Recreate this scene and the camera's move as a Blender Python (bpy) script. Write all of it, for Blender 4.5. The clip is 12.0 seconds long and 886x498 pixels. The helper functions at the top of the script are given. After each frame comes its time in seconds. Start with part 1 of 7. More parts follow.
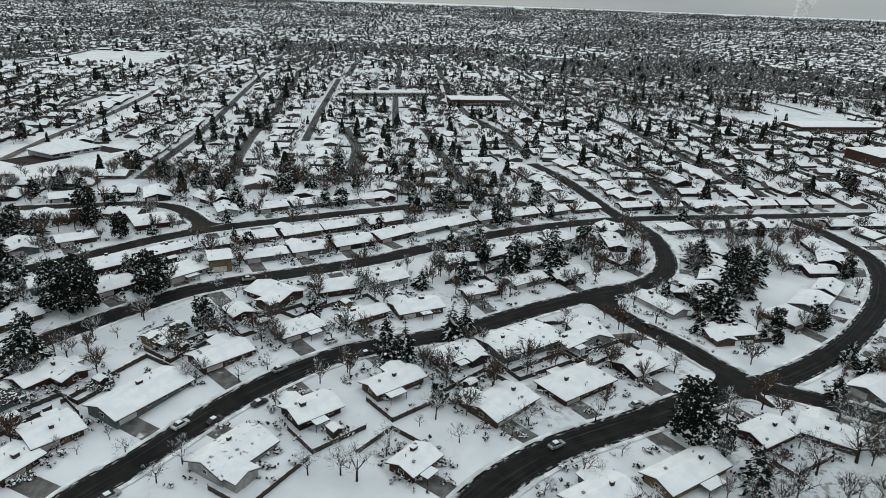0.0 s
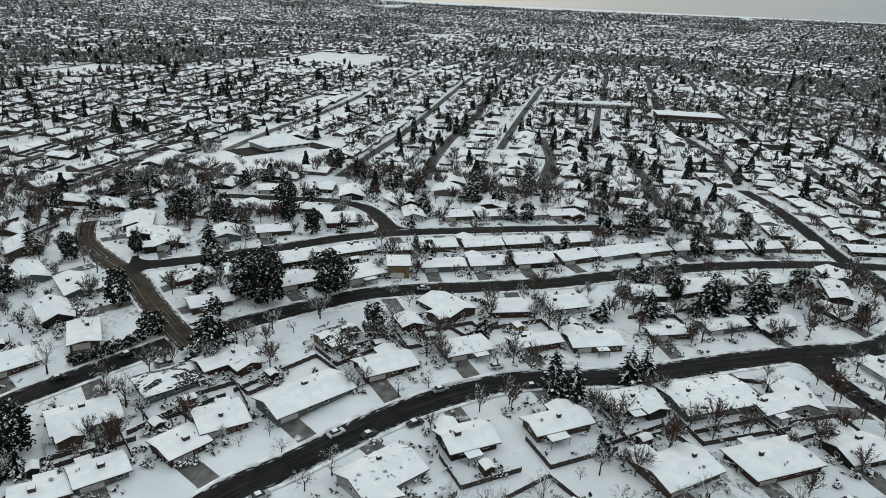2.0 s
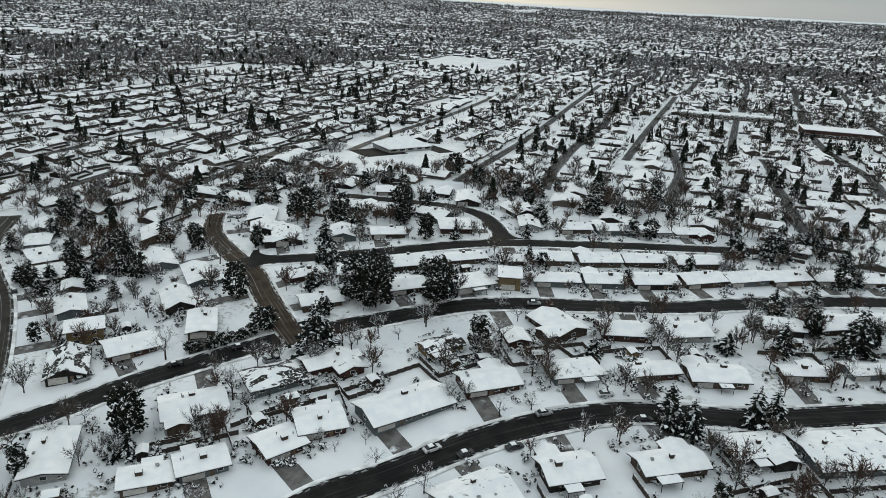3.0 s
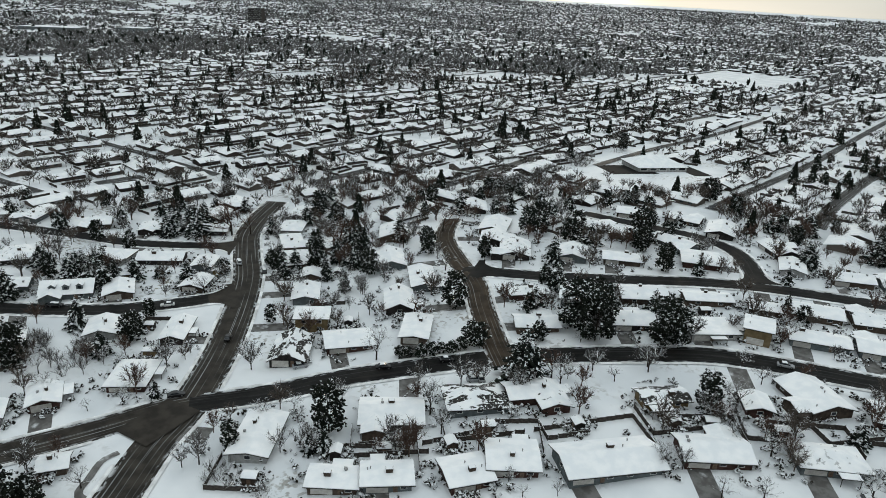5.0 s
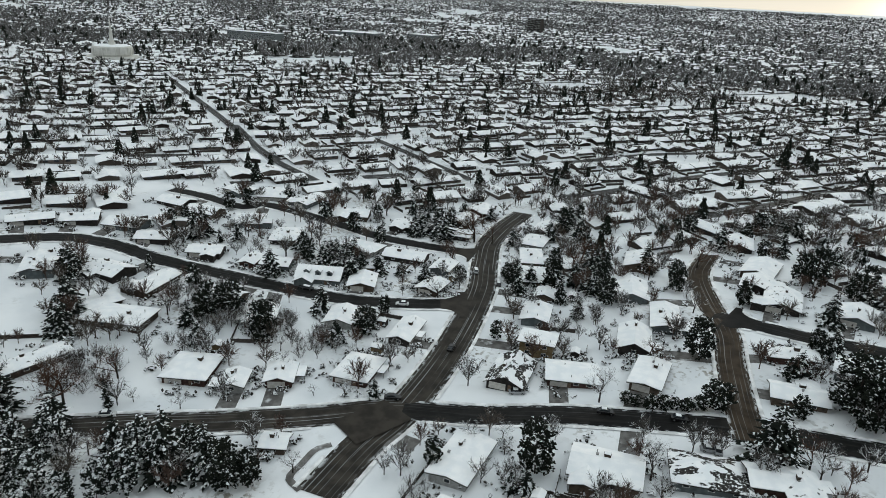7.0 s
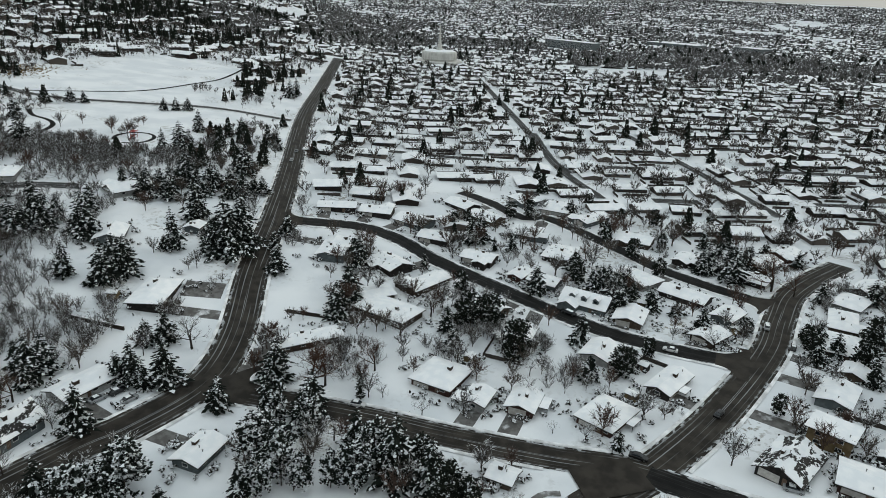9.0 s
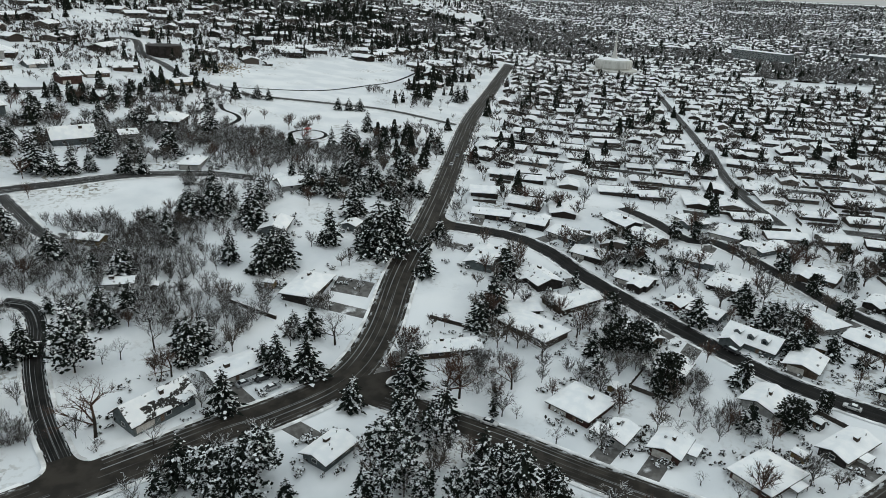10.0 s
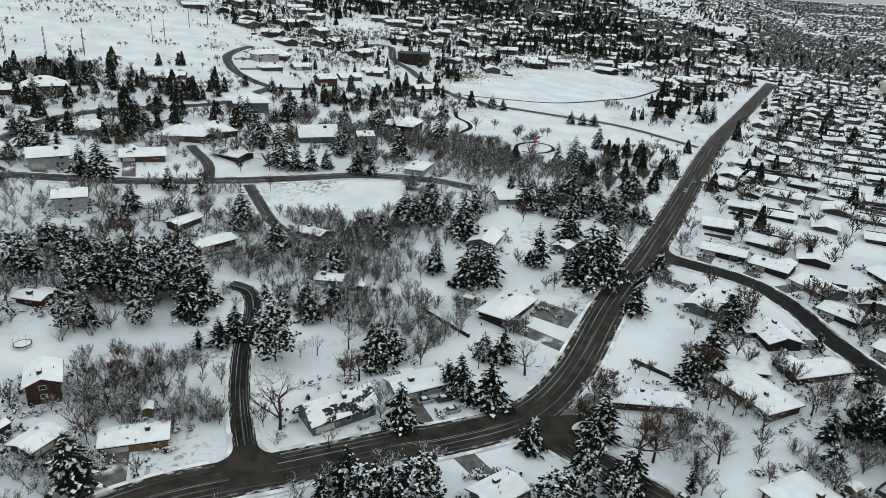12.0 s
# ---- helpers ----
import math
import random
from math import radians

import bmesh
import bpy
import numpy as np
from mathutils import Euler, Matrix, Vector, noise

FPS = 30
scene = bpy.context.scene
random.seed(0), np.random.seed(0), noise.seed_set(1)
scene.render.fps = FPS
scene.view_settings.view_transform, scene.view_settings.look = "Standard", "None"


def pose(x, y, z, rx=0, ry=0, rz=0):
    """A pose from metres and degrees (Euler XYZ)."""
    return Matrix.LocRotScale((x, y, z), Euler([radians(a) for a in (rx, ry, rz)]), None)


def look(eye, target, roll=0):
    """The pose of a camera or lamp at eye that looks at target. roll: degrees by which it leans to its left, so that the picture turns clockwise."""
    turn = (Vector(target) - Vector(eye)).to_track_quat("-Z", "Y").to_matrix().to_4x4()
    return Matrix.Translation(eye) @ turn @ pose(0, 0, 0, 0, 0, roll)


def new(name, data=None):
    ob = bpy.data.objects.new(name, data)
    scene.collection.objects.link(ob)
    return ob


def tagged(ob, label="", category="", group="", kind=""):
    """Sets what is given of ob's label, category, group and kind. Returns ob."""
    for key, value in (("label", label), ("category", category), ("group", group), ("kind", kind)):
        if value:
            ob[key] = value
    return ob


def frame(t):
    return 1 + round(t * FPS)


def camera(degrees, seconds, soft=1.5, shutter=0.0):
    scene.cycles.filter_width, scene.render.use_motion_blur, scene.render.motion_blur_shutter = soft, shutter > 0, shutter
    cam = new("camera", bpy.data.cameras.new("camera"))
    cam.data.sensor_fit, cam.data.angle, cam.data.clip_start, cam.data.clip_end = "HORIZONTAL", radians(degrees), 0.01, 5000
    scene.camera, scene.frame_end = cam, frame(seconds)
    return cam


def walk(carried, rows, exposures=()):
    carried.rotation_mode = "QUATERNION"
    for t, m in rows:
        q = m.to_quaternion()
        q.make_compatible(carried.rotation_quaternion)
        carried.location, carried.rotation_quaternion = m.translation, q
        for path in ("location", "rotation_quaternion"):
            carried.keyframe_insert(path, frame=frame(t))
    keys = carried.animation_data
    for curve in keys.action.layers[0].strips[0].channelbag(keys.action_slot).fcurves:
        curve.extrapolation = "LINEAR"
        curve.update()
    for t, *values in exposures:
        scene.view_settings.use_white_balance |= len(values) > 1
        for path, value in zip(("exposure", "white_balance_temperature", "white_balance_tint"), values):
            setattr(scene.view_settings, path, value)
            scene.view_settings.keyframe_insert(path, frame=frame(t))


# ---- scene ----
import itertools

# ---------------------------------------------------------------- camera
cam = camera(65.03, 12.0, soft=0.85)
PATH = [
    (0.0, -0.00, -0.00, 100.00, 0.000, -19.776, 2.153),
    (0.5, 0.46, 3.38, 100.07, 4.123, -19.777, 2.296),
    (1.0, 0.92, 7.08, 99.93, 8.420, -19.776, 2.408),
    (1.5, 0.83, 10.71, 100.01, 12.146, -19.806, 2.507),
    (2.0, 0.70, 14.24, 99.99, 16.400, -19.828, 2.580),
    (2.5, 0.36, 17.87, 99.84, 21.466, -19.843, 2.628),
    (3.0, -0.59, 21.78, 99.68, 26.629, -19.920, 2.751),
    (3.2, -0.94, 23.73, 99.15, 28.695, -19.876, 2.783),
    (4.8, -4.32, 36.16, 98.27, 45.612, -19.959, 2.523),
    (5.0, -5.24, 37.36, 98.15, 47.739, -19.983, 2.544),
    (5.5, -7.26, 40.57, 98.04, 52.683, -20.013, 2.602),
    (6.0, -9.69, 43.23, 97.76, 57.592, -20.014, 2.667),
    (6.5, -12.49, 45.76, 97.49, 63.411, -20.060, 2.746),
    (6.7, -13.74, 46.22, 97.32, 65.796, -20.062, 2.864),
    (8.3, -22.89, 52.95, 98.84, 84.753, -20.572, 2.735),
    (8.5, -24.22, 53.59, 98.76, 87.569, -20.575, 2.749),
    (9.0, -28.24, 54.76, 98.36, 94.170, -20.621, 2.772),
    (9.5, -32.54, 55.49, 97.74, 100.801, -20.629, 2.758),
    (10.0, -36.51, 55.87, 97.62, 107.993, -20.732, 2.740),
    (10.5, -40.53, 55.92, 97.44, 115.370, -20.797, 2.771),
    (11.0, -44.51, 55.51, 97.05, 122.728, -20.829, 2.767),
    (11.5, -49.01, 55.72, 96.84, 127.796, -20.810, 2.656),
    (12.0, -52.01, 54.75, 97.12, 127.772, -20.743, 2.590),
]


def aim(x, y, z, yaw, pitch, roll):
    a, p = radians(yaw), radians(pitch)
    ahead = Vector((-math.sin(a) * math.cos(p), math.cos(a) * math.cos(p), math.sin(p)))
    return look((x, y, z), Vector((x, y, z)) + ahead * 100, roll)


walk(cam, [(t, aim(*row)) for t, *row in PATH], [(0, 0.45), (6, 0.52), (9, 0.45), (12, 0.60)])

# ---------------------------------------------------------------- light
SUN_AZ = 37.0  # degrees to the left of +y
world = bpy.data.worlds.new("winter_sky")
scene.world = world
world.use_nodes = True
wn, wl = world.node_tree.nodes, world.node_tree.links
wn.clear()
sky = wn.new("ShaderNodeTexSky")
sky.sky_type, sky.sun_disc = "NISHITA", False
sky.sun_elevation, sky.sun_rotation = radians(9), radians(-SUN_AZ)
sky.altitude, sky.air_density, sky.dust_density, sky.ozone_density = 1400, 1.0, 2.0, 1.0
cloud_coord = wn.new("ShaderNodeTexCoord")
cloud_map = wn.new("ShaderNodeMapping")
cloud_map.inputs["Scale"].default_value = (1.2, 1.2, 9)
wl.new(cloud_coord.outputs["Generated"], cloud_map.inputs["Vector"])
cloud = wn.new("ShaderNodeTexNoise")
cloud.inputs["Scale"].default_value, cloud.inputs["Detail"].default_value = 2.2, 5
wl.new(cloud_map.outputs[0], cloud.inputs["Vector"])
ramp = wn.new("ShaderNodeValToRGB")
ramp.color_ramp.elements[0].position, ramp.color_ramp.elements[0].color = 0.35, (4.6, 5.2, 5.42, 1)
ramp.color_ramp.elements[1].position, ramp.color_ramp.elements[1].color = 0.7, (5.75, 6.25, 6.27, 1)
wl.new(cloud.outputs["Fac"], ramp.inputs["Fac"])
# an overcast sky is about three times as bright overhead as at the horizon
split = wn.new("ShaderNodeSeparateXYZ")
wl.new(cloud_coord.outputs["Generated"], split.inputs[0])
rise = wn.new("ShaderNodeMapRange")
for _key, _value in (("From Min", 0.0), ("From Max", 1.0), ("To Min", 0.50), ("To Max", 1.30)):
    rise.inputs[_key].default_value = _value
wl.new(split.outputs["Z"], rise.inputs["Value"])
lift = wn.new("ShaderNodeMixRGB")
lift.blend_type, lift.inputs["Fac"].default_value = "MULTIPLY", 1.0
wl.new(ramp.outputs[0], lift.inputs[1])
wl.new(rise.outputs[0], lift.inputs[2])
blend = wn.new("ShaderNodeMixRGB")
blend.inputs["Fac"].default_value = 0.985
wl.new(sky.outputs[0], blend.inputs[1])
wl.new(lift.outputs[0], blend.inputs[2])
# the cloud thins towards the low sun: a warm glow that fades upwards from the horizon
toward = wn.new("ShaderNodeVectorMath")
toward.operation = "DOT_PRODUCT"
toward.inputs[1].default_value = (-math.sin(radians(SUN_AZ)), math.cos(radians(SUN_AZ)), 0.0)
wl.new(cloud_coord.outputs["Generated"], toward.inputs[0])


def glow_term(power, amount, height):
    """Brightness round the sun: a power of the cosine to it, fading to nothing at the given height."""
    clip, lobe, fade, gain = (wn.new("ShaderNodeMath") for _ in range(4))
    clip.operation, clip.inputs[1].default_value = "MAXIMUM", 0.0
    lobe.operation, lobe.inputs[1].default_value = "POWER", power
    fade.operation = gain.operation = "MULTIPLY"
    gain.inputs[1].default_value = amount
    low = wn.new("ShaderNodeMapRange")
    for key, value in (("From Min", 0.0), ("From Max", height), ("To Min", 1.0), ("To Max", 0.0)):
        low.inputs[key].default_value = value
    wl.new(toward.outputs["Value"], clip.inputs[0])
    wl.new(clip.outputs[0], lobe.inputs[0])
    wl.new(split.outputs["Z"], low.inputs["Value"])
    wl.new(lobe.outputs[0], fade.inputs[0])
    wl.new(low.outputs[0], fade.inputs[1])
    wl.new(fade.outputs[0], gain.inputs[0])
    return gain.outputs[0]


lit = blend.outputs[0]
for _power, _amount, _height, _tint in ((9, 3.6, 0.10, (1.0, 0.88, 0.66, 1)), (900, 9.0, 0.06, (1.0, 0.85, 0.55, 1))):
    tint, plus = wn.new("ShaderNodeMixRGB"), wn.new("ShaderNodeMixRGB")
    tint.blend_type, tint.inputs["Fac"].default_value, tint.inputs[2].default_value = "MULTIPLY", 1.0, _tint
    plus.blend_type, plus.inputs["Fac"].default_value = "ADD", 1.0
    wl.new(glow_term(_power, _amount, _height), tint.inputs[1])
    wl.new(lit, plus.inputs[1])
    wl.new(tint.outputs[0], plus.inputs[2])
    lit = plus.outputs[0]
bg = wn.new("ShaderNodeBackground")
bg.inputs["Strength"].default_value = 0.1
wl.new(lit, bg.inputs["Color"])
wl.new(bg.outputs[0], wn.new("ShaderNodeOutputWorld").inputs["Surface"])

sun = new("sun", bpy.data.lights.new("sun", "SUN"))
sun.data.energy, sun.data.angle, sun.data.color = 0.5, radians(12), (1.0, 0.86, 0.66)
_a, _e = radians(SUN_AZ), radians(9)
sun.matrix_world = look((0, 0, 0), (math.sin(_a) * math.cos(_e), -math.cos(_a) * math.cos(_e), -math.sin(_e)))


# ---------------------------------------------------------------- materials
class Mat:
    """A node material: a principled surface whose colour mixes two tones by noise, with fine relief."""

    def __init__(self, name, a, b, scale=1.0, rough=0.8, bump=0.0, bump_scale=8.0, metal=0.0, contrast=(0.35, 0.65), coord="Object"):
        self.mat = bpy.data.materials.new(name)
        self.mat.use_nodes = True
        self.n, self.l = self.mat.node_tree.nodes, self.mat.node_tree.links
        self.bsdf = self.n["Principled BSDF"]
        self.bsdf.inputs["Roughness"].default_value, self.bsdf.inputs["Metallic"].default_value = rough, metal
        self.bsdf.inputs["Specular IOR Level"].default_value = 0.5 if rough < 0.5 else 0.12
        self.co = self.n.new("ShaderNodeTexCoord").outputs[coord]
        self.col = self.mix(self.noise(scale, 5, contrast), a, b)
        if bump:
            bn = self.n.new("ShaderNodeBump")
            bn.inputs["Strength"].default_value, bn.inputs["Distance"].default_value = bump, 0.1
            self.l.new(self.noise(bump_scale, 4, None), bn.inputs["Height"])
            self.l.new(bn.outputs[0], self.bsdf.inputs["Normal"])
        self.done()

    def noise(self, scale, detail=4, ramp_at=(0.4, 0.6), stretch=None, coord=None):
        co = coord or self.co
        if stretch:
            mp = self.n.new("ShaderNodeMapping")
            mp.inputs["Scale"].default_value = stretch
            self.l.new(co, mp.inputs["Vector"])
            co = mp.outputs[0]
        tx = self.n.new("ShaderNodeTexNoise")
        tx.inputs["Scale"].default_value, tx.inputs["Detail"].default_value = scale, detail
        self.l.new(co, tx.inputs["Vector"])
        return self.range(tx.outputs["Fac"], *ramp_at) if ramp_at else tx.outputs["Fac"]

    def range(self, fac, lo, hi, out_lo=0.0, out_hi=1.0):
        mr = self.n.new("ShaderNodeMapRange")
        mr.interpolation_type = "SMOOTHSTEP"
        for k, v in zip(("From Min", "From Max", "To Min", "To Max"), (lo, hi, out_lo, out_hi)):
            mr.inputs[k].default_value = v
        self.l.new(fac, mr.inputs["Value"])
        return mr.outputs[0]

    def math(self, op, a, b):
        m = self.n.new("ShaderNodeMath")
        m.operation = op
        for k, v in enumerate((a, b)):
            if isinstance(v, (int, float)):
                m.inputs[k].default_value = v
            else:
                self.l.new(v, m.inputs[k])
        return m.outputs[0]

    def mix(self, fac, a, b):
        m = self.n.new("ShaderNodeMixRGB")
        for k, v in ((0, fac), (1, a), (2, b)):
            if isinstance(v, (int, float)):
                m.inputs[k].default_value = v
            elif isinstance(v, tuple):
                m.inputs[k].default_value = (*v, 1)
            else:
                self.l.new(v, m.inputs[k])
        return m.outputs[0]

    def up(self):
        """How far the surface faces the sky, -1 to 1."""
        g, s = self.n.new("ShaderNodeNewGeometry"), self.n.new("ShaderNodeSeparateXYZ")
        self.l.new(g.outputs["Normal"], s.inputs[0])
        return s.outputs["Z"]

    def island(self):
        return self.n.new("ShaderNodeNewGeometry").outputs["Random Per Island"]

    def chance(self):
        return self.n.new("ShaderNodeObjectInfo").outputs["Random"]

    def done(self):
        self.l.new(self.col, self.bsdf.inputs["Base Color"])
        return self


SNOW_A, SNOW_B = (0.80, 0.82, 0.84), (0.89, 0.895, 0.90)
m_snow = Mat("roof_snow", SNOW_A, SNOW_B, 0.35, 0.75, 0.25, 2.5)

_bald = m_snow.math("MULTIPLY", m_snow.noise(0.55, 6, (0.60, 0.66)), m_snow.range(m_snow.chance(), 0.80, 0.86))
m_snow.col = m_snow.mix(_bald, m_snow.col, m_snow.mix(m_snow.noise(3.0), (0.02, 0.019, 0.018), (0.05, 0.046, 0.042)))
m_snow.done()

m_thin = Mat("thawing_roof_snow", SNOW_A, SNOW_B, 0.35, 0.75, 0.25, 2.5)
_slid = m_thin.math("MULTIPLY", m_thin.noise(0.22, 3, (0.50, 0.54), (1, 2.2, 1)), m_thin.noise(1.4, 4, (0.36, 0.46)))
m_thin.col = m_thin.mix(_slid, m_thin.col, m_thin.mix(m_thin.noise(3.0), (0.02, 0.019, 0.018), (0.05, 0.046, 0.042)))
m_thin.done()

m_ground = Mat("ground_snow", (0.68, 0.705, 0.73), (0.80, 0.815, 0.83), 0.05, 0.8, 0.5, 0.45)
_grass = m_ground.mix(m_ground.noise(1.7, 5), (0.10, 0.085, 0.05), (0.22, 0.19, 0.14))
_bare = m_ground.math("MULTIPLY", m_ground.noise(0.035, 6, (0.52, 0.72)), m_ground.noise(0.6, 6, (0.5, 0.62)))
m_ground.col = m_ground.mix(m_ground.math("MULTIPLY", _bare, 0.85), m_ground.col, _grass)
m_ground.done()


def road_material(name, base_a, base_b, slush, edge):
    """Wet asphalt with slush left between the wheel tracks. The u of its map runs across, v along in metres."""
    m = Mat(name, base_a, base_b, 0.25, 0.75, 0.2, 6.0)
    m.bsdf.inputs["Specular IOR Level"].default_value = 0.12
    uv = m.n.new("ShaderNodeTexCoord").outputs["UV"]
    sep = m.n.new("ShaderNodeSeparateXYZ")
    m.l.new(uv, sep.inputs[0])
    off = m.math("ABSOLUTE", m.math("SUBTRACT", sep.outputs["X"], 0.5), 0)
    streak = m.noise(1.0, 4, (0.42, 0.66), (14, 0.03, 1), uv)
    line = lambda at, half: m.range(m.math("ABSOLUTE", m.math("SUBTRACT", off, at), 0), half, half * 0.35)
    lanes = m.math("MAXIMUM", m.math("MAXIMUM", line(0.022, 0.016), line(0.17, 0.02)), m.math("MAXIMUM", line(0.31, 0.022), line(0.42, 0.02)))
    white = m.math("MULTIPLY", m.math("MULTIPLY", streak, lanes), slush)
    rim = m.math("MULTIPLY", m.range(off, 0.36, 0.47), m.noise(1.0, 5, (0.5, 0.58), (9, 0.35, 1), uv))
    white = m.math("MAXIMUM", white, m.math("MULTIPLY", rim, edge))
    worn = m.noise(1.0, 4, (0.45, 0.75), (6, 0.03, 1), uv)
    m.col = m.mix(m.math("MULTIPLY", worn, 0.5), m.col, (0.03, 0.027, 0.024))
    m.col = m.mix(white, m.col, (0.6, 0.62, 0.64))
    return m.done()


m_road = road_material("wet_asphalt", (0.006, 0.006, 0.006), (0.014, 0.0135, 0.013), 0.05, 0.85)
m_arterial = road_material("salted_asphalt", (0.022, 0.019, 0.016), (0.046, 0.040, 0.033), 0.36, 0.7)
m_sanded = road_material("sanded_asphalt", (0.024, 0.017, 0.011), (0.05, 0.036, 0.024), 0.25, 0.8)
m_lane = road_material("rutted_asphalt", (0.008, 0.008, 0.008), (0.02, 0.019, 0.018), 0.75, 0.95)
m_lot = Mat("car_park_asphalt", (0.010, 0.0095, 0.009), (0.022, 0.021, 0.02), 0.08, 0.95)
m_snowroad = road_material("snowy_asphalt", (0.03, 0.03, 0.03), (0.06, 0.058, 0.056), 0.6, 0.9)
m_concrete = Mat("concrete", (0.10, 0.095, 0.09), (0.17, 0.165, 0.16), 0.5, 0.85, 0.2, 12)
m_concrete.col = m_concrete.mix(m_concrete.noise(0.22, 6, (0.56, 0.75)), m_concrete.col, SNOW_A)
m_concrete.done()
m_kerb = Mat("kerb_snow", (0.55, 0.55, 0.55), SNOW_B, 0.25, 0.8, 0.4, 3)
m_eave = Mat("eave_board", (0.02, 0.018, 0.016), (0.045, 0.04, 0.035), 1.5, 0.6)


def clad(name, a, b, course, rows=True):
    """Wall cladding with the shadow line of its courses in the relief."""
    m = Mat(name, a, b, 0.8, 0.75)
    w = m.n.new("ShaderNodeTexWave")
    w.wave_type, w.bands_direction, w.wave_profile = "BANDS", "Z" if rows else "X", "SAW"
    w.inputs["Scale"].default_value = 0.314 / course
    m.l.new(m.co, w.inputs["Vector"])
    bn = m.n.new("ShaderNodeBump")
    bn.inputs["Strength"].default_value, bn.inputs["Distance"].default_value = 0.5, 0.03
    m.l.new(w.outputs["Fac"], bn.inputs["Height"])
    m.l.new(bn.outputs[0], m.bsdf.inputs["Normal"])
    return m


WALLS = {
    "brick": clad("red_brick", (0.042, 0.022, 0.018), (0.072, 0.04, 0.033), 0.075),
    "tan": clad("tan_siding", (0.13, 0.095, 0.05), (0.19, 0.14, 0.078), 0.2),
    "white": clad("white_siding", (0.26, 0.26, 0.255), (0.36, 0.36, 0.35), 0.2),
    "grey": clad("grey_siding", (0.085, 0.1, 0.104), (0.125, 0.142, 0.146), 0.2),
    "dark": clad("dark_siding", (0.018, 0.016, 0.015), (0.035, 0.03, 0.028), 0.2),
    "buff": clad("buff_brick", (0.06, 0.044, 0.033), (0.10, 0.076, 0.06), 0.075),
    "brown": clad("brown_siding", (0.04, 0.03, 0.023), (0.07, 0.053, 0.042), 0.2),
}
WALL_WORDS = {"brick": "dark red brick", "tan": "tan siding", "white": "white siding", "grey": "grey siding", "dark": "dark siding", "buff": "buff brick", "brown": "brown siding"}
m_pane = Mat("window_pane", (0.012, 0.015, 0.018), (0.03, 0.035, 0.04), 0.6, 0.08)
m_frame = Mat("window_frame", (0.6, 0.6, 0.58), (0.72, 0.72, 0.7), 2, 0.5)
m_door = Mat("door_paint", (0.10, 0.07, 0.05), (0.16, 0.11, 0.08), 2, 0.5)
m_garage = Mat("garage_door_paint", (0.42, 0.40, 0.37), (0.55, 0.53, 0.5), 1, 0.55)
m_metal = Mat("vent_metal", (0.2, 0.2, 0.2), (0.35, 0.35, 0.35), 4, 0.45, metal=0.7)
m_bark = Mat("bark", (0.02, 0.016, 0.013), (0.05, 0.04, 0.033), 3, 0.9, 0.5, 9)


def snowy(name, a, b, load, scale=0.9, grain=0.3):
    """Growth with snow lying on what faces the sky, in broken patches."""
    m = Mat(name, a, b, 1.2, 0.85)
    g = m.n.new("ShaderNodeNewGeometry")
    patch = m.noise(scale, 4, (0.62 - load * 0.5, 0.66 - load * 0.5), None, g.outputs["Position"])
    m.col = m.mix(m.math("MULTIPLY", m.range(m.up(), grain, grain + 0.3), patch), m.col, (0.78, 0.8, 0.82))
    return m.done()


m_needle = snowy("snowy_needles", (0.005, 0.0075, 0.006), (0.012, 0.016, 0.0115), 0.15, 0.75, 0.34)
m_laden = snowy("laden_needles", (0.005, 0.0075, 0.006), (0.012, 0.016, 0.0115), 0.22, 0.8, 0.22)
m_needle_dark = snowy("dark_needles", (0.005, 0.0075, 0.005), (0.012, 0.015, 0.010), 0.08, 0.9, 0.36)
m_twig = snowy("snowy_twigs", (0.045, 0.040, 0.037), (0.095, 0.086, 0.079), 0.34, 0.5, 0.22)
m_twig_red = snowy("reddish_twigs", (0.055, 0.036, 0.029), (0.11, 0.074, 0.06), 0.1, 0.5, 0.5)
m_twig_bare = snowy("bare_twigs", (0.06, 0.05, 0.043), (0.12, 0.10, 0.085), 0.1, 0.5, 0.5)
m_rust = snowy("rust_leaves", (0.05, 0.026, 0.018), (0.095, 0.053, 0.036), 0.12, 0.7, 0.5)
m_fence = Mat("fence_wood", (0.035, 0.030, 0.026), (0.075, 0.064, 0.056), 1.5, 0.85)

# ---------------------------------------------------------------- the lie of the land
SWELLS = [
    (-320, -110, 3.3), (-320, -5, 4.4), (-320, 100, -1.8), (-320, 205, -3.0), (-320, 310, -1.2), (-215, -110, -2.3),
    (-215, -5, -1.4), (-215, 100, -3.5), (-215, 205, -0.2), (-215, 310, 2.7), (-215, 415, 0.4), (-110, -110, -4.7),
    (-110, -5, -3.6), (-110, 100, -1.6), (-110, 205, 2.2), (-110, 310, 3.7), (-5, 100, -0.5), (-5, 205, 0.4),
    (-5, 310, 1.1), (-5, 415, 0.2), (100, 205, -1.2), (100, 310, -1.0), (100, 415, -0.2)]


SWELL = np.array(SWELLS, float)


def step(a, b, v):
    t = np.clip((v - a) / (b - a), 0, 1)
    return t * t * (3 - 2 * t)


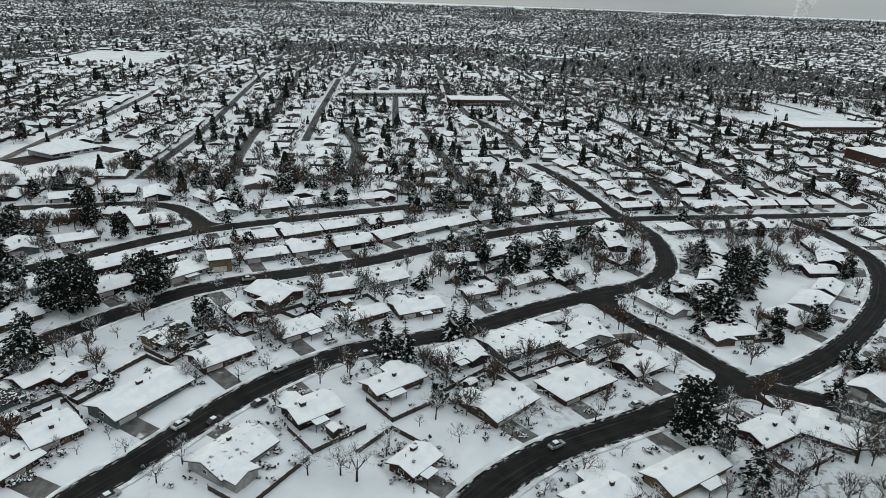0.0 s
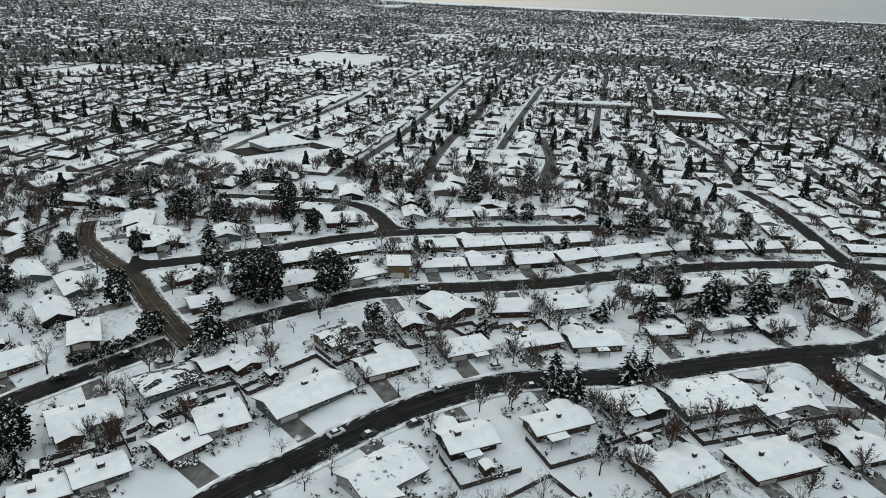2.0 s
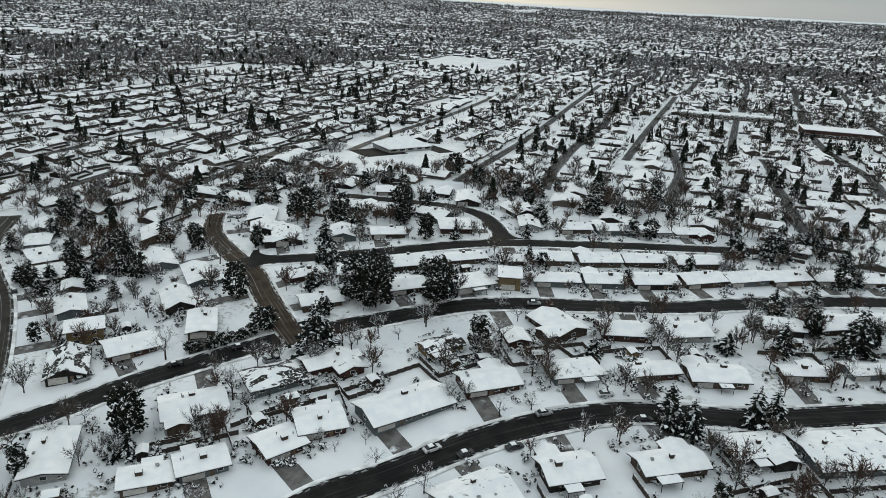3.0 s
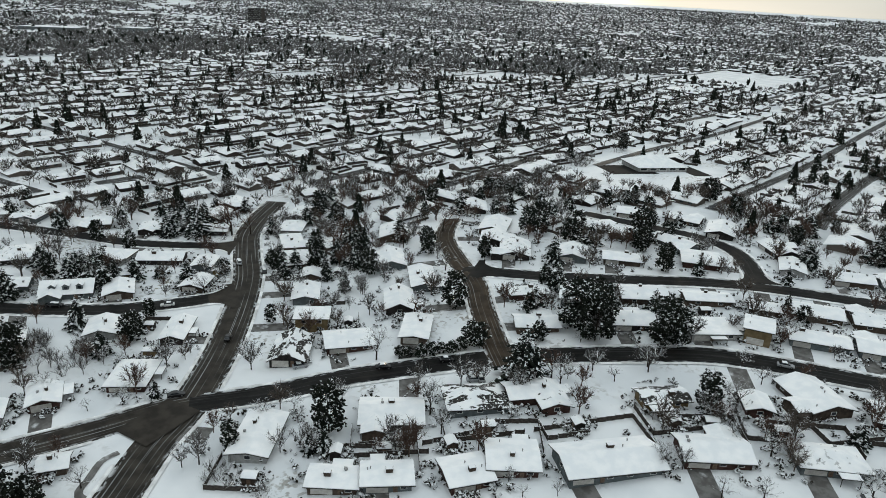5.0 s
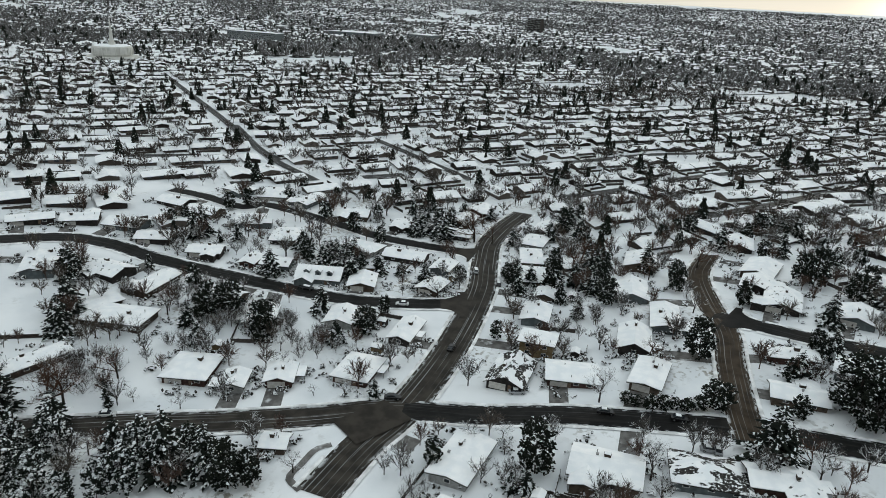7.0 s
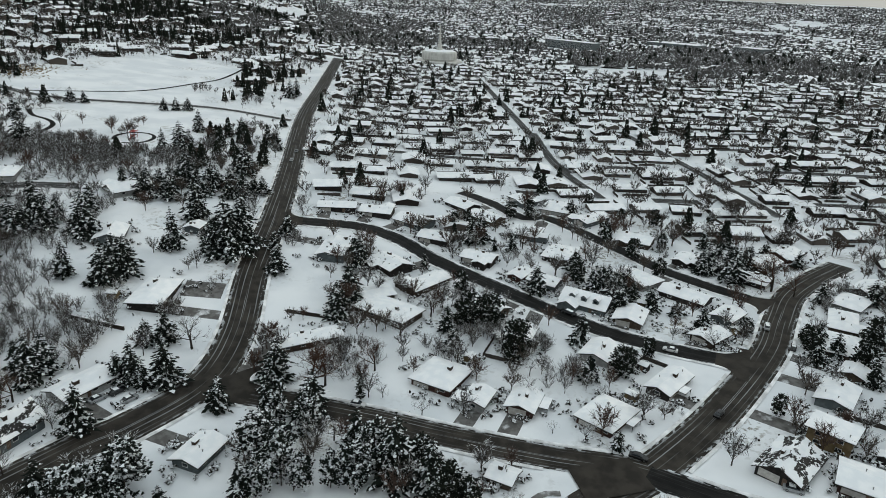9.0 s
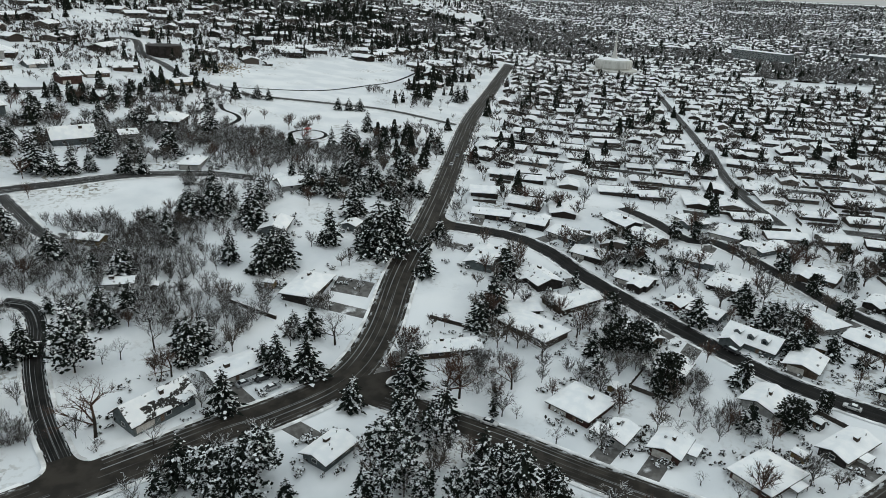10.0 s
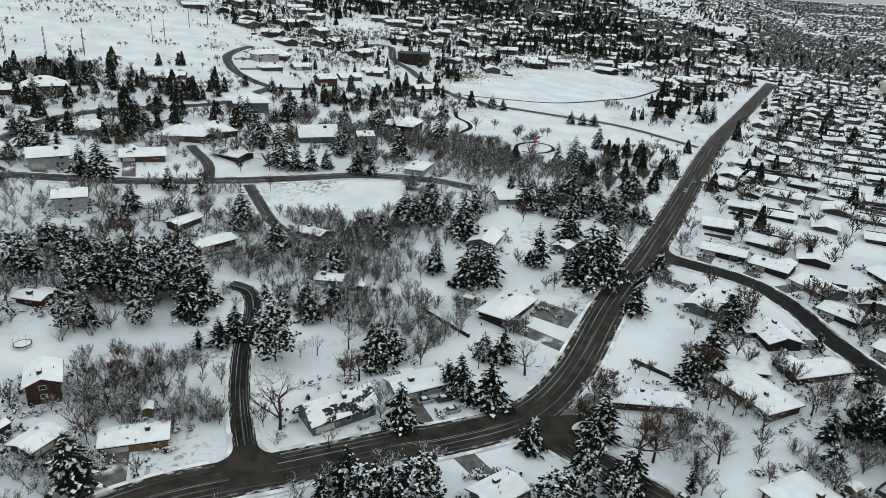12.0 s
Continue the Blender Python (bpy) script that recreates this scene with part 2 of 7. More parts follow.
def land(x, y):
    """The height of the ground: a valley floor, a hillside that climbs towards -y, a far rim."""
    x, y = np.asarray(x, float), np.asarray(y, float)
    up = -15 - 0.30 * np.maximum(0, -850 - x) - y  # metres above the foot of the hill
    h = 2.2 * np.logaddexp(0, up / 20) + 21 * np.logaddexp(0, (up - 620) / 70) + 16 * step(-900, -1900, x) * np.logaddexp(0, (up - 60) / 60)
    near = np.hypot(x + 110, y - 150) < 900
    if near.any():
        g = np.exp(-((x[..., None] - SWELL[:, 0]) ** 2 + (y[..., None] - SWELL[:, 1]) ** 2) / (2 * 95.0**2)) @ SWELL[:, 2]
        h = h + np.where(near, g, 0)
    return h + (72 + 30 * step(1000, 3800, -x)) * step(1600, 4900, np.hypot(x + 25, y - 30))


def mesh(name, verts, faces, *mats, smooth=False, index=None, uv=None):
    me = bpy.data.meshes.new(name)
    if isinstance(faces, tuple):
        loops, totals = faces
    else:
        totals = np.array([len(q) for q in faces])
        loops = np.fromiter(itertools.chain.from_iterable(faces), int, int(totals.sum()))
    verts = np.asarray(verts, np.float32)
    me.vertices.add(len(verts))
    me.vertices.foreach_set("co", verts.ravel())
    me.loops.add(len(loops))
    me.loops.foreach_set("vertex_index", np.asarray(loops, np.int32))
    me.polygons.add(len(totals))
    me.polygons.foreach_set("loop_start", np.r_[0, np.cumsum(totals)[:-1]].astype(np.int32))
    for m in mats:
        me.materials.append(m.mat if isinstance(m, Mat) else m)
    if smooth:
        me.polygons.foreach_set("use_smooth", np.ones(len(me.polygons), bool))
    else:
        me.polygons.foreach_set("use_smooth", np.zeros(len(me.polygons), bool))
    if index is not None:
        me.polygons.foreach_set("material_index", index)
    if uv is not None:
        layer = me.uv_layers.new(name="map")
        loops = np.empty(len(me.loops), int)
        me.loops.foreach_get("vertex_index", loops)
        layer.data.foreach_set("uv", np.asarray(uv, float)[loops].ravel())
    me.update(calc_edges=True)
    me.validate()
    return me


def part(name, me, parent, m=None, label=""):
    """One mesh object under a thing or a part, at the pose m."""
    ob = new(name, me)
    ob.parent = parent
    if m is not None:
        ob.matrix_basis = m
    return tagged(ob, label)


def axis_steps(lo, hi, fine):
    """Even steps within lo to hi, growing to 4950 m outside."""
    inner = list(np.arange(lo, hi + 0.1, fine))
    d, out, v = fine, [], hi
    while v < 4950:
        d *= 1.16
        v = min(v + d, 4950)
        out.append(v)
    d, pre, v = fine, [], lo
    while v > -4950:
        d *= 1.16
        v = max(v - d, -4950)
        pre.append(v)
    return np.array(pre[::-1] + inner + out)


def build_ground():
    xs, ys = axis_steps(-620, 250, 6), axis_steps(-420, 520, 6)
    gx, gy = np.meshgrid(xs, ys)
    gz = land(gx, gy)
    verts = np.stack([gx, gy, gz], -1).reshape(-1, 3)
    n, k = len(xs), len(ys)
    i = (np.arange(k - 1)[:, None] * n + np.arange(n - 1)[None]).ravel()
    faces = np.stack([i, i + 1, i + n + 1, i + n], 1).tolist()
    tagged(new("ground", mesh("ground", verts, faces, m_ground, smooth=True)), "snow-covered ground of a valley suburb and its hillside", "ground", kind="structure")


build_ground()

# ---------------------------------------------------------------- roads
ROADS = []  # (points every 3 m, half width)


def resample(pts, gap=3.0):
    """A smooth line through the points, in even steps."""
    p = [np.array(q, float) for q in pts]
    p = [2 * p[0] - p[1]] + p + [2 * p[-1] - p[-2]]
    fine = []
    for a, b, c, d in zip(p, p[1:], p[2:], p[3:]):
        for t in np.linspace(0, 1, 24, endpoint=False):
            fine.append(0.5 * (2 * b + (c - a) * t + (2 * a - 5 * b + 4 * c - d) * t**2 + (3 * b - a - 3 * c + d) * t**3))
    fine = np.array(fine + [p[-2]])
    s = np.r_[0, np.cumsum(np.hypot(*np.diff(fine, axis=0).T))]
    at = np.linspace(0, s[-1], max(2, int(s[-1] / gap) + 1))
    return np.stack([np.interp(at, s, fine[:, 0]), np.interp(at, s, fine[:, 1])], 1)


def normals(line):
    d = np.gradient(line, axis=0)
    d /= np.hypot(d[:, 0], d[:, 1])[:, None] + 1e-9
    return np.stack([-d[:, 1], d[:, 0]], 1)


def ribbon(line, offs, lift):
    """Verts, faces and map of a strip along a line; offs: (distance to the side, height) across it."""
    nrm, k = normals(line), len(offs)
    s = np.r_[0, np.cumsum(np.hypot(*np.diff(line, axis=0).T))]
    verts, uv = [], []
    for (o, h) in offs:
        q = line + nrm * o
        verts.append(np.c_[q, land(q[:, 0], q[:, 1]) + lift + h])
    width = offs[-1][0] - offs[0][0]
    verts = np.stack(verts, 1).reshape(-1, 3)
    uv = np.stack([np.tile([(o - offs[0][0]) / width for o, _ in offs], len(line)), np.repeat(s, k)], 1)
    i = (np.arange(len(line) - 1)[:, None] * k + np.arange(k - 1)[None]).ravel()
    return verts, np.stack([i, i + 1, i + k + 1, i + k], 1)[:, ::-1].tolist(), uv


def road(pts, width, mat, label, kerbs=True):
    line = resample(pts)
    lift = 0.06 + 0.012 * len(ROADS)
    v, f, uv = ribbon(line, [(-width / 2, 0), (-width / 4, 0.02), (0, 0.04), (width / 4, 0.02), (width / 2, 0)], lift)
    ob = tagged(new("road", mesh("road", v, f, mat, uv=uv, smooth=True)), label, "road", kind="structure")
    ROADS.append((line, width / 2, kerbs, ob))
    return ob


ROAD_MAP = {}


def near_road(p, slack=0.0, skip=-1):
    if ROAD_MAP.get("n") != len(ROADS):
        ROAD_MAP["n"] = len(ROADS)
        ROAD_MAP["xy"] = np.concatenate([q[0] for q in ROADS])
        ROAD_MAP["half"] = np.concatenate([np.full(len(q[0]), q[1]) for q in ROADS])
        ROAD_MAP["id"] = np.concatenate([np.full(len(q[0]), k) for k, q in enumerate(ROADS)])
    d = ROAD_MAP["xy"] - np.asarray(p)
    return bool(((d * d).sum(1) < (ROAD_MAP["half"] + slack) ** 2)[ROAD_MAP["id"] != skip].any())


FLARES = []  # (centre, along, across, half width) of the rows of each widened mouth


def flares():
    """The mouths of side streets, widened by rounded corners where they meet another street."""
    for k, (line, half, wanted, ob) in enumerate(ROADS):
        for seq in (line, line[::-1]) if wanted else ():
            near = [(np.hypot(*(l - seq[0]).T).min(), j) for j, (l, _, w, _) in enumerate(ROADS) if j != k and w]
            gap, j = min(near)
            main, mh = ROADS[j][0], ROADS[j][1]
            if gap > mh or np.hypot(*(main - seq[0]).T).argmin() in (0, len(main) - 1):
                continue
            radius = 4.5 if half < 3.6 else 9.0 if mh > 5.2 and half > 4.4 else 6.5
            fine = resample(seq[: min(len(seq), 14)], 0.75)
            d = np.array([np.hypot(*(main - p).T).min() for p in fine])
            keep = (d > mh * 0.45) & (d < mh + radius)
            if keep.sum() < 6:
                continue
            fine, d, nrm = fine[keep], d[keep], normals(fine)[keep]
            w = half + radius - np.sqrt(np.maximum(0, radius**2 - np.clip(radius - (d - mh), 0, radius) ** 2))
            w = np.where(d < mh, half + radius, w)
            lift = 0.06 + 0.012 * max(j, k) + 0.008
            rows = [fine + nrm * (w * q)[:, None] for q in (-1, -0.5, 0, 0.5, 1)]
            v = np.stack([np.c_[q, land(q[:, 0], q[:, 1]) + lift + h] for q, h in zip(rows, (0, 0.02, 0.045, 0.02, 0))], 1).reshape(-1, 3)
            i = (np.arange(len(fine) - 1)[:, None] * 5 + np.arange(4)[None]).ravel()
            f = np.stack([i, i + 1, i + 6, i + 5], 1)[:, ::-1].tolist()
            uv = np.stack([np.tile([0.24, 0.25, 0.26, 0.25, 0.24], len(fine)), np.repeat(np.arange(len(fine)) * 0.75, 5)], 1)
            part("road_mouth", mesh("road_mouth", v, f, (ob if mh < 5.2 else ROADS[j][3]).data.materials[0], uv=uv, smooth=True), ob)
            FLARES.append((fine, nrm, w))
            for side in (-1, 1):
                out = (fine + nrm * (side * (w + 0.3))[:, None])[d > mh + 0.2]
                out = [p for p in out if not near_road(p, 0.6, k)]
                if len(out) > 3:
                    kerb_strip(out, side, ob, 0.08)


def in_mouth(p):
    for c, n, w in FLARES:
        q = np.asarray(p) - c
        across = (q * n).sum(1)
        along = q[:, 0] * n[:, 1] - q[:, 1] * n[:, 0]
        if ((abs(along) < 0.7) & (abs(across) < w + 0.2)).any():
            return True
    return False


def kerb_strip(run, side, ob, rough):
    offs = [(-0.35, -0.1), (-0.3, 0.16), (0.0, 0.22), (0.35, 0.2), (0.75, 0.05)]
    v, f, _ = ribbon(np.array(run), offs if side > 0 else [(-a, h) for a, h in offs[::-1]], 0.1)
    v[:, 2] += np.repeat(np.convolve(KERB_RNG.uniform(-0.05, 0.05 + rough, len(v) // 5 + 4), np.ones(5) / 5, "valid"), 5)[: len(v)]
    part("kerb", mesh("kerb", v, f, m_kerb, smooth=True), ob)


KERB_RNG = np.random.default_rng(5)


def kerb_lines():
    """Kerbs with the snow thrown up by the plough, left open where roads meet."""
    for k, (line, half, wanted, ob) in enumerate(ROADS):
        for side in (-1, 1) if wanted else ():
            edge = line + normals(line) * side * (half + 0.3)
            run = []
            for p in list(edge) + [None]:
                if p is not None and not near_road(p, 1.0, k) and not in_mouth(p):
                    run.append(p)
                    continue
                if len(run) > 3:
                    kerb_strip(run, side, ob, 0.10)
                run = []


ART = "salted dark asphalt arterial road with slush streaks"
RES = "wet black asphalt residential street cleared of snow"
FAR = "snowy asphalt street between rows of houses"
road([(-140.6, 67.9), (-154.9, 81.8), (-165.7, 95.0), (-193.1, 118.6), (-229.8, 143.7), (-256.6, 157.0), (-278.7, 168.7), (-297.8, 184.7), (-316.0, 203.5)], 11.0, m_arterial, ART)
road([(-190.5, -18.0), (-185.2, -11.4), (-183.8, 0.4), (-181.6, 16.6), (-179.7, 29.1), (-177.0, 41.1), (-174.2, 53.9), (-170.5, 73.7), (-168.7, 88.5), (-166.4, 95.3)], 9.5, m_arterial, ART)
road([(-166.4, 95.3), (-156.7, 113.6), (-150.1, 131.1), (-141.2, 148.0), (-127.7, 169.8), (-113.6, 186.8), (-98.1, 203.9), (-82.1, 219.3), (-50.3, 237.3), (-25.7, 252.9), (5.0, 279.8), (40.2, 306.5), (88.8, 331.6), (150.0, 345.5), (236.9, 360.4)], 9.0, m_road, RES)
road([(-83.8, 96.5), (-77.5, 118.3), (-67.7, 132.5), (-50.6, 159.1), (-27.1, 182.1), (3.9, 197.5), (35.2, 220.4), (58.0, 236.0), (80.6, 250.3), (94.0, 273.6), (96.8, 310.7), (85.5, 344.9), (71.6, 406.8), (55.8, 449.3)], 9.0, m_road, RES)
road([(55.7, 234.6), (62.2, 217.7), (75.9, 198.9), (85.9, 182.2), (93.6, 176.5), (117.5, 191.8), (141.6, 213.3), (170.6, 249.3), (187.5, 287.8), (184.4, 326.5), (177.7, 342.1)], 9.0, m_road, RES)
road([(2.9, 112.1), (10.1, 123.5), (19.6, 133.7), (31.4, 142.8), (55.6, 156.4), (82.3, 172.5), (93.6, 176.5)], 10.0, m_road, RES)
road([(92.9, 174.9), (105.9, 168.5), (119.3, 159.7)], 9.0, m_road, RES)
road([(-121.1, 169.1), (-135.2, 178.0), (-153.8, 191.1), (-170.7, 203.8), (-192.6, 214.8), (-215.5, 229.2), (-232.6, 248.7)], 8.5, m_sanded, RES)
road([(-182.4, 208.8), (-156.5, 224.6), (-132.6, 244.0), (-105.1, 269.1), (-65.8, 294.2), (-5.0, 334.8)], 8.5, m_road, RES)
road([(-100.0, 277.4), (-119.1, 299.6), (-139.7, 306.4), (-168.0, 301.6), (-195.4, 297.9)], 8.0, m_road, RES)
road([(-221.8, 135.9), (-231.2, 108.8), (-238.8, 93.2), (-250.7, 76.0), (-264.5, 56.5), (-280.2, 34.2), (-296.3, 15.9), (-303.3, -2.4), (-298.7, -28.3), (-297.5, -35.0)], 8.5, m_road, RES)
road([(-268.3, 157.8), (-293.9, 126.6), (-315.0, 109.0), (-344.0, 80.8), (-341.2, 68.3), (-357.8, 52.2), (-368.9, 37.6)], 8.0, m_road, RES)
road([(-90.4, -65.0), (-110.7, -59.9), (-131.7, -49.4), (-155.4, -37.0), (-165.4, -30.1), (-186.9, -20.3), (-211.8, -20.6), (-251.1, -29.0), (-302.5, -37.0), (-367.6, -50.1), (-510.6, -82.9), (-643.7, -105.0), (-868.2, -141.8)], 11.5, m_arterial, ART)
road([(-124.6, -50.5), (-129.0, -58.5), (-138.0, -73.2), (-146.0, -84.0), (-155.5, -95.0), (-165.6, -104.2), (-172.3, -114.7), (-170.3, -122.0)], 5.4, m_lane, "narrow black lane with snow left between its wheel tracks")
road([(-150.1, -237.5), (-181.1, -212.6), (-207.6, -195.1), (-237.2, -177.6), (-267.3, -159.9), (-287.5, -137.2), (-295.7, -117.8)], 7.0, m_snowroad, FAR)
road([(-222.1, -180.9), (-209.6, -152.4), (-206.4, -140.2)], 5.0, m_snowroad, FAR)
road([(-501.7, -395.0), (-526.6, -404.3), (-537.0, -392.0), (-495.8, -350.2), (-478.0, -316.8), (-452.6, -275.1), (-441.0, -225.0), (-465.2, -176.8), (-487.4, -137.5), (-488.7, -85.9)], 7.0, m_snowroad, FAR)
road([(-357.5, -290.8), (-334.6, -307.3), (-338.5, -347.3), (-360.5, -389.3), (-383.4, -408.6), (-405.0, -420.0)], 7.0, m_snowroad, FAR)
road([(-160.7, 354.1), (-174.3, 448.2), (-189.8, 566.1), (-215.4, 736.1), (-244.8, 947.4)], 6.2, m_snowroad, FAR, kerbs=False)
road([(-101.2, 491.6), (-115.5, 626.3), (-139.8, 900.2)], 6.2, m_snowroad, FAR, kerbs=False)
road([(-43.2, 576.4), (-59.1, 783.0)], 6.2, m_snowroad, FAR, kerbs=False)
road([(-386.3, 110.5), (-446.3, 91.3), (-594.5, 68.8), (-899.9, 19.2)], 6.2, m_snowroad, FAR, kerbs=False)
road([(-379.3, 200.2), (-457.6, 178.4), (-572.3, 146.9)], 6.2, m_snowroad, FAR, kerbs=False)
road([(-544.1, 79.6), (-463.6, 88.3), (-430.8, 97.5)], 6.2, m_snowroad, FAR, kerbs=False)
road([(-261.1, 397.1), (-275.2, 492.2), (-281.7, 585.4), (-309.8, 782.9)], 6.2, m_snowroad, FAR, kerbs=False)
road([(-164.6, -273.6), (-184.8, -288.5), (-206.1, -295.7), (-229.1, -296.3), (-259.5, -288.7), (-288.2, -287.0), (-331.0, -304.0)], 6.5, m_snowroad, FAR)
road([(-212.0, -194.0), (-221.7, -208.7), (-226.4, -225.5), (-228.7, -232.0)], 5.0, m_snowroad, FAR, kerbs=False)
_apron = road([(-166.5, 94.0), (-163.5, 86.0), (-161.0, 78.3)], 12.0, m_arterial, "dark asphalt apron of a wide street junction", kerbs=False)
for _loop in _apron.data.uv_layers[0].data:  # no lanes or gutters across it
    _loop.uv[0] = 0.25
flares()
kerb_lines()

# ---------------------------------------------------------------- houses
HOUSES = []  # (x, y, reach)
rnd = random.Random(7)


def box(x0, x1, y0, y1, z0, z1):
    v = [(x, y, z) for z in (z0, z1) for x, y in ((x0, y0), (x1, y0), (x1, y1), (x0, y1))]
    return v, [(3, 2, 1, 0), (4, 5, 6, 7), (0, 1, 5, 4), (1, 2, 6, 5), (2, 3, 7, 6), (3, 0, 4, 7)]


def joined(*shapes):
    verts, faces = [], []
    for v, f in shapes:
        n = len(verts)
        verts += list(v)
        faces += [tuple(i + n for i in q) for q in f]
    return verts, faces


def roof_surface(L, W, pitch, over, kind):
    """The corners of a roof from above, ridge along x: eave corners and ridge ends, and its faces."""
    a, b = L / 2 + over, W / 2 + over
    h = b * pitch
    r = {"gable": a, "hip": max(a - b, 0.3), "flat": a}[kind]
    if kind == "flat":
        return [(-a, -b, 0), (a, -b, 0), (a, b, 0), (-a, b, 0)], [(0, 1, 2, 3)], 0
    v = [(-a, -b, 0), (a, -b, 0), (a, b, 0), (-a, b, 0), (-r, 0, h), (r, 0, h)]
    f = [(0, 1, 5, 4), (2, 3, 4, 5)]
    if kind == "hip":
        f += [(1, 2, 5), (3, 0, 4)]
    return v, f, h


def slab(v, f, z, thick):
    """A roof surface given thickness, from z up."""
    n = len(v)
    top = [(x, y, q + z + thick) for x, y, q in v]
    low = [(x, y, q + z) for x, y, q in v]
    faces = list(f) + [tuple(i + n for i in q[::-1]) for q in f]
    edge = {}
    for q in f:
        for i, j in zip(q, q[1:] + q[:1]):
            edge[(i, j)] = True
    for i, j in edge:
        if (j, i) not in edge:
            faces.append((i, i + n, j + n, j))
    return top + low, faces


def stack(rings):
    """One closed skin over rectangles piled up: (half x, half y, z) from below."""
    v = [(sx * a, sy * b, z) for a, b, z in rings for sx, sy in ((-1, -1), (1, -1), (1, 1), (-1, 1))]
    f = [(3, 2, 1, 0)]
    for k in range(len(rings) - 1):
        o = 4 * k
        f += [(o + i, o + (i + 1) % 4, o + 4 + (i + 1) % 4, o + 4 + i) for i in range(4)]
    n = len(v) - 4
    return v, f + [(n, n + 1, n + 2, n + 3)]


def ring_frame(a, h, rim, depth):
    """A window frame: a rectangular ring standing on z = 0, its face towards -y."""
    out, inn = [(-a, 0), (a, 0), (a, h), (-a, h)], [(-a + rim, rim), (a - rim, rim), (a - rim, h - rim), (-a + rim, h - rim)]
    v = [(x, y, z) for y in (-depth, 0.0) for x, z in out + inn]
    f = []
    for i in range(4):
        j = (i + 1) % 4
        f += [(i, j, 4 + j, 4 + i), (i, 8 + i, 8 + j, j), (4 + i, 4 + j, 12 + j, 12 + i)]
    return v, f


def grooved(a, levels, depth, groove):
    """A sectional door: panels proud of the grooves between them, one skin."""
    prof = []
    for z0, z1 in zip(levels, levels[1:]):
        prof += [(-depth, z0 + groove), (-depth, z1 - groove), (-depth + 0.03, z1)]
    prof = [(0.0, levels[0]), (-depth + 0.03, levels[0])] + prof + [(0.0, levels[-1])]
    n = len(prof)
    v = [(x, y, z) for x in (-a, a) for y, z in prof]
    return v, [(i, n + i, n + i + 1, i + 1) for i in range(n - 1)] + [tuple(range(n)), tuple(range(2 * n - 1, n - 1, -1))]


ME_WINDOW = mesh("window_frame", *ring_frame(0.75, 1.1, 0.09, 0.05), m_frame)
ME_PANE = mesh("pane", *box(-0.67, 0.67, -0.02, -0.004, 0.08, 1.02), m_pane)
_gv, _gf = joined(ring_frame(0.75, 1.1, 0.09, 0.05), ([(-0.67, -0.02, 0.08), (0.67, -0.02, 0.08), (0.67, -0.02, 1.02), (-0.67, -0.02, 1.02)], [(0, 1, 2, 3)]))
ME_GLAZED = mesh("window", _gv, _gf, m_frame, m_pane, index=[0] * (len(_gf) - 1) + [1])
ME_DOOR = mesh("door", *grooved(0.5, [0, 0.95, 1.98], 0.06, 0.08), m_door)
ME_GARAGE = mesh("garage_door", *grooved(2.4, [0, 0.5, 1.0, 1.5, 2.0], 0.06, 0.03), m_garage)
ME_VENT = mesh("roof_vent", *stack([(0.25, 0.25, -0.3), (0.25, 0.25, 0.35), (0.36, 0.36, 0.35), (0.3, 0.3, 0.5)]), m_metal)
ME_PIPE = mesh("vent_pipe", *stack([(0.09, 0.09, -0.3), (0.09, 0.09, 0.5), (0.15, 0.15, 0.5), (0.13, 0.13, 0.62)]), m_metal)


def wing(house, x, y, L, W, h, kind, pitch, wall, low=-1.6, snow=0.2, over=0.85, turn=0, cover=None):
    """One block of a house: walls, roof boards and the snow on them."""
    rv, rf, rh = roof_surface(L, W, pitch, over, kind)
    drop = over * pitch if kind != "flat" else 0
    wv, wf = box(-L / 2, L / 2, -W / 2, W / 2, low, h)
    if kind == "gable":
        g = W / 2 * pitch
        wv = wv + [(-L / 2, 0, h + g), (L / 2, 0, h + g)]
        wf = [q for q in wf if q != (4, 5, 6, 7)] + [(7, 4, 8), (5, 6, 9), (4, 5, 9, 8), (6, 7, 8, 9)]
    m = pose(x, y, 0, 0, 0, turn)
    part("wall", mesh("wall", wv, wf, WALLS[wall]), house, m)
    part("roof", mesh("roof", *slab(rv, rf, h - drop + 0.01, 0.2), m_eave), house, m)
    sv, sf, _ = roof_surface(L - 0.12, W - 0.12, pitch, over, kind)
    sme = mesh("roof_snow", *slab(sv, sf, h - drop + 0.215, snow), cover or m_snow)
    part("snow_cover", sme, house, m, "broken layer of snow on the roof" if cover else "layer of clean snow on the roof")
    return h - drop + 0.215 + snow, rh


drives = []


def facing(x, y, yaw):
    """The side of a house that looks to its street (0: -y, 1: +y, 2: +x, 3: -x of the house) and the nearest point of that street."""
    best = min(((np.hypot(*(line - (x, y)).T).min(), k) for k, (line, _, kerbs, _) in enumerate(ROADS) if kerbs), default=(99, 0))
    if best[0] > 34:
        return None, None
    line = ROADS[best[1]][0]
    q = line[np.hypot(*(line - (x, y)).T).argmin()]
    d = Matrix.Rotation(-radians(yaw), 2) @ Vector(q - (x, y))
    side = (0 if d.y < 0 else 1) if abs(d.y) > abs(d.x) * 0.8 else (2 if d.x > 0 else 3)
    return side, best[1]


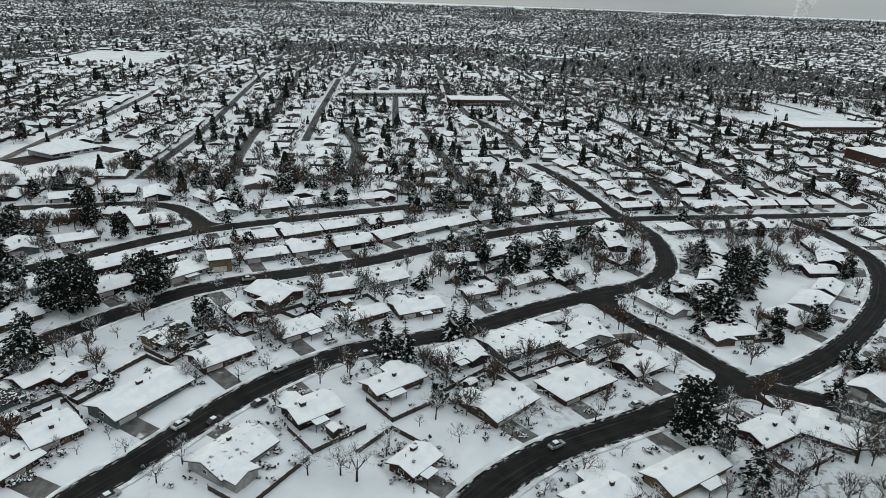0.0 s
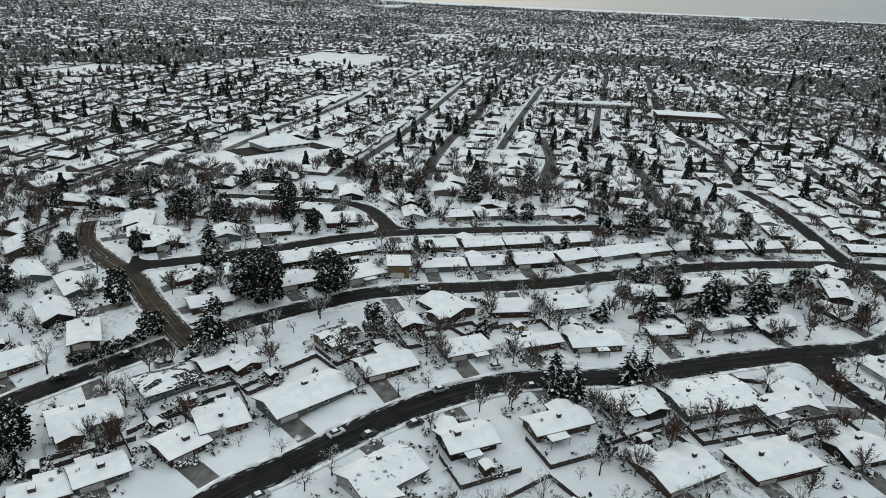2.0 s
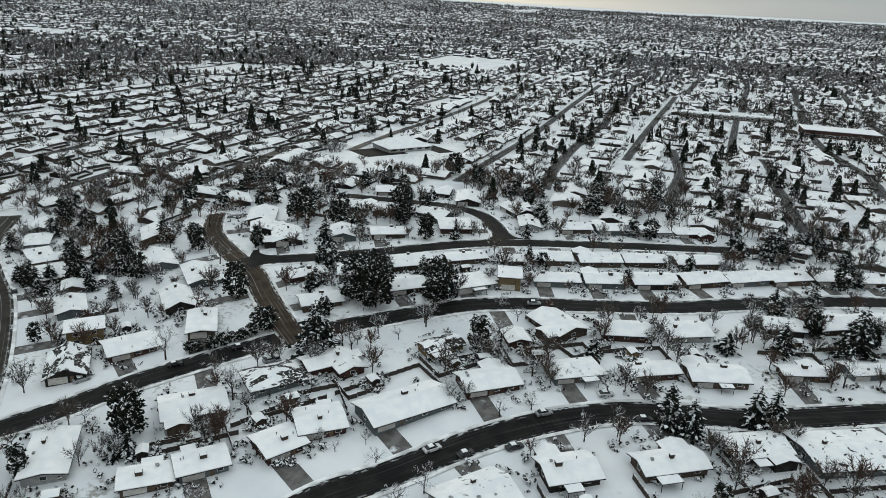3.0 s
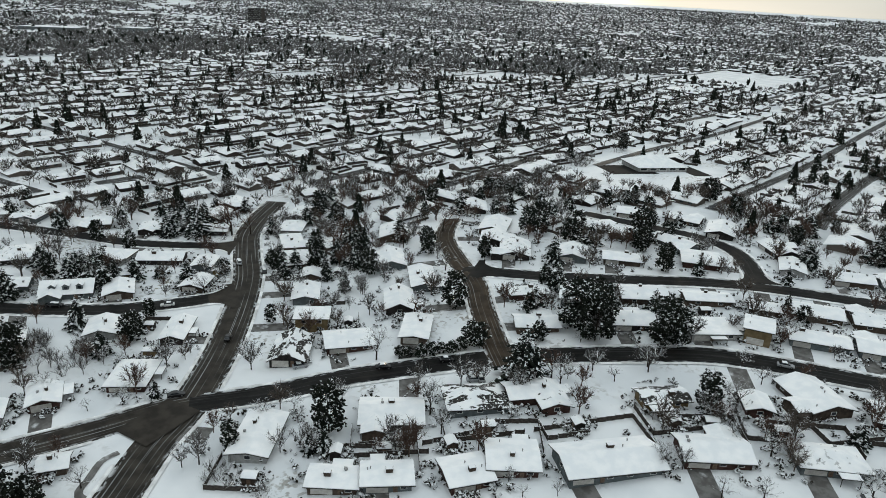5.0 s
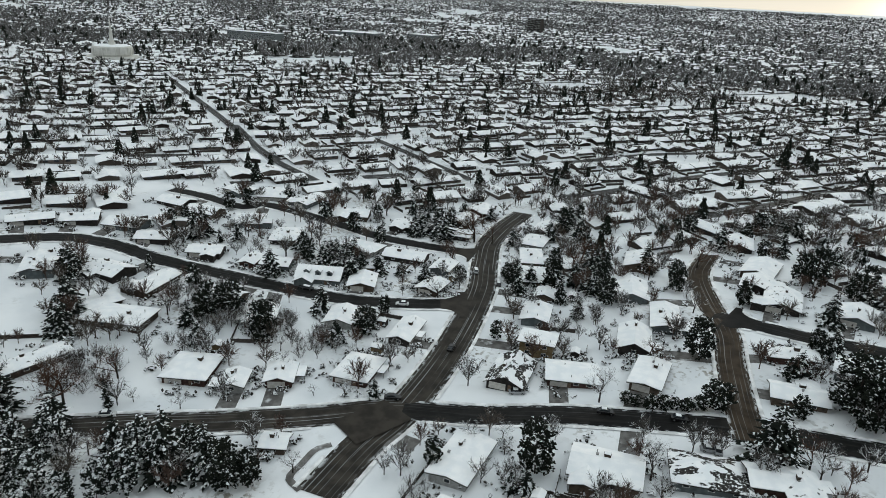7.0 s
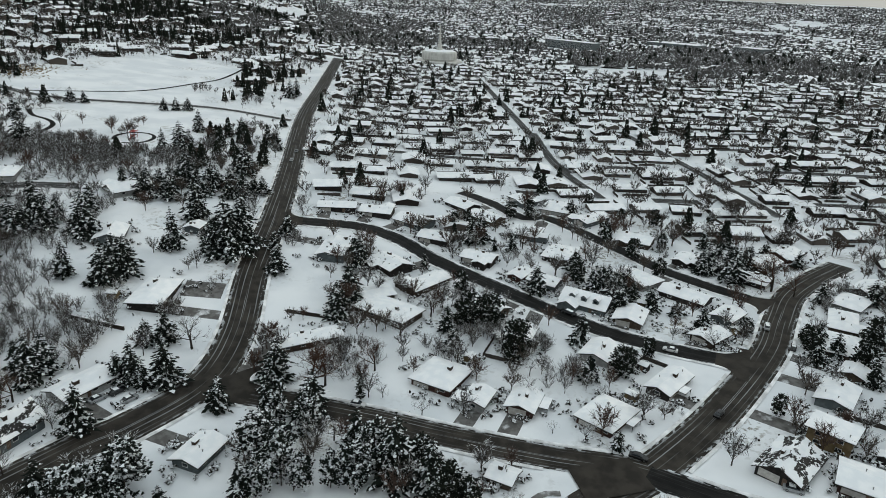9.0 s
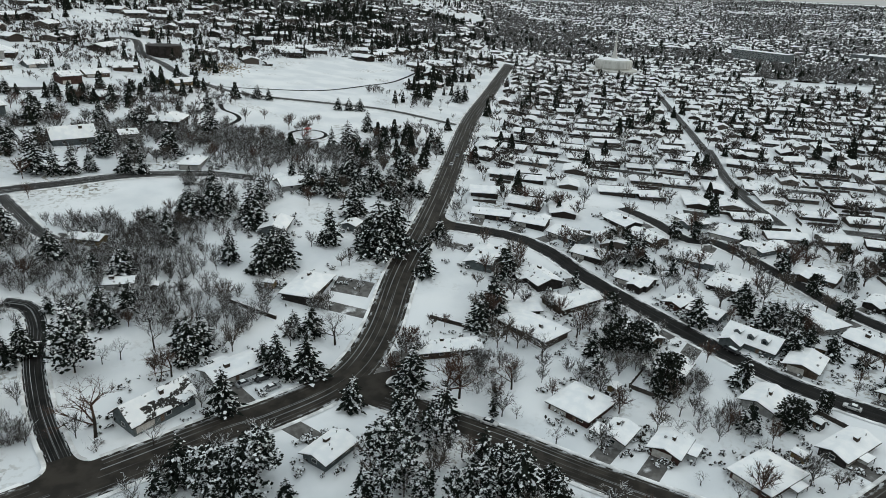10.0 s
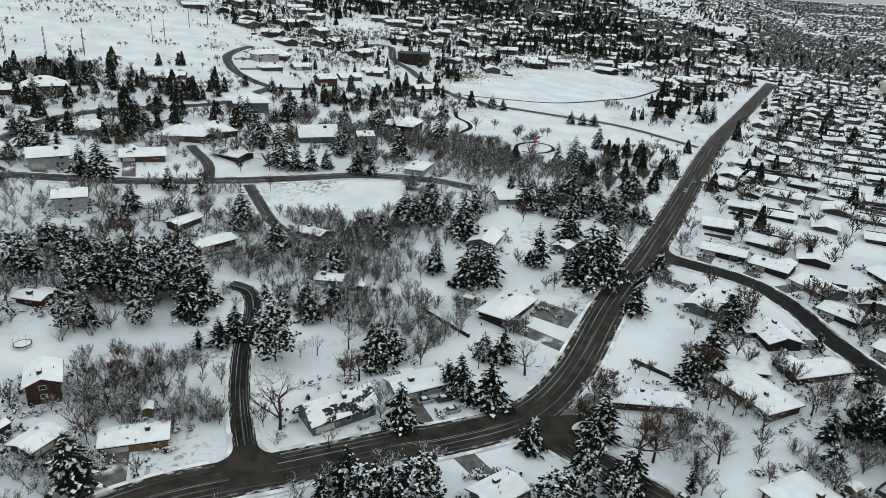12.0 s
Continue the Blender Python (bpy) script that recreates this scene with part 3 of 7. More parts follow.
def house(x, y, yaw, L, W, kind="gable", *tags, detail=True, arms=()):
    two, low = "two" in tags, "low" in tags
    wall = next((t for t in tags if t in WALLS), None) or rnd.choice(("brick", "dark", "buff", "brown", "dark", "white", "grey", "grey", "buff"))
    h = 4.7 if two else 3.0 if "steep" in tags else 2.15
    pitch = 0.0 if kind == "flat" else 0.16 if low else rnd.uniform(0.24, 0.34) * (1.9 if "dormers" in tags else 1.4 if two else 1)
    if y < -190 and kind != "flat":  # the larger houses up the hill have steeper roofs and cross wings
        pitch = max(pitch, 0.48)
        arms = arms or ((rnd.choice((-1, 1)) * L * 0.22, -W * 0.28, 90, W * 0.75, L * 0.34),)
    pitch = 0.8 if "steep" in tags else 0.45 if "alpine" in tags else pitch
    for _ in range(12):  # keep off the carriageway
        if not near_road((x, y), W / 2 + 3.0):
            break
        q = ROAD_MAP["xy"][((ROAD_MAP["xy"] - (x, y)) ** 2).sum(1).argmin()]
        d = np.array((x, y)) - q
        x, y = (float(c) for c in np.array((x, y)) + d / (np.hypot(*d) + 1e-6))
    z = float(land(x, y))
    far = math.hypot(x + 25, y - 30) > 215
    shape = {"gable": "gabled", "hip": "hipped", "flat": "flat-roofed"}[kind]
    hs = tagged(new("house"), f"{'two-storey' if two else 'single-storey'} {shape} {WALL_WORDS[wall]} house with snow-covered roof", "house", "suburban houses")
    hs.matrix_basis = pose(x, y, z, 0, 0, yaw)
    HOUSES.append((x, y, max(L, W) / 2, yaw))
    L, W = L - 1.5, W - 1.5  # the walls stand inside the eaves
    top, rh = wing(hs, 0, 0, L, W, h, kind, pitch, wall, cover=m_thin if "bald" in tags else None)
    for ax, ay, turn, al, aw in arms:
        wing(hs, ax, ay, al, aw, h - 0.05, "gable", pitch, wall, turn=turn)
    if "w" in tags or (detail and kind != "flat" and not tags and L > 12 and rnd.random() < 0.45):
        s = rnd.choice((-1, 1))
        wing_l = W * 0.42 + 2.6
        side = rnd.choice((-1, 1))
        rv, rf, _ = roof_surface(wing_l, min(L * 0.4, 6.5), pitch, 0.5, "gable")
        m = pose(s * (L / 2 - 3.6), side * (W / 2 + 0.3), 0, 0, 0, 90)
        wl_, ww = wing_l, min(L * 0.4, 6.5)
        wv, wf = box(-wl_ / 2, wl_ / 2, -ww / 2, ww / 2, -1.6, h - 0.02)
        g = ww / 2 * pitch
        wv += [(-wl_ / 2, 0, h - 0.02 + g), (wl_ / 2, 0, h - 0.02 + g)]
        wf = [q for q in wf if q != (4, 5, 6, 7)] + [(7, 4, 8), (5, 6, 9), (4, 5, 9, 8), (6, 7, 8, 9)]
        part("wall", mesh("wall", wv, wf, WALLS[wall]), hs, m)
        part("roof", mesh("roof", *slab(rv, rf, h - 0.5 * pitch - 0.02, 0.2), m_eave), hs, m)
        part("snow_cover", mesh("roof_snow", *slab(rv, rf, h - 0.5 * pitch + 0.185, 0.15), m_snow), hs, m, "layer of clean snow on the roof")
    if not far and rnd.random() < 0.45:  # a covered patio
        pl, pw, sd = rnd.uniform(3.5, 6), rnd.uniform(2.6, 3.6), rnd.choice((-1, 1))
        px, py = rnd.uniform(-0.25, 0.25) * L, sd * (W / 2 + pw / 2 + 0.2)
        part("patio_roof", mesh("patio_roof", *box(px - pl / 2, px + pl / 2, py - pw / 2, py + pw / 2, 1.75, 1.87), m_eave), hs)
        part("snow_cover", mesh("patio_snow", *box(px - pl / 2 + 0.05, px + pl / 2 - 0.05, py - pw / 2 + 0.05, py + pw / 2 - 0.05, 1.875, 2.03), m_snow), hs, None, "layer of clean snow on the patio roof")
        for q in (-1, 1):
            part("post", mesh("post", *box(px + q * (pl / 2 - 0.2) - 0.06, px + q * (pl / 2 - 0.2) + 0.06, py + sd * (pw / 2 - 0.2) - 0.06, py + sd * (pw / 2 - 0.2) + 0.06, -1.0, 1.75), m_eave), hs)
    # chimney, vents
    if kind != "flat" and rnd.random() < 0.75:
        cx, cy = rnd.uniform(-0.3, 0.3) * L, rnd.uniform(-0.2, 0.2) * W
        c = 0.5 if rnd.random() < 0.6 else 0.75
        cz = top + rh * (1 - abs(cy) / (W / 2 + 0.5))
        ch = part("chimney", mesh("chimney", *stack([(c, c * 0.7, -1.2), (c, c * 0.7, 0.7), (c + 0.08, c * 0.7 + 0.08, 0.7), (c + 0.08, c * 0.7 + 0.08, 0.85)]), WALLS["brown"]), hs, pose(cx, cy, cz))
        part("snow_cap", mesh("snow_cap", *box(-c, c, -c * 0.7, c * 0.7, 0.855, 0.98), m_snow), ch)
    for _ in range(rnd.choice((1, 2, 2, 3)) if detail else 1):
        px, py = rnd.uniform(-0.42, 0.42) * L, rnd.uniform(-0.4, 0.4) * W
        part("roof_vent" if rnd.random() < 0.4 else "vent_pipe", ME_VENT if rnd.random() < 0.4 else ME_PIPE, hs, pose(px, py, top + rh * (1 - abs(py) / (W / 2 + 0.5))))
    # openings on the four sides
    gar, way = facing(x, y, yaw)
    if gar is None:
        gar = rnd.choice((0, 1))
    else:
        drives.append((x, y, yaw, L, W, gar, way))
    for k in (-1, 0, 1) if "dormers" in tags else ():
        sd = 1 if gar == 1 else -1
        z0 = top + rh * (1 - 0.38 * W / (W / 2 + 0.5))
        dl, dw = W * 0.3, 2.0
        dm = pose(k * L * 0.27, sd * W * 0.25, z0, 0, 0, 90)
        wv, wf = box(-dl / 2, dl / 2, -dw / 2, dw / 2, -0.6, 1.3)
        wv += [(-dl / 2, 0, 2.0), (dl / 2, 0, 2.0)]
        wf = [q for q in wf if q != (4, 5, 6, 7)] + [(7, 4, 8), (5, 6, 9), (4, 5, 9, 8), (6, 7, 8, 9)]
        dormer = part("dormer", mesh("dormer", wv, wf, WALLS[wall]), hs, dm)
        rv, rf, _ = roof_surface(dl, dw, 0.7, 0.25, "gable")
        part("roof", mesh("roof", *slab(rv, rf, 1.3 - 0.25 * 0.7 + 0.01, 0.1), m_eave), dormer)
        part("snow_cover", mesh("roof_snow", *slab(rv, rf, 1.3 - 0.25 * 0.7 + 0.115, 0.13), m_snow), dormer, None, "layer of clean snow on the dormer")
        part("pane", mesh("pane", *box(-dl / 2 - 0.02 if sd < 0 else dl / 2 - 0.02, -dl / 2 + 0.02 if sd < 0 else dl / 2 + 0.02, -0.5, 0.5, 0.1, 1.1), m_pane), dormer)
    for side in range(4):
        run, dep, turn = ((L, W, 0), (L, W, 180), (W, L, 90), (W, L, 270))[side]
        n = max(1, int(run / (7 if far else 4.6))) if side < 2 or side == gar else 0 if far else 1
        base = pose(0, 0, 0, 0, 0, turn) @ pose(0, -dep / 2, 0)
        for k in range(n):
            px = (k + 0.5) / n * run - run / 2
            if side == gar and k == 0 and run > 7:
                part("garage_door", ME_GARAGE, hs, base @ pose(-run / 2 + 3.1, 0, 0.0))
                continue
            if side == gar and k == 1:
                part("door", ME_DOOR, hs, base @ pose(px - 0.9, 0, 0.0))
            if side == gar and k == 1:
                px += 0.9
            for lev in ((0.85, 3.2) if two else (0.8,)):
                w = part("window", ME_GLAZED if far else ME_WINDOW, hs, base @ pose(px, 0, lev))
                if not far:
                    part("pane", ME_PANE, w)
    return hs


house(-46.7, 134.2, 59, 17.6, 12.5, 'gable')
house(-32.0, 152.1, 42, 13.4, 10.5, 'gable', 'w')
house(-12.2, 165.9, 41, 16.9, 8.7, 'gable')
house(-76.8, 155.8, 60, 23.9, 12.9, 'gable', 'big')
house(-62.5, 176.0, 47, 16.4, 10.9, 'gable')
house(-43.7, 192.9, 42, 15.8, 10.2, 'hip')
house(-24.9, 203.8, 39, 16.3, 7.8, 'gable')
house(-102.2, 165.2, -30, 13.3, 8.6, 'gable', 'brick', arms=((-3.0, -5.5, 90, 10.0, 7.5),))
house(-92.1, 140.5, 48, 12.5, 12.0, 'gable', 'low')
house(-95.6, 129.3, 66, 11.1, 10.7, 'gable', 'low')
house(-4.7, 133.2, 53, 10.8, 8.5, 'gable', 'brick')
house(-64.5, 201.2, -50, 9.2, 7.5, 'gable')
house(-56.3, 215.9, -32, 16.8, 12.5, 'gable')
house(-92.1, 227.2, 52, 15.9, 12.2, 'flat')
house(-112.4, 216.0, 50, 14.4, 11.2, 'gable')
house(24.2, 193.5, 35, 24.8, 15.4, 'gable', 'low', 'big')
house(47.8, 201.7, -75, 14.0, 10.9, 'gable', 'white')
house(40.8, 194.5, 41, 11.6, 7.9, 'gable', 'white')
house(38.3, 169.9, 37, 20.5, 12.4, 'hip', 'brick')
house(16.8, 158.0, 46, 17.4, 12.0, 'gable', 'w')
house(58.8, 181.6, 35, 14.0, 10.9, 'gable')
house(78.0, 226.5, -59, 19.4, 8.7, 'gable')
house(94.1, 206.6, 13, 17.6, 8.5, 'gable')
house(121.8, 221.6, 31, 14.7, 13.7, 'hip')
house(57.4, 133.1, 34, 20.7, 9.6, 'gable', 'tan')
house(83.0, 149.9, 32, 14.0, 9.7, 'gable')
house(75.6, 292.4, -89, 20.0, 9.0, 'gable')
house(71.0, 270.0, -58, 14.7, 7.0, 'gable')
house(14.0, 227.6, 29, 15.1, 6.5, 'gable')
house(31.0, 241.2, 37, 16.7, 8.6, 'gable')
house(149.0, 277.8, 81, 15.0, 9.5, 'gable')
house(154.7, 268.7, 6, 13.9, 10.8, 'gable')
house(4.4, 182.4, 39, 16.0, 9.7, 'gable')
house(6.3, 256.6, 21, 13.5, 10.4, 'gable')
house(-171.5, 129.0, -40, 17.0, 11.5, 'gable', 'dark', 'alpine', 'bald')
house(-182.5, 143.0, 53, 11.5, 9.5, 'flat', 'tan', 'two')
house(-206.4, 108.4, -37, 16.2, 8.1, 'gable', 'dark')
house(-217.6, 164.2, -37, 9.2, 7.5, 'gable')
house(-204.0, 153.5, -34, 14.7, 9.9, 'gable')
house(-235.7, 127.3, -45, 11.9, 9.3, 'gable')
house(-254.6, 138.5, -41, 12.2, 8.7, 'gable')
house(-254.9, 88.4, 64, 17.5, 12.5, 'gable', 'grey', 'w', 'dormers')
house(-247.3, 103.5, -20, 13.5, 10.6, 'gable')
house(-270.5, 76.1, 61, 12.0, 9.4, 'gable')
house(-273.9, 66.4, -28, 10.6, 7.0, 'gable')
house(-299.1, 83.6, -17, 17.0, 12.9, 'hip')
house(-319.0, 69.9, -15, 14.7, 13.5, 'hip')
house(-357.9, 86.1, -21, 17.8, 14.4, 'hip')
house(-346.8, 101.3, -42, 20.0, 9.3, 'gable')
house(-323.9, 116.4, 65, 16.8, 12.5, 'gable')
house(-228.5, 65.5, -16, 13.4, 10.5, 'gable')
house(-139.8, 101.7, -45, 18.6, 10.5, 'gable', 'low')
house(-113.7, 106.5, 47, 12.2, 8.1, 'gable', 'low')
house(-106.6, 115.7, 54, 12.1, 8.9, 'gable', 'low')
house(-124.9, 131.0, 52, 16.7, 12.5, 'gable', 'w')
house(-114.7, 150.9, 57, 17.3, 12.3, 'hip', 'grey', 'bald')
house(-82.2, 186.1, 58, 13.1, 8.0, 'gable', 'tan', 'bald')
house(-184.7, 190.8, -35, 20.0, 9.8, 'gable')
house(-175.5, 172.8, -36, 17.4, 10.5, 'gable', 'dark', 'alpine')
house(-155.8, 164.4, -46, 17.2, 9.4, 'gable', 'low')
house(-236.2, 266.4, -42, 17.1, 12.5, 'gable')
house(-207.8, 252.1, -55, 20.0, 12.5, 'gable')
house(-195.9, 239.1, -49, 14.3, 11.2, 'gable')
house(-180.2, 235.5, -47, 18.9, 12.5, 'gable')
house(-161.2, 247.9, -53, 15.5, 12.1, 'gable')
house(-149.1, 208.2, 62, 14.6, 7.5, 'gable')
house(-120.8, 234.6, 47, 16.3, 12.5, 'gable')
house(-104.5, 247.8, 47, 16.3, 8.5, 'gable')
house(-124.4, 279.2, -57, 16.1, 14.7, 'hip')
house(-88.4, 255.8, 33, 10.4, 8.1, 'gable')
house(-81.5, 237.0, -67, 11.1, 8.8, 'flat', 'tan', 'two')
house(-98.3, 299.6, -65, 15.6, 9.6, 'gable')
house(-176.1, 302.0, 32, 16.1, 12.5, 'gable')
house(-137.5, 319.1, -67, 20.0, 12.5, 'gable')
house(-232.9, 214.7, -38, 17.3, 12.5, 'gable')
house(-209.2, 194.2, -32, 18.7, 12.5, 'gable')
house(-153.2, -54.5, -16, 18.5, 9.8, 'gable', 'grey', 'steep', 'bald')
house(-175.8, -48.0, -24, 16.0, 9.6, 'gable', 'white')
house(-224.8, -52.1, 5, 20.0, 11.8, 'hip')
house(-158.7, -9.7, -14, 11.8, 8.4, 'gable')
house(-212.7, 1.4, -56, 20.8, 7.7, 'gable')
house(-257.4, -84.0, 18, 15.2, 10.5, 'gable')
house(-274.4, -60.0, -0, 7.6, 7.0, 'gable')
house(-276.3, -6.6, 0, 20.0, 8.4, 'gable')
house(-280.8, -2.2, -50, 13.1, 9.7, 'gable')
house(-235.5, 22.5, 62, 21.0, 13.0, 'hip', 'low', 'brown', arms=((-12.5, 6.5, 58, 14.0, 8.5),))
house(-201.0, 43.5, -24, 14.7, 13.5, 'hip', 'brick')
house(-191.5, 54.4, -19, 9.6, 7.3, 'gable', 'white')
house(-191.3, 66.8, -17, 11.1, 8.7, 'gable', 'brick')
house(-188.1, 88.5, -37, 15.0, 11.5, 'hip', 'brick')
house(-221.7, 90.8, -27, 13.1, 10.2, 'gable')
house(-257.9, 32.3, -36, 19.6, 8.9, 'gable')
house(-285.2, 50.7, 69, 13.9, 9.9, 'gable')
house(-300.4, 32.3, 73, 14.9, 11.0, 'gable')
house(-161.5, 61.6, 68, 7.0, 6.6, 'gable')
house(-113.7, -78.0, -34, 15.0, 7.7, 'gable', 'tan')
house(-97.9, -89.7, 17, 9.1, 7.5, 'gable')
house(-107.4, -107.1, 65, 11.6, 8.5, 'gable', 'brick', 'two')
house(-122.3, -146.2, -62, 9.4, 6.5, 'gable', 'brick')
house(-180.7, -146.1, -3, 15.3, 8.4, 'gable', 'brick')
house(-195.4, -102.4, -57, 9.3, 6.5, 'gable')
house(-212.2, -130.6, -78, 12.6, 7.1, 'gable', 'tan')
house(-168.5, -238.7, -21, 16.0, 12.5, 'gable', 'two', 'white')
house(-158.5, -199.0, -30, 12.0, 9.0, 'gable', 'two', 'white')
house(-203.3, -228.5, -30, 19.0, 10.9, 'gable', 'low', arms=((5.0, -4.0, 90, 12.0, 8.0),))
house(-233.5, -244.5, -49, 22.8, 15.6, 'hip', 'buff')
house(-250.0, -242.9, 79, 19.3, 15.1, 'hip', 'brick')
house(-182.1, -165.0, 13, 12.7, 7.0, 'gable', 'brick')
house(-212.5, -338.0, -21, 21.8, 18.0, 'hip', 'buff', 'two')
house(-286.0, -346.0, 47, 20.0, 14.3, 'hip')
house(-289.5, -280.5, 58, 20.0, 19.4, 'hip', 'two')
house(-398.5, -381.9, -48, 20.9, 20.0, 'hip')
house(-374.0, -300.0, -19, 14.0, 11.0, 'gable', 'two', 'brick')
house(-337.4, -195.4, 22, 20.0, 13.3, 'hip', 'two')
house(-285.0, -209.0, -32, 19.9, 12.5, 'gable', 'steep', 'grey')
house(-203.1, -271.6, 38, 18.7, 9.7, 'hip')
house(-196.9, -346.9, 76, 17.8, 7.5, 'hip')
house(-436.1, -315.4, 47, 20.0, 13.9, 'hip')
house(-292.2, -147.8, 22, 17.5, 10.0, 'hip', 'white')
house(-384.0, -377.0, -14, 19.0, 13.0, 'hip', 'two', 'white')
house(-367.0, -349.0, -16, 16.0, 11.5, 'hip', 'buff')
house(-390.5, -344.0, -16, 14.0, 10.0, 'gable', 'grey')
house(-402.0, -307.0, -18, 17.0, 11.0, 'gable', 'buff')
house(-430.0, -262.5, -19, 19.0, 10.0, 'gable', 'tan')
house(-299.0, -99.0, -39, 18.0, 11.0, 'gable', 'white', 'alpine', arms=((4.0, -4.5, 90, 10.0, 8.0), (-5.0, -4.0, 90, 9.0, 6.5)))
house(-360.0, -260.0, -23, 14.0, 10.0, 'hip', 'brick')
house(-301.0, -191.5, -33, 9.0, 8.0, 'gable', 'two', 'white')

# ---------------------------------------------------------------- more houses along the streets
def clear(x, y, reach, gap=6.0):
    h = np.array(HOUSES)
    return bool(((h[:, 0] - x) ** 2 + (h[:, 1] - y) ** 2 > (reach * 0.8 + h[:, 2] * 0.8 + gap) ** 2).all())


def street_houses(k, sides=(-1, 1), setback=8.5, limit=None, start=10, end=10):
    """Houses in the gaps along both sides of a street."""
    line, half, _, _ = ROADS[k]
    nrm = normals(line)
    s = 0.0
    for i in range(len(line)):
        for side in sides:
            W, L = rnd.uniform(9.5, 12), rnd.uniform(14.5, 18.5)
            p = line[i] + nrm[i] * side * (half + setback + W / 2)
            if i * 3 < start or i * 3 > (len(line) - 1) * 3 - end or near_road(p, W / 2 + 4.0) or not clear(p[0], p[1], L / 2, 4.0):
                continue
            d = nrm[i]
            yaw = math.degrees(math.atan2(d[1], d[0])) + 90 + rnd.uniform(-4, 4)
            house(float(p[0]), float(p[1]), yaw, L, W, rnd.choice(("gable", "gable", "gable", "hip")))


for _k in (2, 3, 4, 5, 6, 7, 8, 9, 10, 11, 0):
    street_houses(_k)

# ---------------------------------------------------------------- trees
def tube(a, b, ra, rb, sides=3):
    d = np.array(b, float) - a
    u = np.cross(d, (0.3, 0.5, 0.8))
    u /= np.linalg.norm(u) + 1e-9
    w = np.cross(d, u)
    w /= np.linalg.norm(w) + 1e-9
    v = [tuple(p + r * (math.cos(t) * u + math.sin(t) * w)) for p, r in ((np.array(a), ra), (np.array(b), rb)) for t in np.arange(sides) * 2 * math.pi / sides]
    return v, [(i, (i + 1) % sides, sides + (i + 1) % sides, sides + i) for i in range(sides)]


def twig(a, b, r):
    """A pointed twig of three faces."""
    v, _ = tube(a, b, r, r * 0.1)
    return v[:3] + [tuple(b)], [(0, 1, 3), (1, 2, 3), (2, 0, 3)]


def clump(c, size, rng, flat=0.5):
    """A ragged tuft: an uneven octahedron."""
    s = np.array(size) * rng.uniform(0.7, 1.3, 3)
    v = [np.array(c) + s * q * rng.uniform(0.7, 1.3) for q in np.array([(1, 0, 0), (0, 1, 0), (-1, 0, 0), (0, -1, 0), (0, 0, flat), (0, 0, -flat)])]
    return [tuple(q) for q in v], [(0, 1, 4), (1, 2, 4), (2, 3, 4), (3, 0, 4), (1, 0, 5), (2, 1, 5), (3, 2, 5), (0, 3, 5)]


def spruce_mesh(seed, levels=16, wide=0.27, droop=0.3, full=10):
    """Unit-high conifer crown: whorls of drooping boughs, each a row of ragged tufts."""
    rng, shapes = np.random.default_rng(seed), []
    for k in range(levels):
        f = k / (levels - 1)
        z, r = 0.07 + 0.9 * f, wide * (1 - f) ** 0.68 * rng.uniform(0.74, 1.16) * min(1, 0.72 + 2.6 * f) + 0.012
        n = max(4, int(full * (1 - 0.55 * f)))
        for a in np.arange(n) * 2 * math.pi / n + rng.uniform(0, 6):
            a += rng.uniform(-0.25, 0.25)
            rr = r * rng.uniform(0.6, 1.2)
            for q in (0.35, 0.65, 0.95) if r > 0.1 else (0.5, 0.95):
                c = (rr * q * math.cos(a), rr * q * math.sin(a), z - droop * rr * q * q + rng.uniform(-0.008, 0.008))
                w = (0.30 - 0.14 * q) * rr + 0.010
                v, fc = clump((0, 0, 0), (w * 1.25, w * 0.75, w * 0.8), rng, 0.55)
                ca, sa = math.cos(a), math.sin(a)
                v = [(c[0] + x * ca - y * sa, c[1] + x * sa + y * ca, c[2] + h - droop * 0.7 * x) for x, y, h in v]
                shapes.append((v, fc))
    return joined(*shapes)


def pine_mesh(seed):
    """Unit-high round-crowned pine: tufts gathered at the ends of limbs."""
    rng, shapes = np.random.default_rng(seed), []
    for _ in range(84):
        f = rng.uniform(0.14, 0.95)
        r = 0.33 * math.sqrt(max(0.05, 1 - ((f - 0.48) / 0.52) ** 2)) * rng.uniform(0.45, 1.0)
        a = rng.uniform(0, 2 * math.pi)
        c = np.array((r * math.cos(a), r * math.sin(a), f))
        for _ in range(11):
            o = rng.normal(0, 0.045, 3)
            s = rng.uniform(0.018, 0.038)
            shapes.append(clump(c + o, (s * 1.2, s * 1.2, s), rng, 0.8))
    return joined(*shapes)


def bare_mesh(seed, depth=5, spread=0.62, start=0.16, stout=1.0):
    """Unit-high leafless tree: the trunk, and its limbs and twigs."""
    rng = np.random.default_rng(seed)
    trunk, limbs = [], []

    def grow(p, d, length, r, level):
        q = p + d * length
        (trunk if level == 0 else limbs).append(twig(p, q, r * stout) if level >= 3 else tube(p, q, r, r * 0.68, 5 if level == 0 else 3))
        if level == depth:
            return
        for _ in range(4 if level < 2 else 3):
            e = d + rng.normal(0, spread, 3) * (1, 1, 0.7) + (0, 0, 0.12)
            e /= np.linalg.norm(e)
            grow(p + d * length * rng.uniform(0.55, 1.0), e, length * rng.uniform(0.6, 0.86), r * 0.6, level + 1)

    grow(np.zeros(3), np.array((0, 0, 1.0)), 0.24, start * 0.1, 0)
    t, l = joined(*trunk), joined(*limbs)
    top = max(v[2] for v in l[0])
    sc = lambda s: ([(x / top, y / top, z / top) for x, y, z in s[0]], s[1])
    return sc(t), sc(l)


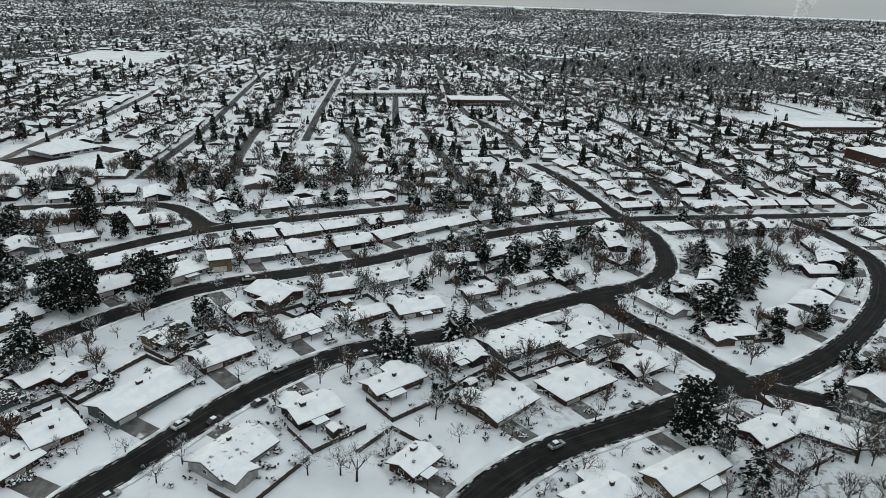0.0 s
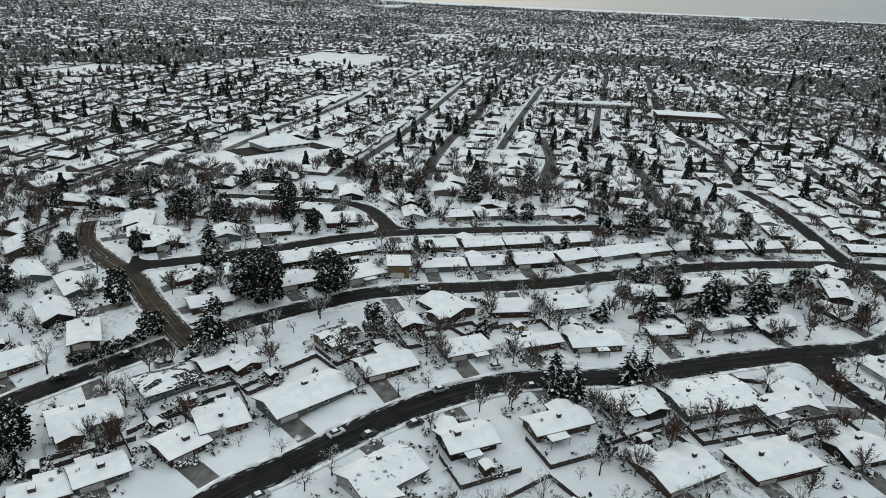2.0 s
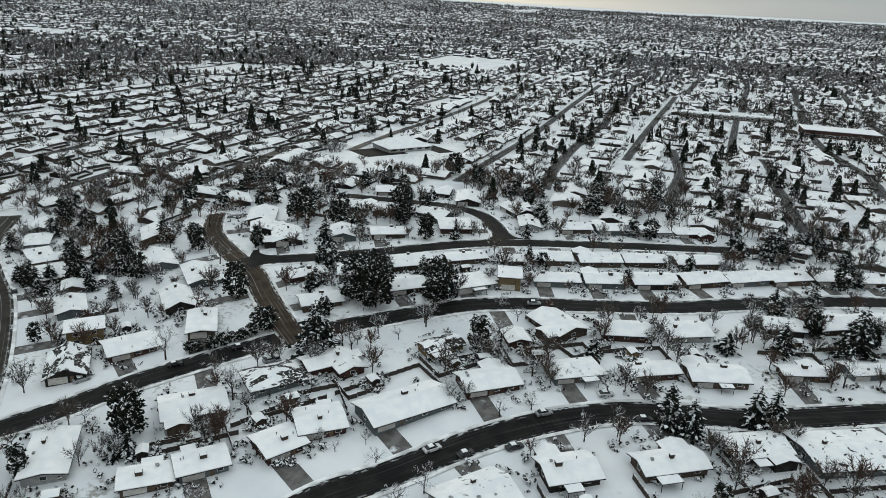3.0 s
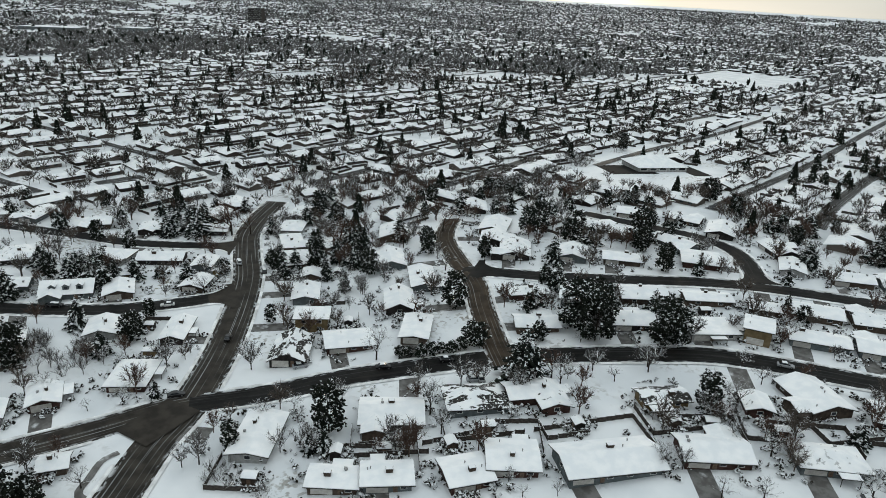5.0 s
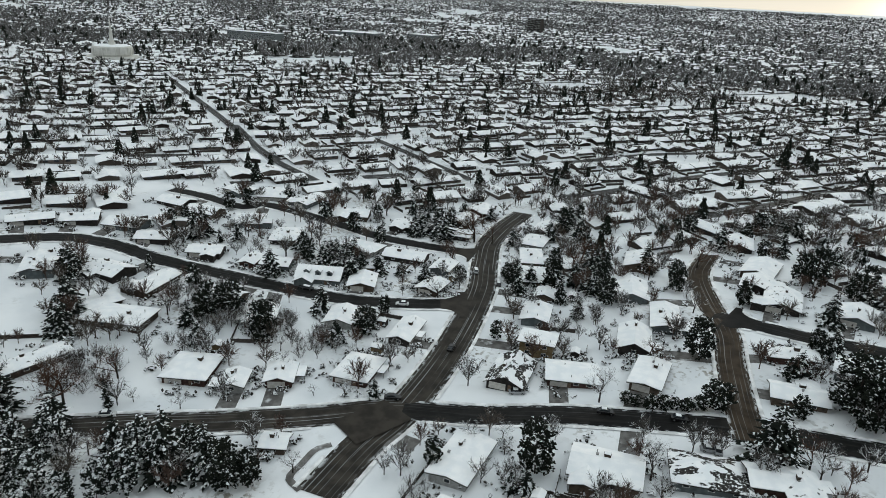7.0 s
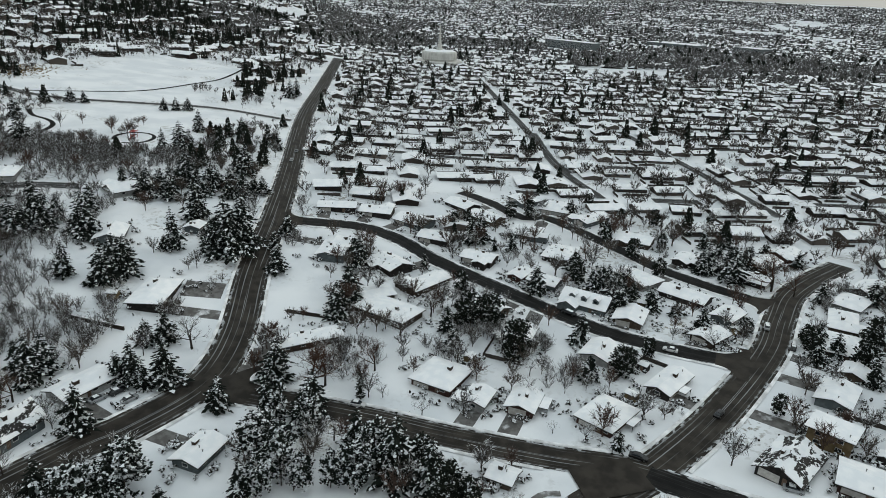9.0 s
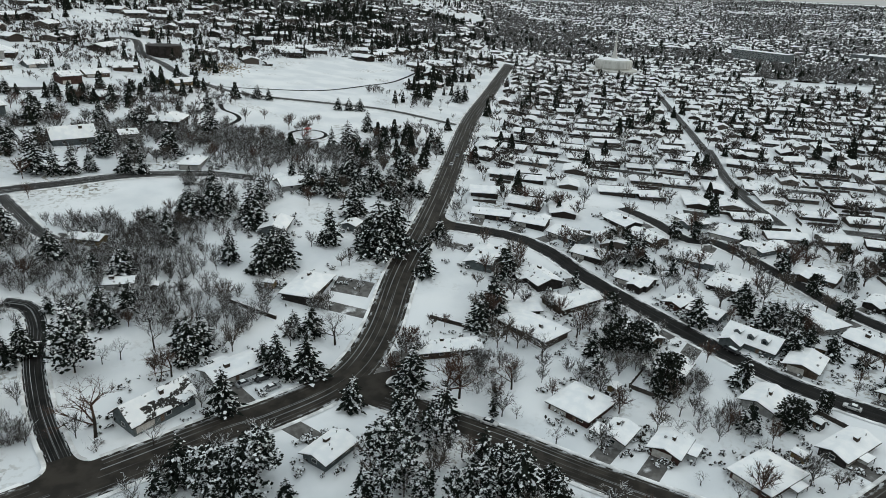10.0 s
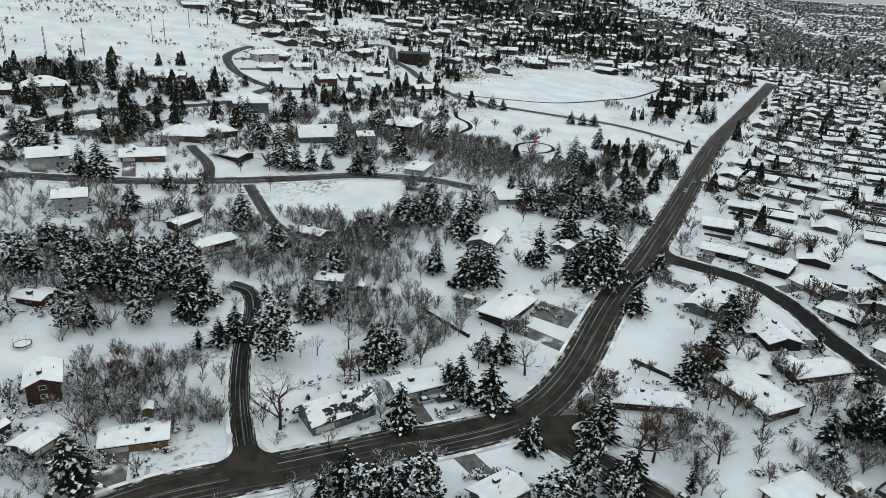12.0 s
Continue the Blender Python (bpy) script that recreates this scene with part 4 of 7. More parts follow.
def scrub_mesh(seed, stems=13, twigs=11):
    """Unit-high thicket clump: thin stems from one root spreading into a rounded crown of fine twigs."""
    rng, shapes = np.random.default_rng(seed), []
    for _ in range(stems):
        a, lean = rng.uniform(0, 6.283), rng.uniform(0.05, 1.15)
        d = np.array((math.cos(a) * math.sin(lean), math.sin(a) * math.sin(lean), math.cos(lean)))
        root, n = rng.normal(0, 0.06, 3) * (1, 1, 0), rng.uniform(0.5, 0.7)
        end = root + d * n + (0, 0, 0.08)
        shapes.append(tube(root, end, 0.010, 0.005))
        for _ in range(twigs):
            e = d * 0.5 + rng.normal(0, 0.75, 3) + (0, 0, 0.2)
            p = root + (end - root) * rng.uniform(0.35, 1.0)
            shapes.append(twig(p, p + e / np.linalg.norm(e) * rng.uniform(0.16, 0.34), 0.0062))
    return joined(*shapes)


def sprig(a, b, r, rng):
    """A fine twig far too thin for sides of its own: one long sliver."""
    d = np.array(b, float) - a
    u = np.cross(d, rng.normal(0, 1, 3))
    u *= r / (np.linalg.norm(u) + 1e-9)
    return [tuple(np.array(a) - u), tuple(np.array(a) + u), tuple(b)], [(0, 1, 2)]


def airy_mesh(seed, limbs=9, sprigs=22, r=0.006, low=0.22, wide=0.42):
    """Unit-high leafless tree: a short trunk, rising limbs and a rounded haze of fine twigs."""
    rng = np.random.default_rng(seed)
    shapes = [tube((0, 0, -0.04), (0, 0, low + 0.12), 0.022, 0.014, 4)]
    for k in range(limbs):
        a, lean = k * 2.4 + rng.uniform(-0.4, 0.4), rng.uniform(0.15, 1.1)
        root = np.array((0, 0, low + rng.uniform(-0.06, 0.14)))
        end = np.array((wide * math.sin(lean) * math.cos(a), wide * math.sin(lean) * math.sin(a), 0.5 + 0.36 * math.cos(lean) + rng.uniform(-0.06, 0.04)))
        shapes.append(tube(root, end, 0.009, 0.003))
        out = (end - root) / np.linalg.norm(end - root)
        for _ in range(sprigs):
            p = root + (end - root) * rng.uniform(0.3, 1.0)
            e = out * 0.8 + rng.normal(0, 0.7, 3) + (0, 0, 0.25)
            shapes.append(sprig(p, p + e / np.linalg.norm(e) * rng.uniform(0.12, 0.27), r * rng.uniform(0.7, 1.4), rng))
    return joined(*shapes)


TREES = []


def tree_kind(name, label, category, trunk, crown, crown_mat, group, trunk_mat=None, crown_name="crown"):
    """A tree of unit height to copy from, kept as its two meshes and words."""
    return dict(name=name, label=label, category=category, group=group, trunk=mesh(name + "_trunk", *trunk, trunk_mat or m_bark), crown=mesh(name + "_crown", *crown, crown_mat), crown_name=crown_name)


_pole = joined(tube((0, 0, -0.03), (0, 0, 0.5), 0.016, 0.011, 6), tube((0, 0, 0.5), (0, 0, 0.96), 0.011, 0.003, 6))
SPRUCE = [tree_kind("spruce_tree", "tall dark spruce tree laden with clumps of snow", "tree", _pole, spruce_mesh(s, wide=w), m_needle, "conifers") for s, w in ((1, 0.32), (2, 0.36), (3, 0.27), (7, 0.33))]
PINE = [tree_kind("pine_tree", "dark round-crowned pine tree dusted with snow", "tree", _pole, pine_mesh(s), m_needle_dark, "conifers") for s in (4, 5)]
SNOWPINE = [tree_kind("pine_tree", "broad dark pine tree loaded with clumps of snow", "tree", _pole, pine_mesh(s), m_laden, "conifers") for s in (8, 9)]
YEW = [tree_kind("yew_bush", "dark rounded yew bush dusted with snow", "shrub", _pole, pine_mesh(10), m_needle_dark, "corner bushes")]
SLIM = [tree_kind("juniper_tree", "slim dark upright juniper with a little snow", "tree", _pole, spruce_mesh(6, 14, 0.14, 0.1, 8), m_needle_dark, "conifers")]
BARE = [tree_kind("bare_tree", "leafless grey-brown deciduous tree with snow on its limbs", "tree", *bare_mesh(s), m_twig, "leafless trees") for s in (11, 12, 13)]
RUST = [tree_kind("rust_tree", "deciduous tree holding rust-brown winter leaves", "tree", *bare_mesh(s, spread=0.7), m_rust, "leafless trees") for s in (21,)]


def tree(kinds, x, y, h, wide=1.0):
    if kinds is SPRUCE and -176 < x < -122 and (-46 < y < 62 or -165 < y < -80):
        kinds = SPRUCE + SNOWPINE * 3  # the mixed grove at the bend
    if x < -245 and y < -30:  # the belt of tall conifers below the park
        h *= 1.3
    k = rnd.choice(kinds)
    for a, b, q, _ in HOUSES:  # a trunk stands clear of the walls
        d = math.hypot(x - a, y - b)
        if d < q * 0.72:
            x, y = a + (x - a) / (d + 1e-3) * q * 0.85, b + (y - b) / (d + 1e-3) * q * 0.85
    ob = tagged(new(k["name"]), k["label"], k["category"], k["group"])
    w = h * wide * rnd.uniform(0.95, 1.25) * (0.85 if kinds is PINE or k in SNOWPINE else 1.0)
    ob.matrix_basis = Matrix.LocRotScale((x, y, float(land(x, y))), Euler((rnd.gauss(0, 0.03), rnd.gauss(0, 0.03), rnd.uniform(0, 6.28))), (w, w, h))
    part("trunk", k["trunk"], ob)
    part(k["crown_name"], k["crown"], ob)
    TREES.append((x, y))
    return ob


for _x, _y, _h in ((-369.9, 102.2, 7.1), (-350.4, 115.5, 7), (-349.6, 131.1, 8.6), (-349.6, 156.5, 7.5), (-342.6, 71.9, 8.8), (-337.5, 62.9, 8.5), (-326.7, 104.4, 7.8), (-304.8, 113.7, 9.5), (-283.6, 458.1, 13.1), (-282.4, 207.5, 12.7), (-254.8, 241.2, 8.4), (-244.8, 242.1, 7.2), (-242.4, 276.9, 8.6), (-242.2, 50.9, 7.7), (-239.7, 179.9, 9.9), (-237.2, 54.8, 9.8),):
    tree(PINE, _x, _y, _h)
for _x, _y, _h in ((-237.1, 291.2, 8.7), (-234, 56.5, 11.9), (-233.7, 157.2, 7.1), (-233.3, 50.1, 12.7), (-232.3, 47, 9.2), (-230.5, 196.3, 9.9), (-225.1, 106.7, 5.4), (-222.6, 105.2, 7), (-222.4, 169.4, 13.9), (-218.5, 65.7, 11.9), (-216.6, 99.8, 5.7), (-214.9, 63.9, 13.4), (-213.5, 96.1, 5.6), (-210.8, 95.8, 10.2), (-204.7, 210.6, 10.7), (-204.5, 181, 10.2),):
    tree(PINE, _x, _y, _h)
for _x, _y, _h in ((-199.9, 293.7, 8), (-195.8, 348.7, 5.9), (-194.6, 134.3, 6.9), (-193.7, 257.3, 12.1), (-193.5, 313.8, 9.5), (-188.9, 258.5, 15.6), (-179.7, 274.7, 9.6), (-174.6, 317, 9.1), (-173.5, 260.3, 10.7), (-170, 370.9, 12.6), (-165.6, 42, 7.5), (-161.4, 303.5, 7.4), (-160.3, 185, 13.6), (-150.7, 278.5, 15.8), (-149, 49.7, 12.9), (-148.8, 54.5, 9.5),):
    tree(PINE, _x, _y, _h)
for _x, _y, _h in ((-146.1, 271.9, 10.9), (-140.9, 95, 8.3), (-139.8, 199.4, 7.3), (-133.2, 268.9, 8.4), (-130.8, 116.1, 14.4), (-128.9, 260.6, 11), (-125.3, 187.4, 6.8), (-121.2, 200.6, 17.6), (-119.2, 206.9, 15.8), (-113.6, 199.6, 17.3), (-110, 330, 9.3), (-96.3, 210.3, 17), (-95.4, 215.2, 12.2), (-72, 190.8, 11.4), (0.2, 157.4, 6.7), (24.8, 307.5, 10.9),):
    tree(PINE, _x, _y, _h)
for _x, _y, _h in ((63.1, 146.4, 18.1), (69.3, 141.9, 9.2), (91.1, 220.8, 12.6), (108.9, 201.6, 5.5), (109.2, 240.4, 18.8),):
    tree(PINE, _x, _y, _h)
for _x, _y, _h in ((-586.8, -110.5, 11.2), (-572.4, -111.9, 11.4), (-466.4, -147.6, 6.9), (-460.6, -152.9, 7.2), (-455, -158.1, 7.2), (-439.7, -200.9, 6.6), (-437.2, -208.2, 7.4), (-390.5, -317.2, 7.6), (-363.3, -245.9, 9), (-354.5, 89.5, 9.3), (-346.8, -283, 8), (-345.7, -258.4, 8.9), (-342.5, -240.8, 8.6), (-327.7, -204.4, 8.1), (-327.3, 157.4, 7.7), (-326.8, -295.8, 7.8),):
    tree(SPRUCE, _x, _y, _h)
for _x, _y, _h in ((-324.1, 105.8, 8.9), (-323.5, -59.1, 7.2), (-322.5, -191.3, 7.9), (-322.3, -207.5, 8), (-321.8, -49, 7.2), (-321.7, -53, 7.2), (-321.1, -69.1, 6.9), (-319.7, -63.3, 8.7), (-319.3, -71.2, 8.8), (-316.9, -72.7, 7.1), (-316.5, 152, 8.4), (-315.9, -77.6, 8.8), (-315.4, -55.9, 9.7), (-315.1, -88.3, 6.8), (-312.8, 165.5, 8.2), (-312.5, -84.2, 8.8),):
    tree(SPRUCE, _x, _y, _h)
for _x, _y, _h in ((-312.2, -97.8, 6.3), (-310.4, -91.4, 7), (-310.1, -60.5, 7.2), (-307.8, -70.1, 6.9), (-306.9, -100.5, 6.9), (-306.8, -105.9, 6.7), (-306.3, -89, 8.8), (-305.7, 154, 12.2), (-304.9, 50.2, 13.9), (-303, -83.8, 7.1), (-301.4, 47.1, 13.8), (-300.1, -195.5, 6.4), (-298.9, 158, 12.2), (-297.9, 63.6, 9.3), (-297.7, 142.3, 14.3), (-297, 56.4, 6.8),):
    tree(SPRUCE, _x, _y, _h)
for _x, _y, _h in ((-295.5, 140.1, 11.7), (-295.1, -90.6, 9.8), (-287.6, -191.5, 9.2), (-287.3, 149.5, 17.5), (-286.1, -243.5, 5.9), (-284.6, -26.4, 9.6), (-284.1, 88.1, 10.8), (-281, 88.6, 11.1), (-280.5, -170.5, 10.6), (-277.7, -185, 10.7), (-274.5, 99.6, 10), (-274.3, 196, 10.9), (-274.2, -249.8, 10.6), (-273.8, -135.6, 6.6), (-273.8, -125.1, 8.2), (-273.8, -101.6, 9.6),):
    tree(SPRUCE, _x, _y, _h)
for _x, _y, _h in ((-273.1, 97, 10.3), (-272.5, -307.9, 8.2), (-272.3, -215, 9.2), (-272.1, -326.2, 8.4), (-271.4, 30.4, 8.1), (-271.4, -157.8, 7), (-271.2, 105.9, 11.3), (-270.9, -251.6, 11.5), (-270.5, -229.9, 7.5), (-270, 208.7, 12.4), (-269.7, -27.2, 8.3), (-269.6, -237.6, 6.6), (-268.8, -309.4, 9.2), (-268.8, -38.8, 17.8), (-268.5, -164.5, 9.4), (-267.6, -50.3, 8.2),):
    tree(SPRUCE, _x, _y, _h)
for _x, _y, _h in ((-265.3, 6.5, 12.8), (-264.2, -42.3, 12.1), (-263.6, -329.3, 7.3), (-262.9, -107.7, 8.3), (-262, -45.3, 12.6), (-261.2, 106.9, 9.4), (-261, -175.8, 7.7), (-260.8, -41.2, 17.6), (-257.9, 113, 9.4), (-256.7, -218, 14.2), (-255.5, -107.5, 11.6), (-255.1, -63.3, 4.8), (-254.4, -92.5, 14.6), (-254.1, -178, 10.1), (-253.7, 120.5, 6.9), (-253.6, -21, 10.9),):
    tree(SPRUCE, _x, _y, _h)
for _x, _y, _h in ((-252.5, -115, 6.9), (-252.1, -110.5, 10.4), (-249.5, 201.7, 10.5), (-249.2, -117.9, 9.2), (-248.8, -181.8, 10.1), (-247.7, -289.5, 9.6), (-247.2, -335.3, 8.1), (-246.4, -189, 15.1), (-245.3, -113.3, 11.4), (-244.5, -117.7, 9.1), (-243.9, 7, 12.5), (-241.8, -288.3, 9.5), (-240.8, 7.9, 14.8), (-240.4, -346.7, 10.1), (-237, 196.9, 6.7), (-236.3, 163.6, 9.5),):
    tree(SPRUCE, _x, _y, _h)
for _x, _y, _h in ((-235.1, -348.5, 10.1), (-234.5, -67.3, 14.8), (-232, -285.4, 10.2), (-231.2, -113.1, 10.2), (-231.2, -69.8, 16.3), (-229.5, 164, 9.7), (-229.4, 6.7, 13.6), (-228.7, -378.4, 5.2), (-228.3, 42.3, 9.8), (-226.8, -70.4, 15.8), (-226.3, -83.5, 13), (-226, -108.4, 10.1), (-225.8, -281.2, 10.9), (-224.9, 156, 11.2), (-224, -73.2, 5.1), (-223.7, 179.5, 10.7),):
    tree(SPRUCE, _x, _y, _h)
for _x, _y, _h in ((-218.1, -291.7, 7.3), (-217.2, 45.4, 9.4), (-214.4, 181.3, 11.6), (-214.1, -315.3, 7.4), (-213.2, 86.7, 5.1), (-211.8, 167, 9), (-207.6, 85.9, 8.5), (-202.6, -106.2, 10.2), (-202.2, -38.2, 10.6), (-201.3, -183.8, 10.5), (-200.2, -43, 8.6), (-199.9, -106.2, 11.2), (-196.5, -113.8, 8.1), (-196.1, -149.8, 16.8), (-191.2, -1.8, 14.5), (-187.9, -91.8, 9.7),):
    tree(SPRUCE, _x, _y, _h)
for _x, _y, _h in ((-185, -90.6, 9.9), (-184.2, -29.7, 13.6), (-181.9, -38, 12.9), (-181.9, -259.9, 7.2), (-181.5, -41.4, 9.9), (-180.7, -61.8, 11.5), (-179.7, -33.8, 9.2), (-179.5, 11.2, 13.4), (-179.4, -0.4, 9.7), (-178.7, -217.8, 16.3), (-178.4, -67.3, 9.7), (-178.3, -94.7, 12), (-177.8, -106.8, 4.9), (-177.1, -12.9, 10.3), (-176.9, 8.7, 9.6), (-176.4, -62.8, 13.2),):
    tree(SPRUCE, _x, _y, _h)
for _x, _y, _h in ((-176.1, -90.3, 10.7), (-174.8, -285.9, 8.2), (-174.7, -224.6, 13.4), (-174.5, 89.5, 6.5), (-173.6, -184.3, 11.2), (-173.1, -107.8, 6.8), (-172.7, 4.4, 9.9), (-169.8, 13.1, 11.6), (-169.6, -149.4, 10.8), (-168.9, -261.3, 12.4), (-166.6, -178.1, 8.2), (-166.4, 25.7, 13.4), (-163.2, -144, 12.5), (-162.7, -177.2, 8.1), (-162.6, 4.3, 9.1), (-161.5, -41.0, 13.0),):
    tree(SPRUCE, _x, _y, _h)
for _x, _y, _h in ((-160.7, 31.1, 13.1), (-160.2, -130.3, 14.8), (-159.3, 3.6, 13.2), (-159.1, -251.5, 9), (-158.9, 50.6, 5.4), (-157.5, -117.7, 15.7), (-157, 37.2, 19), (-156.1, -82, 19), (-155.3, 10.6, 13.7), (-155.2, -97.8, 10.7), (-155.1, -122.5, 15.7), (-154.9, 45.7, 14.7), (-154.8, 28.2, 11.9), (-154.6, -153.5, 12.4),):
    tree(SPRUCE, _x, _y, _h)
for _x, _y, _h in ((-153.4, 22.9, 9.8), (-152.7, -127.2, 15.7), (-151.9, 16.9, 9.7), (-151.2, -110.4, 7.7), (-150.3, -132, 16.9), (-149.6, 8.3, 10.7), (-149.6, -97.5, 9.3), (-148.3, -21.6, 10.7), (-147.2, 4.6, 10.6), (-145.9, -126.8, 12.8), (-145.7, -135.4, 16.8), (-144.9, -147.9, 11.9), (-144.4, -154.3, 12), (-144.1, -99.7, 6.2), (-142.5, -11.6, 5.3), (-142.2, -28, 7.5),):
    tree(SPRUCE, _x, _y, _h)
for _x, _y, _h in ((-141.6, -18.2, 14.9), (-141, -136.1, 15.3), (-140.6, -21.4, 11.3), (-140.1, -163.6, 13.4), (-138.8, -119, 9.9), (-138.8, -158.3, 14.5), (-138.7, -26.9, 10.2), (-138.6, -140.7, 15.3), (-137.6, -20.7, 13.3), (-137.3, -34.6, 12.5), (-135.1, -25.6, 13.8), (-133.1, -141.9, 13.8), (-130.2, -35.1, 9.4), (-128.9, -97.3, 6.9), (-128.5, -159.3, 10.2), (-128, -127.2, 9.7),):
    tree(SPRUCE, _x, _y, _h)
for _x, _y, _h in ((-126.9, 108, 5.9), (-125.8, -161.2, 12.7), (-125, -164.6, 12.7), (-124.6, 110.9, 7.6), (-123.1, -128.5, 11.8), (-113.5, 166.9, 17.8), (-111.6, 169.1, 12.5), (-103.5, 389.6, 8.2), (-98.2, -74.9, 13.3), (-80.5, 338.5, 17.4), (-67.2, 336.1, 11.6), (-58.4, 370.7, 19), (-56.9, 317.5, 11.1), (-41.8, 205.5, 7.2), (-32.1, 409.6, 12), (-30, 365.5, 9.4),):
    tree(SPRUCE, _x, _y, _h)
for _x, _y, _h in ((-16.1, 334.1, 10.2), (-15.3, 181.7, 13.8), (-9.9, 181.1, 10.8), (-1.8, 323, 15.4), (0.9, 328.7, 15.7), (3.6, 193.6, 12.4), (8, 195.4, 11.8), (27.2, 255.1, 14), (27.5, 246.8, 19), (44.9, 254.2, 19), (71.8, 127.6, 11), (74.1, 133.2, 9.3), (86, 321.5, 4.2), (97.3, 218.3, 19), (106.6, 207.1, 5.6), (106.6, 443.5, 12.9),):
    tree(SPRUCE, _x, _y, _h)
for _x, _y, _h in ((107.5, 269, 15.5), (107.9, 272.4, 13.4), (111.6, 170.4, 8.4), (125.4, 189.9, 9.1), (125.8, 447, 11.1), (126.4, 182.6, 8.8), (130.3, 267.4, 12), (133.7, 188, 7.7), (171.2, 539.6, 8.7), (187.2, 473.6, 13.5), (187.3, 433.9, 14.3), (225.6, 446.9, 12.8), (248.8, 421.2, 13.8),):
    tree(SPRUCE, _x, _y, _h)
for _x, _y, _h in ((-243.3, 139.6, 7.9), (-236.9, 36.6, 8.7), (-230.3, 127.5, 8.9), (-221.7, -63.1, 7.2), (-219.3, 28.9, 9.6), (-208.8, 154.4, 8.8), (-201.1, -29.9, 11.9), (-199.1, 166.3, 9.8), (-192.2, 106.6, 4.3), (-191.3, 99, 6.3), (-186.8, 204, 10.1), (-183.7, 40, 6.1), (-181.3, -79.4, 11), (-180.3, 74, 4), (-177.3, 81.9, 6.4), (-174.7, -72.7, 9),):
    tree(BARE, _x, _y, _h)
for _x, _y, _h in ((-170, 19.7, 7), (-166.2, -76.5, 6.9), (-162.2, -79, 6.3), (-151, 145.4, 11), (-143.6, -47.1, 6.3), (-119.1, 139, 10.9), (-109.3, 178.3, 7), (-103.5, 185.3, 7.8), (-96.1, 185.2, 5.5), (-94.2, 198.1, 8.2), (-92.6, 196, 9.8), (-82.8, 134.1, 4), (-77.8, 139.7, 4), (-76.4, 217.5, 6), (-73.8, 243, 8.8), (-72, 135.1, 5.4),):
    tree(BARE, _x, _y, _h)
for _x, _y, _h in ((-69.3, 165.9, 6.1), (-68.8, 213.5, 6.9), (-67.4, 196.5, 9.9), (-61, 125.5, 7.2), (-54, 164.8, 6.2), (-47.9, 171.3, 5.7), (-28.4, 129.2, 8), (-21.1, 129.5, 9.1), (-17.2, 127.7, 10.1), (-11.1, 140, 6.8), (-4.2, 148.4, 4), (5, 242.5, 8.9), (5.7, 142.6, 6.8), (24.5, 227.8, 10.8), (40.7, 153.3, 8.2), (68.8, 227.9, 8.5),):
    tree(BARE, _x, _y, _h)
for _x, _y, _h in ((69, 180, 7.7), (72.9, 213.8, 9.5), (76.2, 157.8, 9.3), (79.6, 128, 7), (88.7, 135.5, 12.3), (96.6, 192.5, 6.7), (101, 140.8, 15.5),):
    tree(BARE, _x, _y, _h)
for _x, _y, _h in ((-300, 169.3, 12.4), (-292.7, 233.4, 10.5), (-282.2, 162.8, 16.2), (-278.3, 169.7, 11.9), (-236.6, 189.2, 16.7), (-231.6, 316.3, 8.9), (-229.9, 181.8, 16.3), (-221.5, 233.3, 12.8), (-216.8, 326.9, 10.1), (-216.1, 308.8, 11.3), (-202.2, 24, 10.4), (-192.5, 11.8, 15.1), (-189.7, 9.1, 16.2), (-166.7, -60.6, 9.8), (-139.8, -60.2, 15), (-133.2, 353.4, 11.2),):
    tree(RUST, _x, _y, _h)
for _x, _y, _h in ((24.2, 125.1, 5.3), (33.6, 130.9, 8), (92.5, 171, 7.3),):
    tree(RUST, _x, _y, _h)
for _x, _y, _h in ((-188, 22.6, 11.1), (-170.3, 264.2, 12.4)):
    tree(SLIM, _x, _y, _h)
for _x, _y, _h in ((-147.9, 151.6, 3.4), (-146.1, 153.1, 3.2), (-143.1, 155.6, 4.2), (-141.6, 158.3, 4.4), (-140.6, 161.3, 3.6), (-138.8, 163.8, 3.6), (-137.8, 166.8, 4.0), (-137.2, 172.1, 7.5)):
    tree(YEW, _x, _y, _h, 1.25)

# open lawns and fields under unbroken snow: centre, and the two half axes of an ellipse
LAWNS = [(-241, -147, -25, 20, 11, 12), (-142, -108, -13, 10, 5, 7), (-168, -79, -8, 7, 9, 10), (-209, -218, -9, 5, 5, 8), (-226, -75, -8, 8, 9, 7), (-116, -132, -6, 5, 3, 6), (-123, -66, -5, 5, 3, 4), (-158, -39, -9, 9, 3, 2), (-245, -14, -10, 11, 12, 5), (-217, -34, -4, 4, 15, 9), (-303, -172, -8, 6, 7, 6), (-241, -206, -8, 5, 10, 13), (-210, 111, 0, 12, 12, -3), (-231, 97, 0, 8, 5, -1), (-158, 153, 4, 7, 10, -6), (-156, 178, 3, 6, 7, -6)]
LAWNS += [(-165, 120, 5, 10, 4, -2), (-152, 158, 10, 3, 7, -8), (-134, 185, 7, 2, 9, -13), (-65, 149, 7, 2, 2, -5), (-80, 129, 7, 2, 2, -3), (-5, 202, 8, 3, 0, -5), (-2, 291, 9, 5, 1, -10), (140, 247, 20, 2, -11, -23), (-25, 153, 9, 1, 1, -7), (-65, 156, 9, 0, 2, -6), (-56, 169, 8, 1, 1, -4), (-79, 135, 8, 0, 3, -6), (-40, 203, 9, 1, 1, -5), (4, 294, 10, 3, 0, -12), (-322, 18, -11, 18, 16, 3), (-240, -12, -5, 10, 14, 5)]


